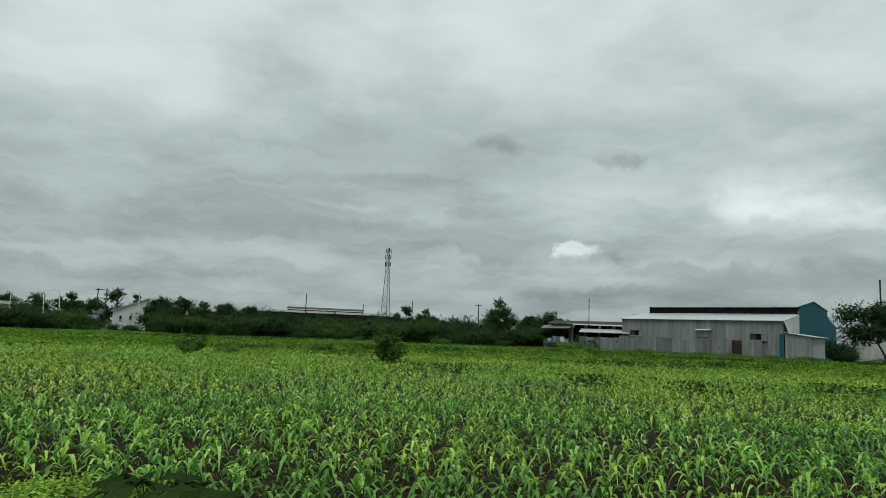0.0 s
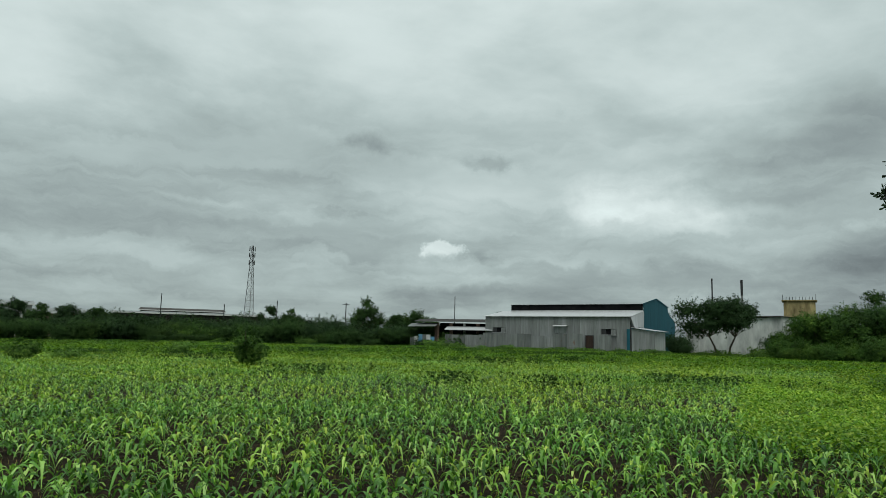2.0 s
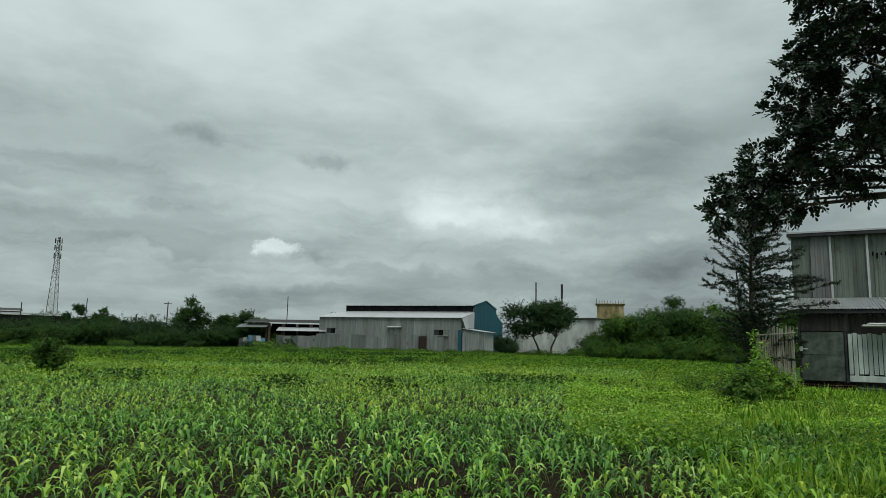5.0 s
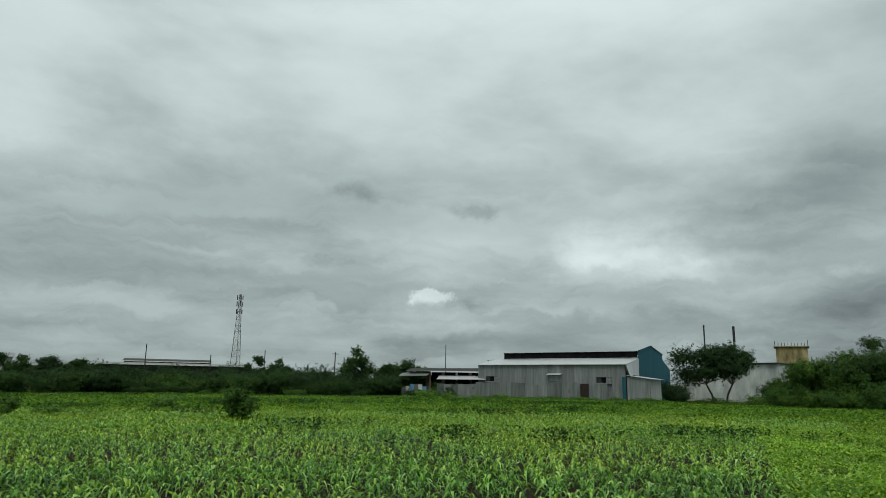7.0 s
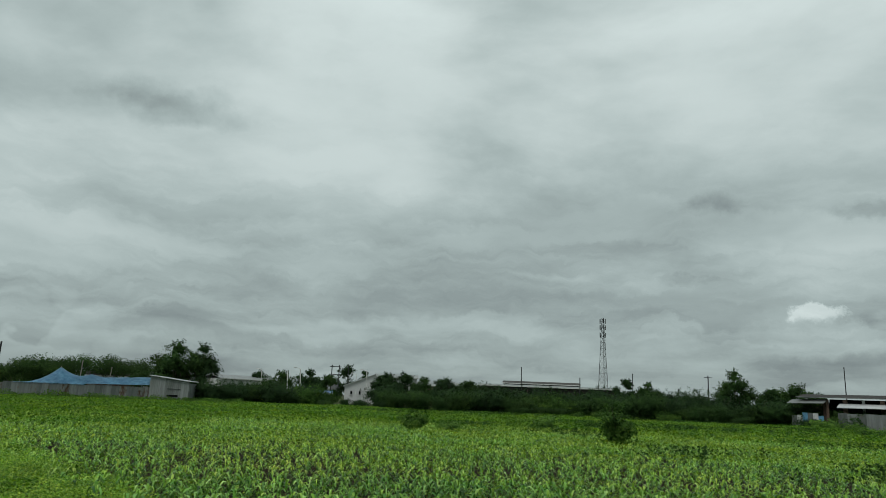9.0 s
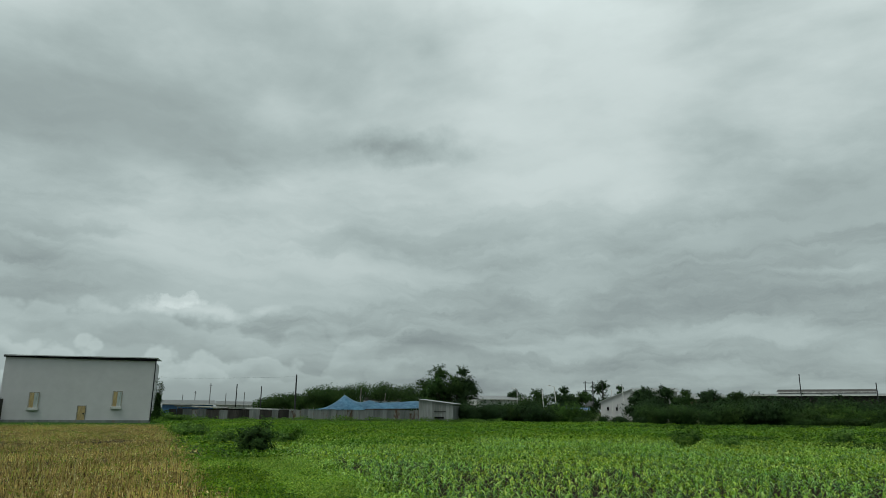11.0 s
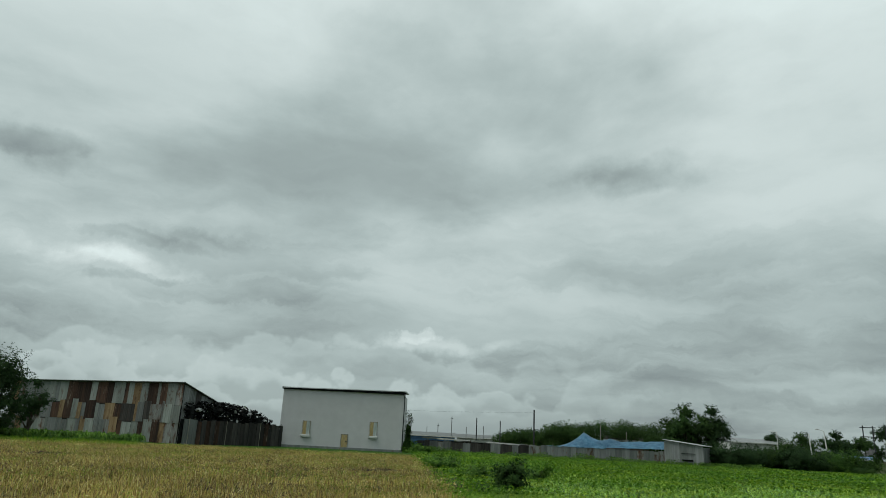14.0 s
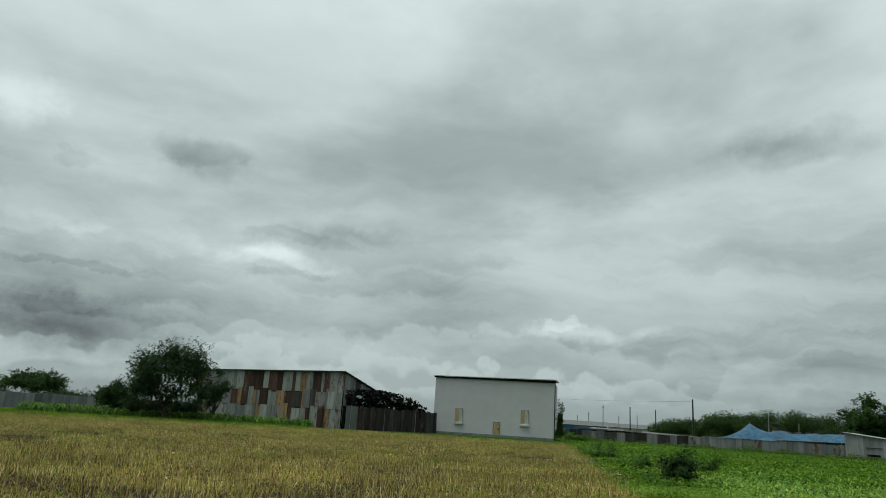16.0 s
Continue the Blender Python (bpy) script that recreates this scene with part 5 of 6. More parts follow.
hdoor.matrix_local = pose(1.33, -0.06, 0.62)
tagged(hdoor, "patched mottled green sheet door")
for i, (z0, z1) in enumerate(((0, 0.84), (0.842, 1.58))):
    bm = bmesh.new()
    box(bm, (0.01 * (i % 2), -0.008 * (i % 3), (z0 + z1) / 2), (1.24 - 0.03 * (i % 2), 0.05, z1 - z0), bevel=0.003)
    part("panel", bm, HUTDOOR, hdoor)
for q in (-0.66, 0.66):
    bm = bmesh.new()
    box(bm, (q, -0.02, 0.8), (0.06, 0.12, 1.7), bevel=0.01)
    part("door_post", bm, DARKMETAL, hdoor)
bm = bmesh.new()
box(bm, (-0.56, -0.07, 1.02), (0.26, 0.03, 0.035), bevel=0.008)
box(bm, (-0.62, -0.07, 1.02), (0.09, 0.05, 0.16), bevel=0.01)
part("hasp", bm, WHITEBAG, hdoor)
for i in range(9):
    bm = bmesh.new()
    box(bm, (2.12 + i * 0.135, -0.05 - 0.012 * (i % 3), 1.5 + 0.03 * math.sin(i * 3.1)), (0.118, 0.035, 1.30 + 0.06 * math.sin(i * 1.9)), bevel=0.006)
    part("plank", bm, PALEBOARD, hut, "bleached plank" if i == 0 else "")
bm = bmesh.new()
box(bm, (2.75, -0.08, 0.72), (1.4, 0.05, 0.2), bevel=0.01)
part("kick_board", bm, PALEBOARD, hut)
sheet_run(hut, 3.35, 9.0, -0.04, 0.3, 2.3, [GALV_OLD, GREENSHEET, RUST], 0.9, "lower_sheet", 85)
bm = bmesh.new()
box(bm, (3.3, -0.45, 2.40), (1.7, 0.5, 0.06), bevel=0.02)
box(bm, (3.2, -0.5, 2.46), (1.2, 0.4, 0.05), bevel=0.02)
part("shelf", bm, WHITEBAG, hut, "pale folded sheets on a ledge under the eaves")


def laid_sheet(x0, x1, z0, z1, mat, label):
    """Corrugated sheet laid sideways along the foot of the hut."""
    bm = bmesh.new()
    kk = 10
    prev = None
    for i in range(kk + 1):
        z = z0 + (z1 - z0) * i / kk
        y = -0.20 + 0.025 * (1 if i % 2 else -1)
        cur = [bm.verts.new((x0, y, z)), bm.verts.new(((x0 + x1) / 2, y - 0.03, z - 0.02)), bm.verts.new((x1, y + 0.02, z))]
        if prev:
            for j in range(2):
                bm.faces.new((prev[j], prev[j + 1], cur[j + 1], cur[j]))
        prev = cur
    bmesh.ops.solidify(bm, geom=bm.faces[:], thickness=0.01)
    part("skirt_sheet", bm, mat, hut, label)


laid_sheet(0.55, 2.22, 0.14, 0.58, RUST, "rust-brown corrugated sheet laid sideways")
laid_sheet(2.26, 5.0, 0.02, 0.52, GREENSHEET, "pale green corrugated sheet laid sideways")

stakes = thing("stake_fence", pose(*bear(-55.45, 25.2), 0, 0, 0, -56), "upright grey weathered stakes leaning together", "fence")
sr = random.Random(9)
for i in range(19):
    x = -0.56 + i * 0.061
    h = 2.24 + 0.06 * math.sin(i * 0.9) + sr.uniform(-0.07, 0.04) + (0.08 if i > 6 else -0.25)
    bm = bmesh.new()
    limb_path(bm, [Vector((x, sr.uniform(-0.06, 0.06), 0)), Vector((x + sr.uniform(-0.02, 0.02), 0, h * 0.5)), Vector((x + sr.uniform(-0.03, 0.03), 0, h))], sr.uniform(0.028, 0.038), sr.uniform(0.019, 0.027), 6)
    part("stake", bm, TIMBER, stakes)
bm = bmesh.new()
beam(bm, (-0.58, -0.07, 2.05), (0.6, -0.07, 2.15), 0.022, 0.02, 6)
part("rail", bm, TIMBER, stakes)
bm = bmesh.new()
beam(bm, (-0.42, -0.12, 1.5), (-0.16, -0.1, 2.3), 0.03, 0.022, 6)
part("brace", bm, TIMBER, stakes)

# ---- trees ----
DT = "dark green broadleaf tree"
def seen_from_path(tree_az, tree_d, spots):
    """Crown lobes given as bearing, height angle, distance, radius, turned into places beside the trunk."""
    bx, by = bear(tree_az, tree_d)
    out = []
    for az, el, d, rad in spots:
        x, y = bear(az, d)
        out.append((x - bx, y - by, 1.6 + d * math.tan(radians(el)), rad))
    return tuple(out)


overhang = seen_from_path(-76, 10.3, ((-52.6, 12.3, 9.6, 0.36), (-51.0, 10.2, 9.6, 0.17), (-54.6, 10.9, 9.6, 0.39), (-55.0, 13.6, 9.6, 0.42), (-57.4, 11.6, 9.6, 0.43), (-57.6, 14.6, 9.6, 0.49), (-60.4, 13.6, 9.6, 0.52), (-57.0, 17.2, 9.6, 0.43), (-59.4, 17.6, 9.6, 0.52),
                                    (-57.4, 19.9, 9.6, 0.39), (-59.6, 21.0, 9.6, 0.49), (-62.0, 20.5, 9.6, 0.56), (-59.6, 24.2, 9.6, 0.49), (-58.2, 25.8, 9.6, 0.25), (-62.2, 24.6, 9.6, 0.59), (-61.0, 28.0, 9.6, 0.56), (-62.8, 16.8, 9.6, 0.56),
                                    (-65.5, 18.0, 9.6, 0.66), (-65.5, 22.5, 9.6, 0.66), (-65.0, 26.5, 9.6, 0.66), (-68.5, 20.0, 9.6, 0.70), (-68.5, 25.0, 9.6, 0.70), (-64.5, 14.6, 9.6, 0.49)))


def shade_tree(m, lobes):
    """A big tree of compound leaves: trunk, limbs to every bough, twigs, and leaf sprays at the twig ends."""
    global rng
    keep, rng = rng, np.random.default_rng(11)
    t = thing("shade_tree", m, "large dark tree with drooping pinnate leaf sprays beside the hut", "tree")
    bm = bmesh.new()
    fork = Vector((0.1, 0, 3.1))
    limb_path(bm, [Vector((0, 0, -0.2)), Vector((0.08, 0.08, 1.6)), fork], 0.26, 0.17, 9)
    for i in range(14):
        a, q = i * 2.4, math.sqrt((i + 0.5) / 14)
        lobes = lobes + ((math.cos(a) * 2.0 * q, math.sin(a) * 2.0 * q, 5.8 + 1.7 * math.sin(i * 1.7), 0.75),)
    tips, ways, hubs = [], [], []
    for x, y, z, rad in lobes:
        hub = Vector((x, y, z))
        knee = fork + (hub - fork) * 0.55 + Vector((0, 0, 0.05 * (hub - fork).length))
        limb_path(bm, [fork, knee, hub], 0.05, 0.009, 5)
        n = int(9 + 100 * rad * rad)
        d = unit(rng.normal(size=(n, 3)))
        tip = np.array(hub) + d * rad * rng.uniform(0.25, 1.0, (n, 1)) ** 0.6 * np.array([1, 1, 0.8])
        tips.append(tip)
        hubs.append(np.repeat(np.array([hub]), n, 0))
        ways.append(unit(d + rng.normal(size=(n, 3)) * 0.4 + np.array([0, 0, 0.1])))
    part("trunk", bm, BARK, t, "rough brown trunk with forking limbs")
    tip, way, hub = np.concatenate(tips), np.concatenate(ways), np.concatenate(hubs)
    co, f4 = rods(hub, tip, 0.007, 0.0035)
    ob = tagged(new("twig", raw_mesh("twig", co, f4, NO3, BARK)), kind="stuff")
    ob.parent = t
    c, w = np.repeat(tip, 7, 0), np.repeat(way, 7, 0)
    w = unit(w + rng.normal(size=w.shape) * 0.75)
    co, f4, f3 = sprays(c, w, rng.uniform(0.10, 0.165, len(c)), 9, 0.060)
    ob = new("crown", raw_mesh("crown", co, f4, f3, CANOPY))
    ob.parent = t
    rng = keep
    return t


shade_tree(pose(*bear(-76, 10.3), 0), overhang)


def thorn_tree(m, height):
    """A slender leaning trunk with long level branches, each a flat feather of short leafy twigs."""
    global rng
    keep, rng = rng, np.random.default_rng(12)
    t = thing("thorn_tree", m, "slender thorny tree with feathery level branches beside the hut", "tree")
    bm = bmesh.new()
    limb_path(bm, [Vector((0, 0, -0.1)), Vector((0.05, 0, height * 0.35)), Vector((0.12, 0, height * 0.7)), Vector((0.2, 0.05, height))], 0.11, 0.03, 7)
    limb_path(bm, [Vector((0.03, 0, 1.2)), Vector((-0.25, 0.1, 2.6)), Vector((-0.35, 0.1, 4.4))], 0.06, 0.02, 6)
    part("trunk", bm, BARK, t, "slim dark trunk with level branches")
    a, b = [], []
    for i in range(96):
        u = 0.2 + 0.78 * i / 95
        right = i % 3 != 0
        reach_ = (2.9 if right else 1.9) * (0.35 + 0.65 * rng.uniform() ** 1.5) * (1.0 if 0.45 < u < 0.75 else 0.62)
        head = rng.normal() * (0.45 if i % 4 else 1.3) + (0 if right else math.pi)
        lift = rng.uniform(-0.05, 0.25) if u < 0.7 else rng.uniform(0.1, 0.9)
        if not right:
            lift += rng.uniform(0.2, 0.8)
        p = np.array([0.15 * u, 0, height * u])
        steps = max(3, int(reach_ / 0.22))
        for k in range(steps):
            d = np.array([math.cos(head), math.sin(head), lift + 0.12 * rng.normal()])
            q = p + d / np.linalg.norm(d) * reach_ / steps
            a.append(p)
            b.append(q)
            for w in range(4):
                e = rng.normal(size=3) * np.array([0.6, 0.6, 0.45]) + d * 0.7
                c = p + (q - p) * rng.uniform()
                a.append(c)
                b.append(c + e / np.linalg.norm(e) * rng.uniform(0.10, 0.30) * (1.15 - 0.5 * k / steps))
            p = q
    a, b = np.array(a), np.array(b)
    co, f4 = rods(a, b, 0.010, 0.004)
    ob = tagged(new("twig", raw_mesh("twig", co, f4, NO3, BARK)), kind="stuff")
    ob.parent = t
    pick = rng.integers(0, len(a), 52000)
    k = rng.uniform(0, 1.05, (len(pick), 1))
    core = np.column_stack([rng.normal(size=20000) * 0.27, rng.normal(size=20000) * 0.3, rng.uniform(0.12, 1.0, 20000) ** 1.2 * height])
    core = core[np.sin(core[:, 2] * 5 + core[:, 0] * 9) > -0.3]
    p = np.concatenate([a[pick] * (1 - k) + b[pick] * k + rng.normal(size=(len(pick), 3)) * 0.022, core])
    co, f4 = flakes(p, np.full(len(p), 0.030), 0.3, 0.5)
    ob = new("crown", raw_mesh("crown", co, f4, NO3, CANOPY))
    ob.parent = t
    rng = keep
    return t


thorn_tree(pose(*bear(-53.75, 25.6), 0, 0, 0, -54), 6.3)
tree("field_tree", pose(*bear(-37.9, 86), 0, 0, 0, -38), 7.1, 7.2, 2.4, 15000, 0.085, DARKTREE, "small dark tree with a forked trunk at the field edge", 14, 13, 0.75, lean=-0.8, trunk_r=0.11, dense=0.25, reach=0.45, low=1.25)
tree("field_tree", pose(*bear(-38.7, 87), 0, 0, 0, -38), 7.5, 6.6, 2.4, 14000, 0.085, DARKTREE, "small dark tree with a forked trunk at the field edge", 13, 14, 0.75, lean=0.8, trunk_r=0.11, dense=0.25, reach=0.45, low=1.25)
tree("round_tree", pose(*bear(-9.35, 110), 0), 7.9, 6.4, 1.0, 11000, 0.10, BUSH, "dense round-crowned tree above the hedge", 12, 15, 0.8)
tree("stubble_tree", pose(*bear(87.7, 74), 0, 0, 0, 30), 7.7, 9.0, 1.3, 26000, 0.075, DARKTREE, "dark spreading tree standing in the field margin", 13, 16, 0.9, trunk_r=0.2, dense=0.2, reach=0.45, low=0.45)
tree("stubble_tree", pose(*bear(84.1, 78), 0, 0, 0, 30), 5.7, 3.2, 0.8, 5000, 0.065, DARKTREE, "thin young tree beside the patchwork shed", 10, 17, 0.9, dense=0.2, reach=0.8)
tree("stubble_tree", pose(*bear(91.0, 79), 0, 0, 0, 30), 3.7, 5.0, 0.5, 5000, 0.10, BUSH, "low dark tree beyond the young maize", 7, 18, 0.8)
tree("flat_tree", pose(*bear(96.3, 112), 0), 5.2, 9.0, 0.9, 9000, 0.11, BUSH, "flat-topped round tree behind the sheet wall", 11, 19, 0.6)
tree("yard_tree", pose(*bear(34.6, 101), 0), 8.3, 8.6, 0.8, 15000, 0.11, BUSH, "tall uneven tree behind the corner shed", 12, 20, 0.9)
tree("yard_tree", pose(*bear(32.7, 100), 0), 7.8, 4.6, 1.0, 7000, 0.10, DARKTREE, "ragged tree with bare top sprays", 10, 21, 0.9, dense=0.2, reach=0.9)
for az, d, h, s, sd in ((44.8, 108, 5.0, 9, 22), (42.0, 106, 6.0, 10, 23), (39.3, 104, 6.4, 10, 24), (37.2, 108, 5.8, 9, 25), (47.6, 116, 4.4, 9, 26), (35.9, 112, 5.4, 8, 27), (43.4, 110, 5.4, 9, 28), (40.7, 110, 6.0, 9, 29), (46.2, 112, 4.5, 8, 46)):
    tree("acacia_tree", pose(*bear(az, d), 0), h, s, 0.7, 12000, 0.07, BUSH, "flat-crowned acacia behind the fence", 10, sd, 0.55, dense=0.8, spray=6, reach=0.12, hang=0.0)
for az, d, h, s, sd, mat in ((26.6, 150, 6.6, 8, 30, BUSH), (24.4, 150, 6.9, 6, 31, DARKTREE), (21.2, 172, 9.2, 9, 32, DARKTREE), (22.9, 160, 6.4, 7, 33, BUSH), (28.4, 180, 7.2, 6, 34, DARKTREE),
                             (18.2, 126, 6.0, 6.0, 35, DARKTREE), (16.6, 122, 6.2, 6, 36, DARKTREE), (13.2, 128, 5.8, 7, 37, DARKTREE), (11.2, 130, 5.6, 7, 38, BUSH), (15.0, 150, 6.4, 6, 39, BUSH),
                             (-1.4, 150, 7.6, 6, 40, DARKTREE), (-3.2, 150, 7.2, 6, 41, BUSH), (-20.6, 150, 7.6, 6, 42, DARKTREE), (-13.5, 118, 6.2, 7, 43, BUSH), (19.9, 170, 7.8, 4, 44, DARKTREE), (-11.9, 112, 5.3, 5, 45, BUSH)):
    tree("hedge_tree", pose(*bear(az, d), 0), h, s, 0.8, 6500, 0.13, mat, "dark tree rising above the far hedge", 8, sd, 0.75)
for az, d, h, s, sd in ((-43.5, 84, 5.0, 7, 50), (-45.6, 82, 5.8, 8, 51), (-48.0, 80, 6.4, 9, 52), (-50.2, 78, 6.0, 8, 53), (-52.4, 76, 6.0, 8, 54), (-54.6, 72, 6.0, 8, 55), (-57.5, 70, 6.0, 8, 56), (-46.8, 92, 7.2, 9, 57), (-48.6, 88, 8.2, 7, 58), (-51.5, 84, 7.2, 7, 59)):
    tree("thicket_tree", pose(*bear(az, d), 0), h, s * 1.15, 0.2, 12000, 0.085, (THICKET, BUSH, THICKET)[sd % 3], "tangled green thorn thicket at the field edge", 9, sd, 0.6, dense=0.8, spray=12, reach=0.22, hang=0.0, fill=2.4, aspect=0.45)

# hedge: a few shrub shapes, set again and again round the field
protos = [shrub("hedge_bush", pose(*bear(31.0 - 1.1 * i, 101 + i), 0), 5.6 + 0.5 * i, 2.7 + 0.3 * (i % 3), 11000, 0.068, (BUSH, DARKTREE, BUSH, THICKET)[i % 4], "dense dark green hedge bush", 70 + i, "hedge bushes round the field", 6) for i in range(4)]
hr = random.Random(21)
az = 27.2
while az > -19.0:
    d = 101 + 4 * math.sin(az * 0.35) + hr.uniform(-2, 2)
    s = hr.uniform(0.72, 1.22) * (1.15 if -2 < az < 11 else 1.0)
    if 18.4 < az < 22.2:
        s *= 0.45
    m = pose(*bear(az, d), 0, 0, 0, hr.uniform(0, 360)) @ Matrix.Diagonal((s, s, s * hr.uniform(0.9, 1.15), 1))
    copy_thing(hr.choice(protos[:3] if hr.random() < 0.85 else protos), m)
    if hr.random() < 0.75 and az > -13 and not 17.5 < az < 22.5:
        s = hr.uniform(0.9, 1.12)
        copy_thing(hr.choice(protos[:2]), pose(*bear(az + 0.6, d + 9), 0, 0, 0, hr.uniform(0, 360)) @ Matrix.Diagonal((s, s, s * 1.1, 1)))
    if hr.random() < 0.4:
        s = hr.uniform(0.3, 0.5)
        copy_thing(protos[hr.randrange(4)], pose(*bear(az + 0.3, d - 5), 0, 0, 0, hr.uniform(0, 360)) @ Matrix.Diagonal((s * 1.3, s * 1.3, s, 1)))
    az -= hr.uniform(1.2, 1.9)
clump = shrub("weed_clump", pose(*bear(-21.4, 93), 0), 2.6, 0.75, 1500, 0.07, FRESH, "low green weeds along the foot of the sheds", 79, "weed clumps along the walls", 8)
for az, d, s in ((-17.0, 96, 0.45), (-15.4, 97, 0.6), (-41.0, 86, 0.6),
                 (55.4, 86, 0.5), (53.5, 92, 0.3), (44.0, 90, 0.25), (42.6, 90, 0.28), (41.3, 90, 0.25), (39.8, 90, 0.3), (37.5, 90, 0.28), (56.6, 90, 0.9), (33.4, 90, 0.3), (31.2, 92, 0.3), (30.0, 96, 0.35)):
    q = s / 0.4 if s < 0.8 else s * 2
    copy_thing(clump, pose(*bear(az, d), 0, 0, 0, az * 50) @ Matrix.Diagonal((q * 1.3, q, q, 1)))

for i in range(15):
    s = 0.7 + 0.25 * math.sin(i * 2.3)
    copy_thing(protos[3], pose(*bear(-42.6 - i, 80 - 0.9 * i + 2 * math.sin(i * 1.7)), 0, 0, 0, i * 67) @ Matrix.Diagonal((s, s, s, 1)))

for az, d, s in ((18.6, 122, 1.25), (17.4, 121, 1.3), (23.6, 112, 0.9), (26.2, 112, 1.0), (28.6, 108, 0.9), (-34.9, 101, 1.0), (-35.6, 97, 0.55), (-42.2, 92, 1.0), (33.2, 96, 1.0), (32.0, 95, 1.05), (30.6, 97, 0.9), (-1.2, 106, 1.25), (-3.0, 107, 1.4), (-4.9, 106, 1.5), (-6.6, 107, 1.45), (-8.0, 105, 1.3), (-10.6, 104, 1.2), (-12.3, 103, 1.25), (90.0, 77, 0.75), (86.2, 78, 0.8), (88.4, 78, 0.7), (93.6, 106, 0.9), (95.0, 108, 0.8), (98.6, 106, 0.8), (100.4, 108, 1.0), (102.5, 106, 0.85), (91.8, 108, 0.8)):
    copy_thing(protos[1], pose(*bear(az, d), 0, 0, 0, az * 31) @ Matrix.Diagonal((s, s, s, 1)))

for i in range(9):
    s = 1.45 + 0.12 * math.sin(i * 2.1)
    copy_thing(protos[i % 2], pose(*bear(10.4 - 1.35 * i, 113 + 2 * math.sin(i * 1.3)), 0, 0, 0, i * 77) @ Matrix.Diagonal((s, s, s, 1)))

# bushes standing in the crop
shrub("field_bush", pose(0.08, 32.3, 0), 2.1, 2.0, 3400, 0.052, THICKET, "single leafy bush standing in the crop", 80, "", 7)
shrub("field_bush", pose(-10.2, 36.4, 0), 2.1, 1.0, 1900, 0.055, THICKET, "low spreading bush in the crop", 81, "", 7)
shrub("field_bush", pose(-8.4, 36.9, 0), 2.2, 0.65, 1500, 0.05, FRESH, "low brownish weeds in the crop", 82, "", 7)
shrub("field_bush", pose(-4.2, 47.0, 0), 2.2, 0.85, 1200, 0.07, FRESH, "low weeds in the crop", 83, "", 6)
shrub("headland_bush", pose(-21.2, 18.4, 0), 1.9, 1.3, 2600, 0.055, BUSH, "dark leafy bush on the weedy headland", 84, "", 6)
shrub("headland_bush", pose(-25.3, 23.6, 0), 2.0, 0.85, 2200, 0.05, FRESH, "low dark bush on the weedy headland", 85, "", 6)
shrub("headland_bush", pose(-26.6, 21.3, 0), 1.6, 0.75, 1600, 0.05, FRESH, "low green bush on the weedy headland", 86, "", 6)
shrub("headland_bush", pose(-36.2, 26.6, 0), 3.0, 0.95, 2400, 0.06, FRESH, "spreading green bush on the weedy headland", 87, "", 7)
shrub("wall_creeper", pose(vx + 0.1, vy + 0.75, 0), 0.9, 4.2, 2600, 0.09, BUSH, "tall dark shrub against the warehouse corner", 91, "", 6)
shrub("hut_bush", pose(*bear(-53.0, 20.0), 0), 1.7, 1.1, 6500, 0.035, FRESH, "tangled olive-green bush in front of the hut", 88, "", 11)
shrub("hut_bush", pose(*bear(-55.2, 21.5), 0), 1.7, 1.25, 6000, 0.035, WEED, "tangled green bush in front of the stakes", 89, "", 11)
shrub("hut_bush", pose(*bear(-54.4, 23.2), 0), 0.9, 1.9, 1500, 0.05, WHORL, "tall yellow-green weed in front of the stakes", 92, "", 5)
shrub("hut_bush", pose(*bear(-51.2, 22.5), 0), 2.6, 0.8, 5000, 0.035, WEED, "low green bush in front of the thicket", 90, "", 9)

# broad-leaved weed at the walker's feet
weed = thing("broadleaf_weed", pose(-1.75, 5.55, 0), "large-leaved dark green weed among the young maize", "weed")
wr = random.Random(3)
for i in range(16):
    bm = bmesh.new()
    a = i * 2.4
    rr = 0.14 + 0.06 * i ** 0.75
    z = 0.30 + 0.14 * wr.random() - 0.008 * i
    n = 10
    sz = wr.uniform(0.13, 0.19)
    cvert = bm.verts.new((0, 0, 0))
    ring = [bm.verts.new((math.cos(q * 6.283 / n) * sz * (1.15 if q == 0 else 1.0), math.sin(q * 6.283 / n) * sz * 0.8, -0.03 * (q % 2) - 0.02 * abs(math.cos(q * 6.283 / n)))) for q in range(n)]
    for q in range(n):
        bm.faces.new((cvert, ring[q], ring[(q + 1) % n]))
    bmesh.ops.solidify(bm, geom=bm.faces[:], thickness=0.003)
    bm.transform(pose(math.cos(a) * rr, math.sin(a) * rr, z, wr.uniform(-25, 25), wr.uniform(5, 30), math.degrees(a)))
    beam(bm, (0, 0, 0.02), (math.cos(a) * rr * 0.9, math.sin(a) * rr * 0.9, z - 0.01), 0.008, 0.005, 4)
    part("leaf", bm, BUSH, weed)


# ---- crops ----
def scatter(n, az0, az1, r0, r1):
    a = np.radians(rng.uniform(min(az0, az1), max(az0, az1), n))
    r = np.sqrt(rng.uniform(r0 * r0, r1 * r1, n))
    return np.stack([-np.sin(a) * r, np.cos(a) * r], 1)


def hills(xy, scale, seed):
    return np.array([noise.noise(Vector((x * scale, y * scale, seed))) for x, y in xy])


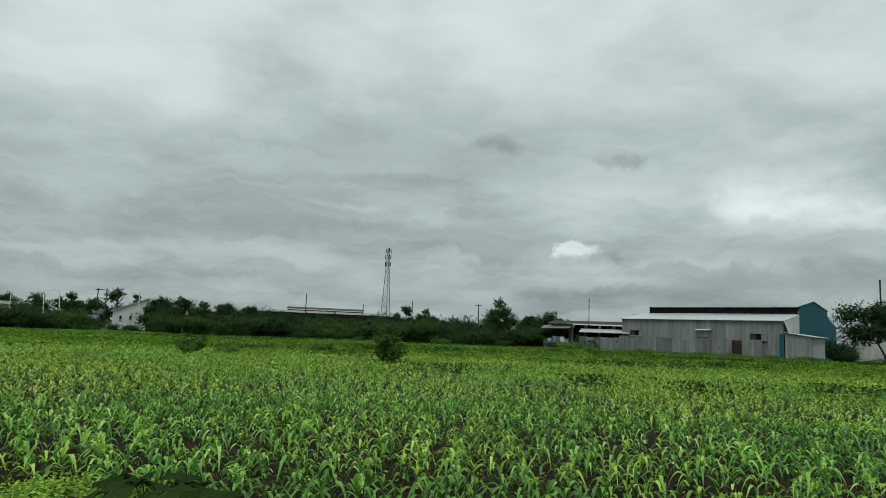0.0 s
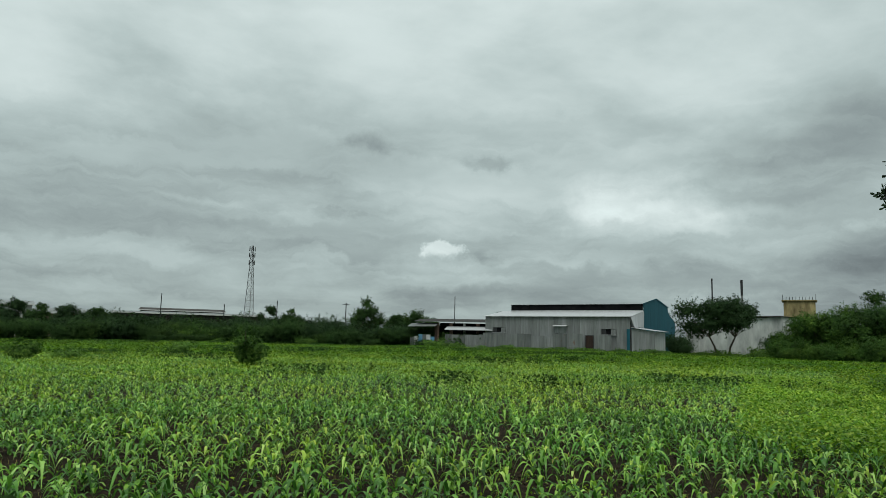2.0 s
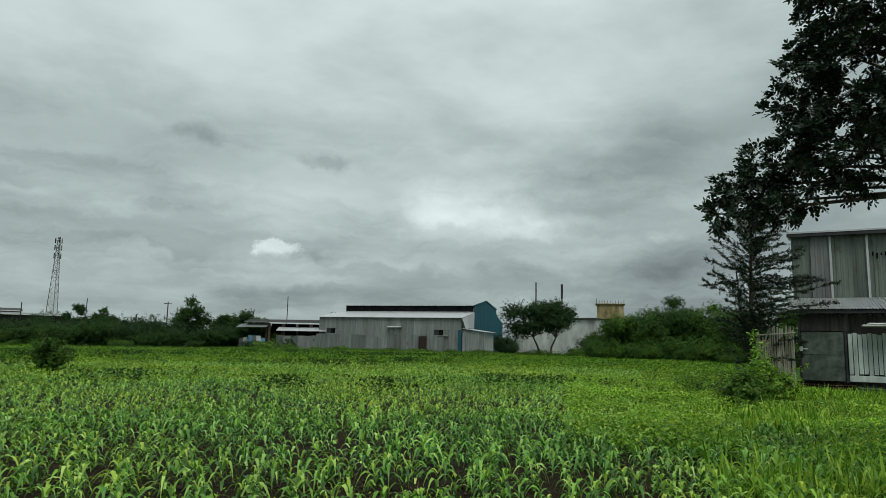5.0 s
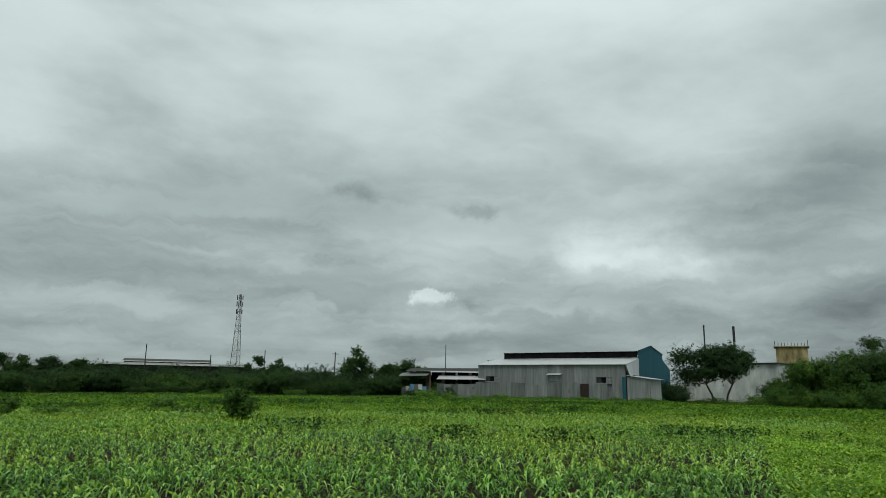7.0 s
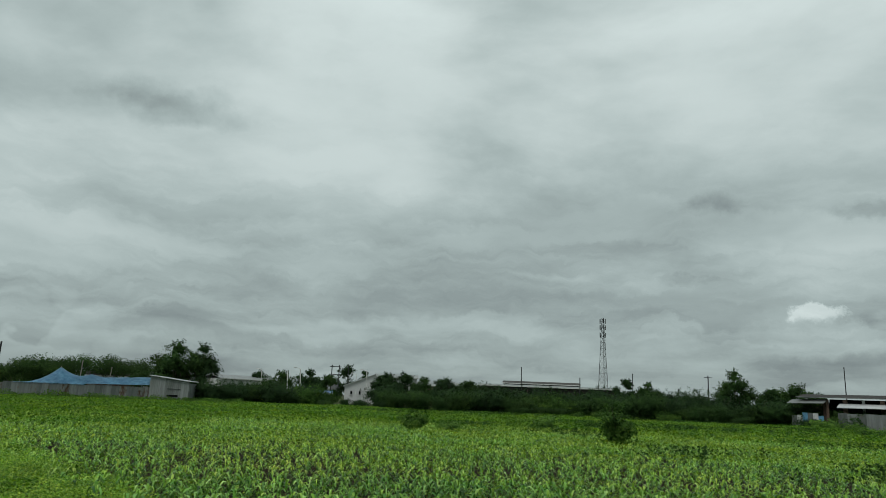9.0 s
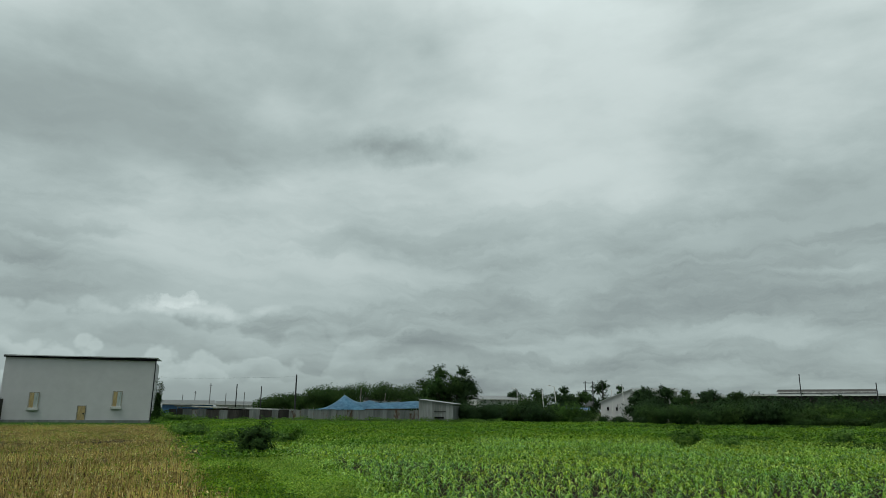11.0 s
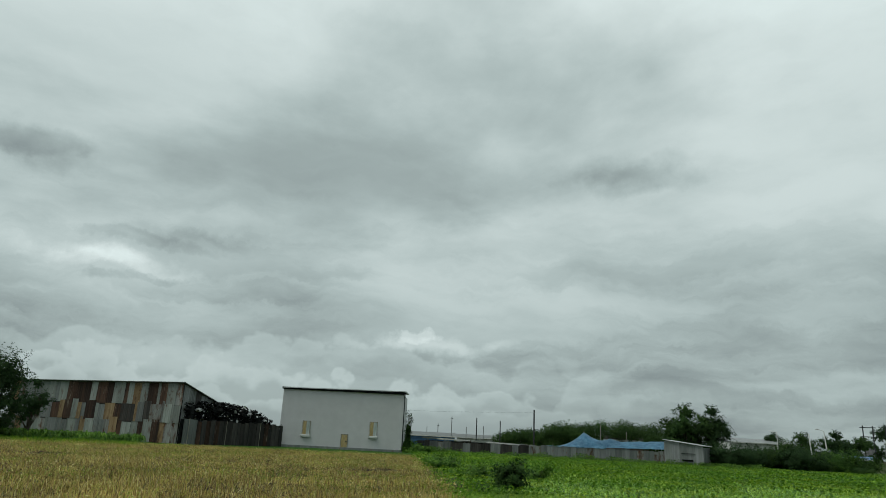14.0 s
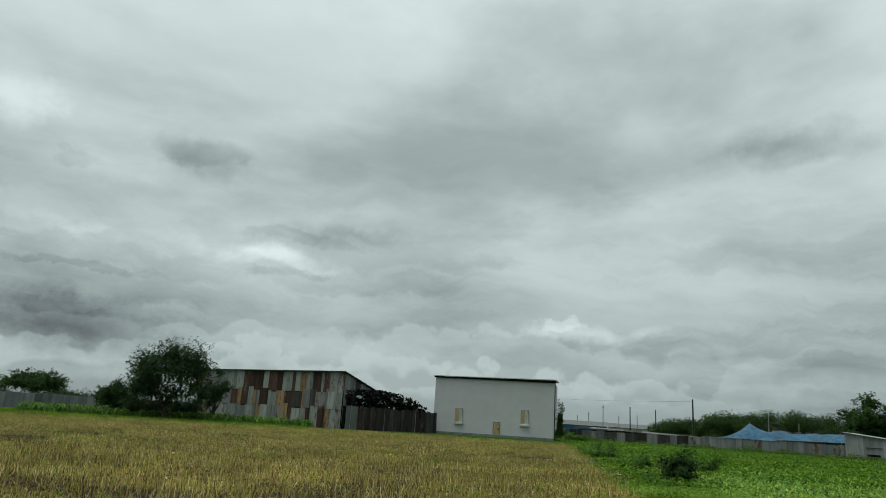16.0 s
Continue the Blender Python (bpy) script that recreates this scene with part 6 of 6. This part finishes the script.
def maize(xy, leaves, seg, size=1.0, wide=1.0, rib=False, heart=2):
    """Young maize: broad strap leaves arching out and over from a short stalk, with an upright whorl."""
    n = len(xy)
    s = size * rng.uniform(0.66, 1.15, n)
    co, f4, f3, w4, w3 = [], [], [], [], []
    tot = 0
    spin = rng.uniform(0, 6.283, n)
    for i in range(leaves):
        u = i / max(1, leaves - 1)
        whorl = i >= leaves - heart
        base = np.column_stack([xy, 0.02 + s * 0.20 * min(u, 0.85)])
        head = spin + i * 2.75 + rng.uniform(-0.5, 0.5, n)
        if whorl:
            ln, wd = s * rng.uniform(0.18, 0.30, n), s * rng.uniform(0.026, 0.040, n)
            rise, droop = np.radians(rng.uniform(50, 78, n)), rng.uniform(0.55, 1.05, n)
        else:
            ln, wd = s * rng.uniform(0.32, 0.50, n) * (0.8 + 0.3 * u), s * rng.uniform(0.034, 0.052, n)
            rise, droop = np.radians(rng.uniform(38, 54, n) + 18 * u), rng.uniform(0.95, 1.35, n)
        c, a, b = blades(base, head, ln, wd * wide, rise, droop, seg, 0.5, rib)
        w4.append(np.full(len(a), int(whorl)))
        w3.append(np.full(len(b), int(whorl)))
        co.append(c)
        f4.append(a + tot)
        f3.append(b + tot)
        tot += len(c)
    return np.concatenate(co), np.concatenate(f4), np.concatenate(f3), np.concatenate(w4 + w3)


def stuff(name, data, mat, label, category):
    """Joined small growth; maize carries paler whorl leaves."""
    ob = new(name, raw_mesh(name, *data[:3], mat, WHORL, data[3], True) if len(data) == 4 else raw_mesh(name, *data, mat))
    return tagged(ob, label, category, kind="stuff")


def crop_left(xy):
    """Metres to the right of the maize block's left edge."""
    return (xy[:, 0] + 7.1) * 0.555 + (xy[:, 1] - 9.6) * 0.832


# maize rows, jittered, thinning where the soil shows
ru, rv = np.meshgrid(np.arange(-60, 60, 0.40), np.arange(-14, 66, 0.27))
th = radians(24)
gx = ru.ravel() * math.cos(th) - rv.ravel() * math.sin(th)
gy = ru.ravel() * math.sin(th) + rv.ravel() * math.cos(th)
xy = np.stack([gx, gy], 1) + rng.normal(size=(gx.size, 2)) * 0.11
dist = np.hypot(xy[:, 0], xy[:, 1])
brg = np.degrees(np.arctan2(-xy[:, 0], xy[:, 1]))
ok = (dist > 4.3) & (dist < 50) & (brg < 48) & (brg > -66) & (crop_left(xy) > 0) & ~((brg < -46) & (dist > 17))
xy, dist = xy[ok], dist[ok]
gap = hills(xy, 0.45, 5.0) + 0.5 * hills(xy, 1.5, 8.0)
keep = gap > -0.60 + rng.uniform(-0.12, 0.12, len(xy))
xy, dist = xy[keep], dist[keep]
near = dist < 6.9
mid = (~near) & (dist < 15)
stuff("maize_crop", maize(xy[mid], 8, 5, 1.12, 1.0, True), MAIZE, "young green maize plants in jittered rows", "crop")
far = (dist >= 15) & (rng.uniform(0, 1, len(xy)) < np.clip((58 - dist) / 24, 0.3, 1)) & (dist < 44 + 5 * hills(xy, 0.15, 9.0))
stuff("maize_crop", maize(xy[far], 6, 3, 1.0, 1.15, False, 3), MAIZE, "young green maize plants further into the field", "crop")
single = xy[near][:290]
shapes = []
for i in range(14):
    data = maize(np.zeros((1, 2)), 8 + i % 2, 7, 1.12, 1.0, True)
    shapes.append(raw_mesh("maize_plant", *data[:3], MAIZE, WHORL, data[3], True))
for i, (x, y) in enumerate(single):
    ob = new("maize_plant", shapes[i % 14])
    ob.matrix_world = pose(x, y, 0, 0, 0, float(rng.uniform(0, 360)))
    tagged(ob, "young maize plant with arching green leaves", "maize plant", "maize plants at the field's near edge")


def tufts(xy, height, width, leaf_n, seg=1, spread=0.5, wide=0.3, droop=0.12):
    """Low weeds: a few short upright blades a place."""
    n = len(xy)
    co, f4, f3 = [], [], []
    tot = 0
    for i in range(leaf_n):
        base = np.column_stack([xy + rng.normal(size=(n, 2)) * width * 0.3, np.full(n, 0.0)])
        hgt = height * rng.uniform(0.55, 1.15, n)
        c, a, b = blades(base, rng.uniform(0, 6.283, n), hgt, hgt * wide, np.radians(rng.uniform(90 - 70 * spread, 88, n)), droop * rng.uniform(0.5, 1.5, n), seg)
        co.append(c)
        f4.append(a + tot)
        f3.append(b + tot)
        tot += len(c)
    return np.concatenate(co), np.concatenate(f4), np.concatenate(f3)


def clumps(xy, height, width, n, leaf, flat=0.6):
    """Low broad-leaved weeds: small flat leaves at several heights round each place."""
    m = len(xy)
    c = np.repeat(np.column_stack([xy, np.zeros(m)]), n, 0)
    hgt = np.repeat(np.broadcast_to(height, m), n)
    c[:, :2] += rng.normal(size=(m * n, 2)) * width
    c[:, 2] += 0.02 + hgt * rng.uniform(0.1, 1.0, m * n)
    co, f4 = flakes(c, leaf * rng.uniform(0.6, 1.4, m * n), flat, 0.55)
    return co, f4, NO3


# weeds and legumes between and beyond the maize
xy = scatter(24000, 46, -66, 4.4, 34)
xy = xy[(hills(xy, 0.35, 21.0) > -0.1)]
stuff("ground_weeds", clumps(xy, 0.08, 0.06, 7, 0.018), WEED, "small weeds between the maize plants", "weeds")
xy = scatter(16000, 58, -56, 24, 52)
xy = xy[(edge_side(xy[:, 0], xy[:, 1]) < -1.0) & (crop_left(xy) > -1.0)]
pick = hills(xy, 0.2, 41.0)
g = pick < 0.12
stuff("field_weeds", clumps(xy[g], np.clip(0.16 + 0.12 * hills(xy[g], 0.6, 35.0), 0.08, 0.4), 0.14, 6, 0.05, 0.3), WEED, "green weeds under the outer maize", "weeds")
stuff("field_legumes", clumps(xy[~g], 0.28, 0.15, 9, 0.05, 0.4), HERB, "yellow-green legume patches in the field", "crop")
xy = scatter(46000, 58, -56, 43, 104)
dd = np.hypot(xy[:, 0], xy[:, 1])
okk = (edge_side(xy[:, 0], xy[:, 1]) < -1.0) & ~((np.degrees(np.arctan2(-xy[:, 0], xy[:, 1])) < -44) & (dd > 76)) & (hills(xy, 0.25, 37.0) > -0.42)
xy = xy[okk]
hh = 0.26 + 0.20 * hills(xy, 0.10, 33.0) + 0.08 * hills(xy, 0.6, 35.0)
stuff("low_crop", clumps(xy, np.clip(hh, 0.12, 0.55), 0.24, 8, 0.085, 0.5), LOWCROP, "dense bright green low crop in the far half of the field", "crop")
xy = scatter(30000, 50, -66, 11, 38)
xy = xy[(edge_side(xy[:, 0], xy[:, 1]) < -1) & (hills(xy, 0.3, 43.0) > 0.0)]
stuff("middle_weeds", clumps(xy, 0.14, 0.12, 6, 0.028, 0.4), WEED, "low weeds under the maize further out", "weeds")
# strips of rank weeds, their shaded faces put in as darker leaf colour
bands = []
for cx_, cy_, ln_, wd_, rot_ in ((9.5, 20.3, 5.5, 0.7, 0), (16.4, 19.6, 3.6, 0.9, -42), (14.5, 21.6, 3, 0.7, -10), (2.6, 26.3, 4, 0.8, 25), (6.8, 21.9, 2.5, 0.6, 0), (4, 60, 20, 1.2, -4), (-20, 70, 12, 1.0, 12), (30, 60, 18, 1.2, -20), (-2.5, 39, 5, 0.9, 5), (22, 44, 9, 0.9, -30), (-8, 44, 7, 0.8, 8), (14, 38, 8, 0.8, -14), (0, 52, 12, 0.9, 0), (20, 72, 16, 1.1, -16), (-12, 84, 18, 1.0, 6), (8, 88, 16, 1.0, -4)):
    n = int(ln_ * wd_ * 40)
    u, w_ = rng.normal(size=n) * ln_ * 0.3, rng.normal(size=n) * wd_ * 0.6
    c_, s_ = math.cos(radians(rot_)), math.sin(radians(rot_))
    bands.append(np.stack([cx_ + u * c_ - w_ * s_, cy_ + u * s_ + w_ * c_], 1))
xy = np.concatenate(bands)
xy = xy[hills(xy, 0.7, 91.0) > -0.05]
stuff("rank_weeds", clumps(xy, 0.46, 0.10, 9, 0.05, 0.2), BUSH, "strips of rank weeds across the field, coloured darker for their shaded faces", "weeds")
# weedy headland between the two fields
xy = scatter(34000, 64, 32, 7, 92)
es = edge_side(xy[:, 0], xy[:, 1])
cl = crop_left(xy)
okk = (es < 0.6 * rng.normal(size=len(xy)) - 0.2) & ((cl < 0.5) | (np.hypot(xy[:, 0], xy[:, 1]) > 32))
xy = xy[okk]
hb = hills(xy, 0.25, 51.0) > 0.27
farther = np.hypot(xy[:, 0], xy[:, 1]) > 24
stuff("headland_weeds", clumps(xy[~hb & farther], 0.28, 0.13, 7, 0.055, 0.4), LOWCROP, "lush green weeds on the headland", "weeds")
stuff("headland_herbs", clumps(xy[hb & farther], 0.2, 0.13, 8, 0.045), HERB, "low yellow-green flowering herbs on the headland", "weeds")
xy = scatter(26000, 66, 34, 6.5, 25)
okk = (edge_side(xy[:, 0], xy[:, 1]) < 0.5 * rng.normal(size=len(xy)) - 0.1) & (crop_left(xy) < 0.7 + 0.3 * rng.normal(size=len(xy)))
xy = xy[okk]
hb = (hills(xy, 0.32, 53.0) > 0.25) | ((crop_left(xy) > -1.3) & (hills(xy, 0.7, 54.0) > -0.35))
stuff("near_headland_weeds", clumps(xy[~hb], np.clip(0.22 + 0.30 * hills(xy[~hb], 0.6, 55.0), 0.05, 0.55), 0.10, 12, 0.026, 0.3), LOWCROP, "fine tangled green weeds beside the maize", "weeds")
stuff("near_headland_herbs", clumps(xy[hb], 0.20, 0.10, 13, 0.018, 0.7), BRIGHT, "yellow-green flowering herbs beside the maize", "weeds")
gx_ = xy[::5]
stuff("headland_grass", tufts(gx_, np.full(len(gx_), 0.35), 0.3, 6, 3, 0.9, 0.05, 0.5), WEED, "grass blades among the headland weeds", "grass")
# weeds filling the corner before the hut and thicket
xy = scatter(15000, -40, -64, 11, 32)
xy = xy[hills(xy, 0.4, 47.0) > -0.3]
hc = hills(xy, 0.5, 49.0)
stuff("corner_weeds", clumps(xy, np.clip(0.3 + 0.3 * hc, 0.12, 0.6), 0.13, 9, 0.034, 0.4), BRIGHT, "rank bright weeds between the maize and the hut", "weeds")
# tall grass by the hut
xy = scatter(5200, -50, -76, 8.5, 25.2)
xy = xy[hills(xy, 0.5, 61.0) > -0.15]

stuff("tall_grass", tufts(xy, 0.62 + 0.5 * hills(xy, 0.8, 63.0), 0.5, 9, 4, 0.9, 0.05, 0.6), BRIGHT, "long arching green grass before the hut", "grass")
# weeds at the maize block's near corner
xy = scatter(1900, 18, 52, 3.9, 7.2)
xy = xy[hills(xy, 0.8, 57.0) > -0.2]
stuff("corner_herbs", clumps(xy, np.clip(0.16 + 0.2 * hills(xy, 0.9, 58.0), 0.05, 0.35), 0.07, 14, 0.022, 0.6), BRIGHT, "leafy green weeds at the near corner of the maize", "weeds")
# grass against the foot of the hut
xy = scatter(900, -55.5, -72, 23.2, 25.2)
stuff("hut_grass", tufts(xy, np.full(len(xy), 0.85), 0.4, 9, 4, 0.8, 0.045, 0.55), BRIGHT, "tall green grass against the foot of the hut", "grass")
# weeds along the foot of the workshop and the fences
foot = []
for a0, d0, a1, d1, n in ((-14.5, 96.5, -31.4, 87.5, 1500), (-31.4, 87.5, -34.5, 86.5, 300), (-35.5, 87, -43, 83, 700), (56.5, 85, 53, 91, 260), (55.5, 93.5, 36.2, 90.5, 1100), (36.2, 90, 30, 92, 500)):
    p, q = np.array(bear(a0, d0)), np.array(bear(a1, d1))
    u = rng.uniform(0, 1, (n, 1))
    foot.append(p * (1 - u) + q * u + rng.normal(size=(n, 2)) * 0.5)
xy = np.concatenate(foot)
stuff("wall_weeds", clumps(xy, np.clip(0.5 + 0.7 * hills(xy, 0.5, 95.0), 0.15, 1.0), 0.22, 9, 0.075, 0.2), FRESH, "uneven band of weeds along the foot of walls and fences", "weeds")
# clods and litter on the bare soil near the walker
xy = scatter(5000, 46, -66, 4.2, 14)
xy = xy[crop_left(xy) > -2]
cr = rng.uniform(0.008, 0.032, len(xy)) ** 1.0
base8 = np.array([[1, 0, 0], [0, 1, 0], [-1, 0, 0], [0, -1, 0], [0, 0, 0.9], [0, 0, -0.9]], float)
co = (base8[None] * (0.6 + 0.8 * rng.uniform(size=(len(xy), 6, 1)))) * cr[:, None, None] + np.column_stack([xy, cr * 0.3])[:, None, :]
tri = np.array([[0, 1, 4], [1, 2, 4], [2, 3, 4], [3, 0, 4], [1, 0, 5], [2, 1, 5], [3, 2, 5], [0, 3, 5]])
stuff("soil_clods", (co.reshape(-1, 3), np.zeros((0, 4), int), ((np.arange(len(xy)) * 6)[:, None, None] + tri[None]).reshape(-1, 3)), CLOD, "crumbled dark soil clods between the plants", "soil")
xy = scatter(2600, 46, -66, 4.2, 18)
stuff("dead_litter", tufts(xy, np.full(len(xy), 0.12), 0.2, 2, 1, 1.2, 0.09), STRAW, "scraps of dead straw on the soil", "litter")
# the dry field: dead stalks and straw
xy = scatter(76000, 106, 46, 8, 72)
es = edge_side(xy[:, 0], xy[:, 1])
ca, sa = math.cos(radians(80)), math.sin(radians(80))
along_, across_ = -xy[:, 0] * sa + xy[:, 1] * ca, xy[:, 0] * ca + xy[:, 1] * sa
streak = hills(np.stack([across_ * 0.16, along_ * 0.75], 1), 1.0, 77.0)
bare = hills(xy, 0.28, 71.0) + 0.6 * hills(xy, 1.1, 73.0) - 1.4 * np.clip(streak - 0.12, 0, 1)
bare = bare - np.clip((30 - np.hypot(xy[:, 0], xy[:, 1])) / 26, 0, 0.62) - 0.9 * np.clip(hills(np.stack([across_ * 0.10, along_ * 0.5], 1), 1.0, 79.0) - 0.22, 0, 1)
okk = (es > 0.5 * rng.normal(size=len(xy)) + 0.2) & (bare > -0.50 + rng.uniform(-0.2, 0.2, len(xy)))
xy = xy[okk]
stuff("dry_crop", tufts(xy, 0.24 + 0.10 * hills(xy, 0.6, 75.0), 0.35, 5, 2, 1.22, 0.085, 0.30), STRAW, "dry yellow-brown stalks of a withered crop", "crop")
nx = xy[np.hypot(xy[:, 0], xy[:, 1]) < 24]
stuff("withered_blades", tufts(nx, 0.36 + 0.10 * hills(nx, 0.6, 76.0), 0.35, 9, 3, 1.2, 0.055, 0.7), STRAW, "long withered blades drooping over each other", "crop")
lain = scatter(15000, 106, 46, 8, 30)
lain = lain[edge_side(lain[:, 0], lain[:, 1]) > 0.2]
stuff("fallen_stalks", tufts(lain, np.full(len(lain), 0.34), 0.4, 3, 2, 1.25, 0.05, 0.10), STRAW, "broken dry stalks lying over the soil", "litter")
lx = xy[::3]
stuff("withered_leaves", clumps(lx, 0.2, 0.12, 6, 0.028, 0.3), STRAW, "withered yellow leaves hanging in the dry crop", "crop")
gr = xy[hills(xy, 0.2, 81.0) > 0.0][::4]
stuff("green_regrowth", clumps(gr, 0.22, 0.12, 7, 0.024, 0.3), WEED, "patches of green regrowth in the dry crop", "weeds")
# green verge and tall maize strip beyond the dry field
xy = scatter(9000, 106, 77, 66, 82)
xy = xy[(np.hypot(xy[:, 0], xy[:, 1]) < 82) & ((np.degrees(np.arctan2(-xy[:, 0], xy[:, 1])) > 80) | (np.hypot(xy[:, 0], xy[:, 1]) < 74))]
stuff("verge_grass", tufts(xy, np.full(len(xy), 0.35), 0.4, 5, 1, 0.8, 0.3), WEED, "green grass verge behind the dry field", "grass")
xy = scatter(2600, 97, 76.5, 75, 84)
xy = xy[np.hypot(xy[:, 0], xy[:, 1]) < 84 - 0.75 * np.maximum(0, 87 - np.degrees(np.arctan2(-xy[:, 0], xy[:, 1])))]
stuff("tall_maize", maize(xy, 9, 3, 3.2)[:3], FRESH, "strip of taller green maize before the sheds", "crop")
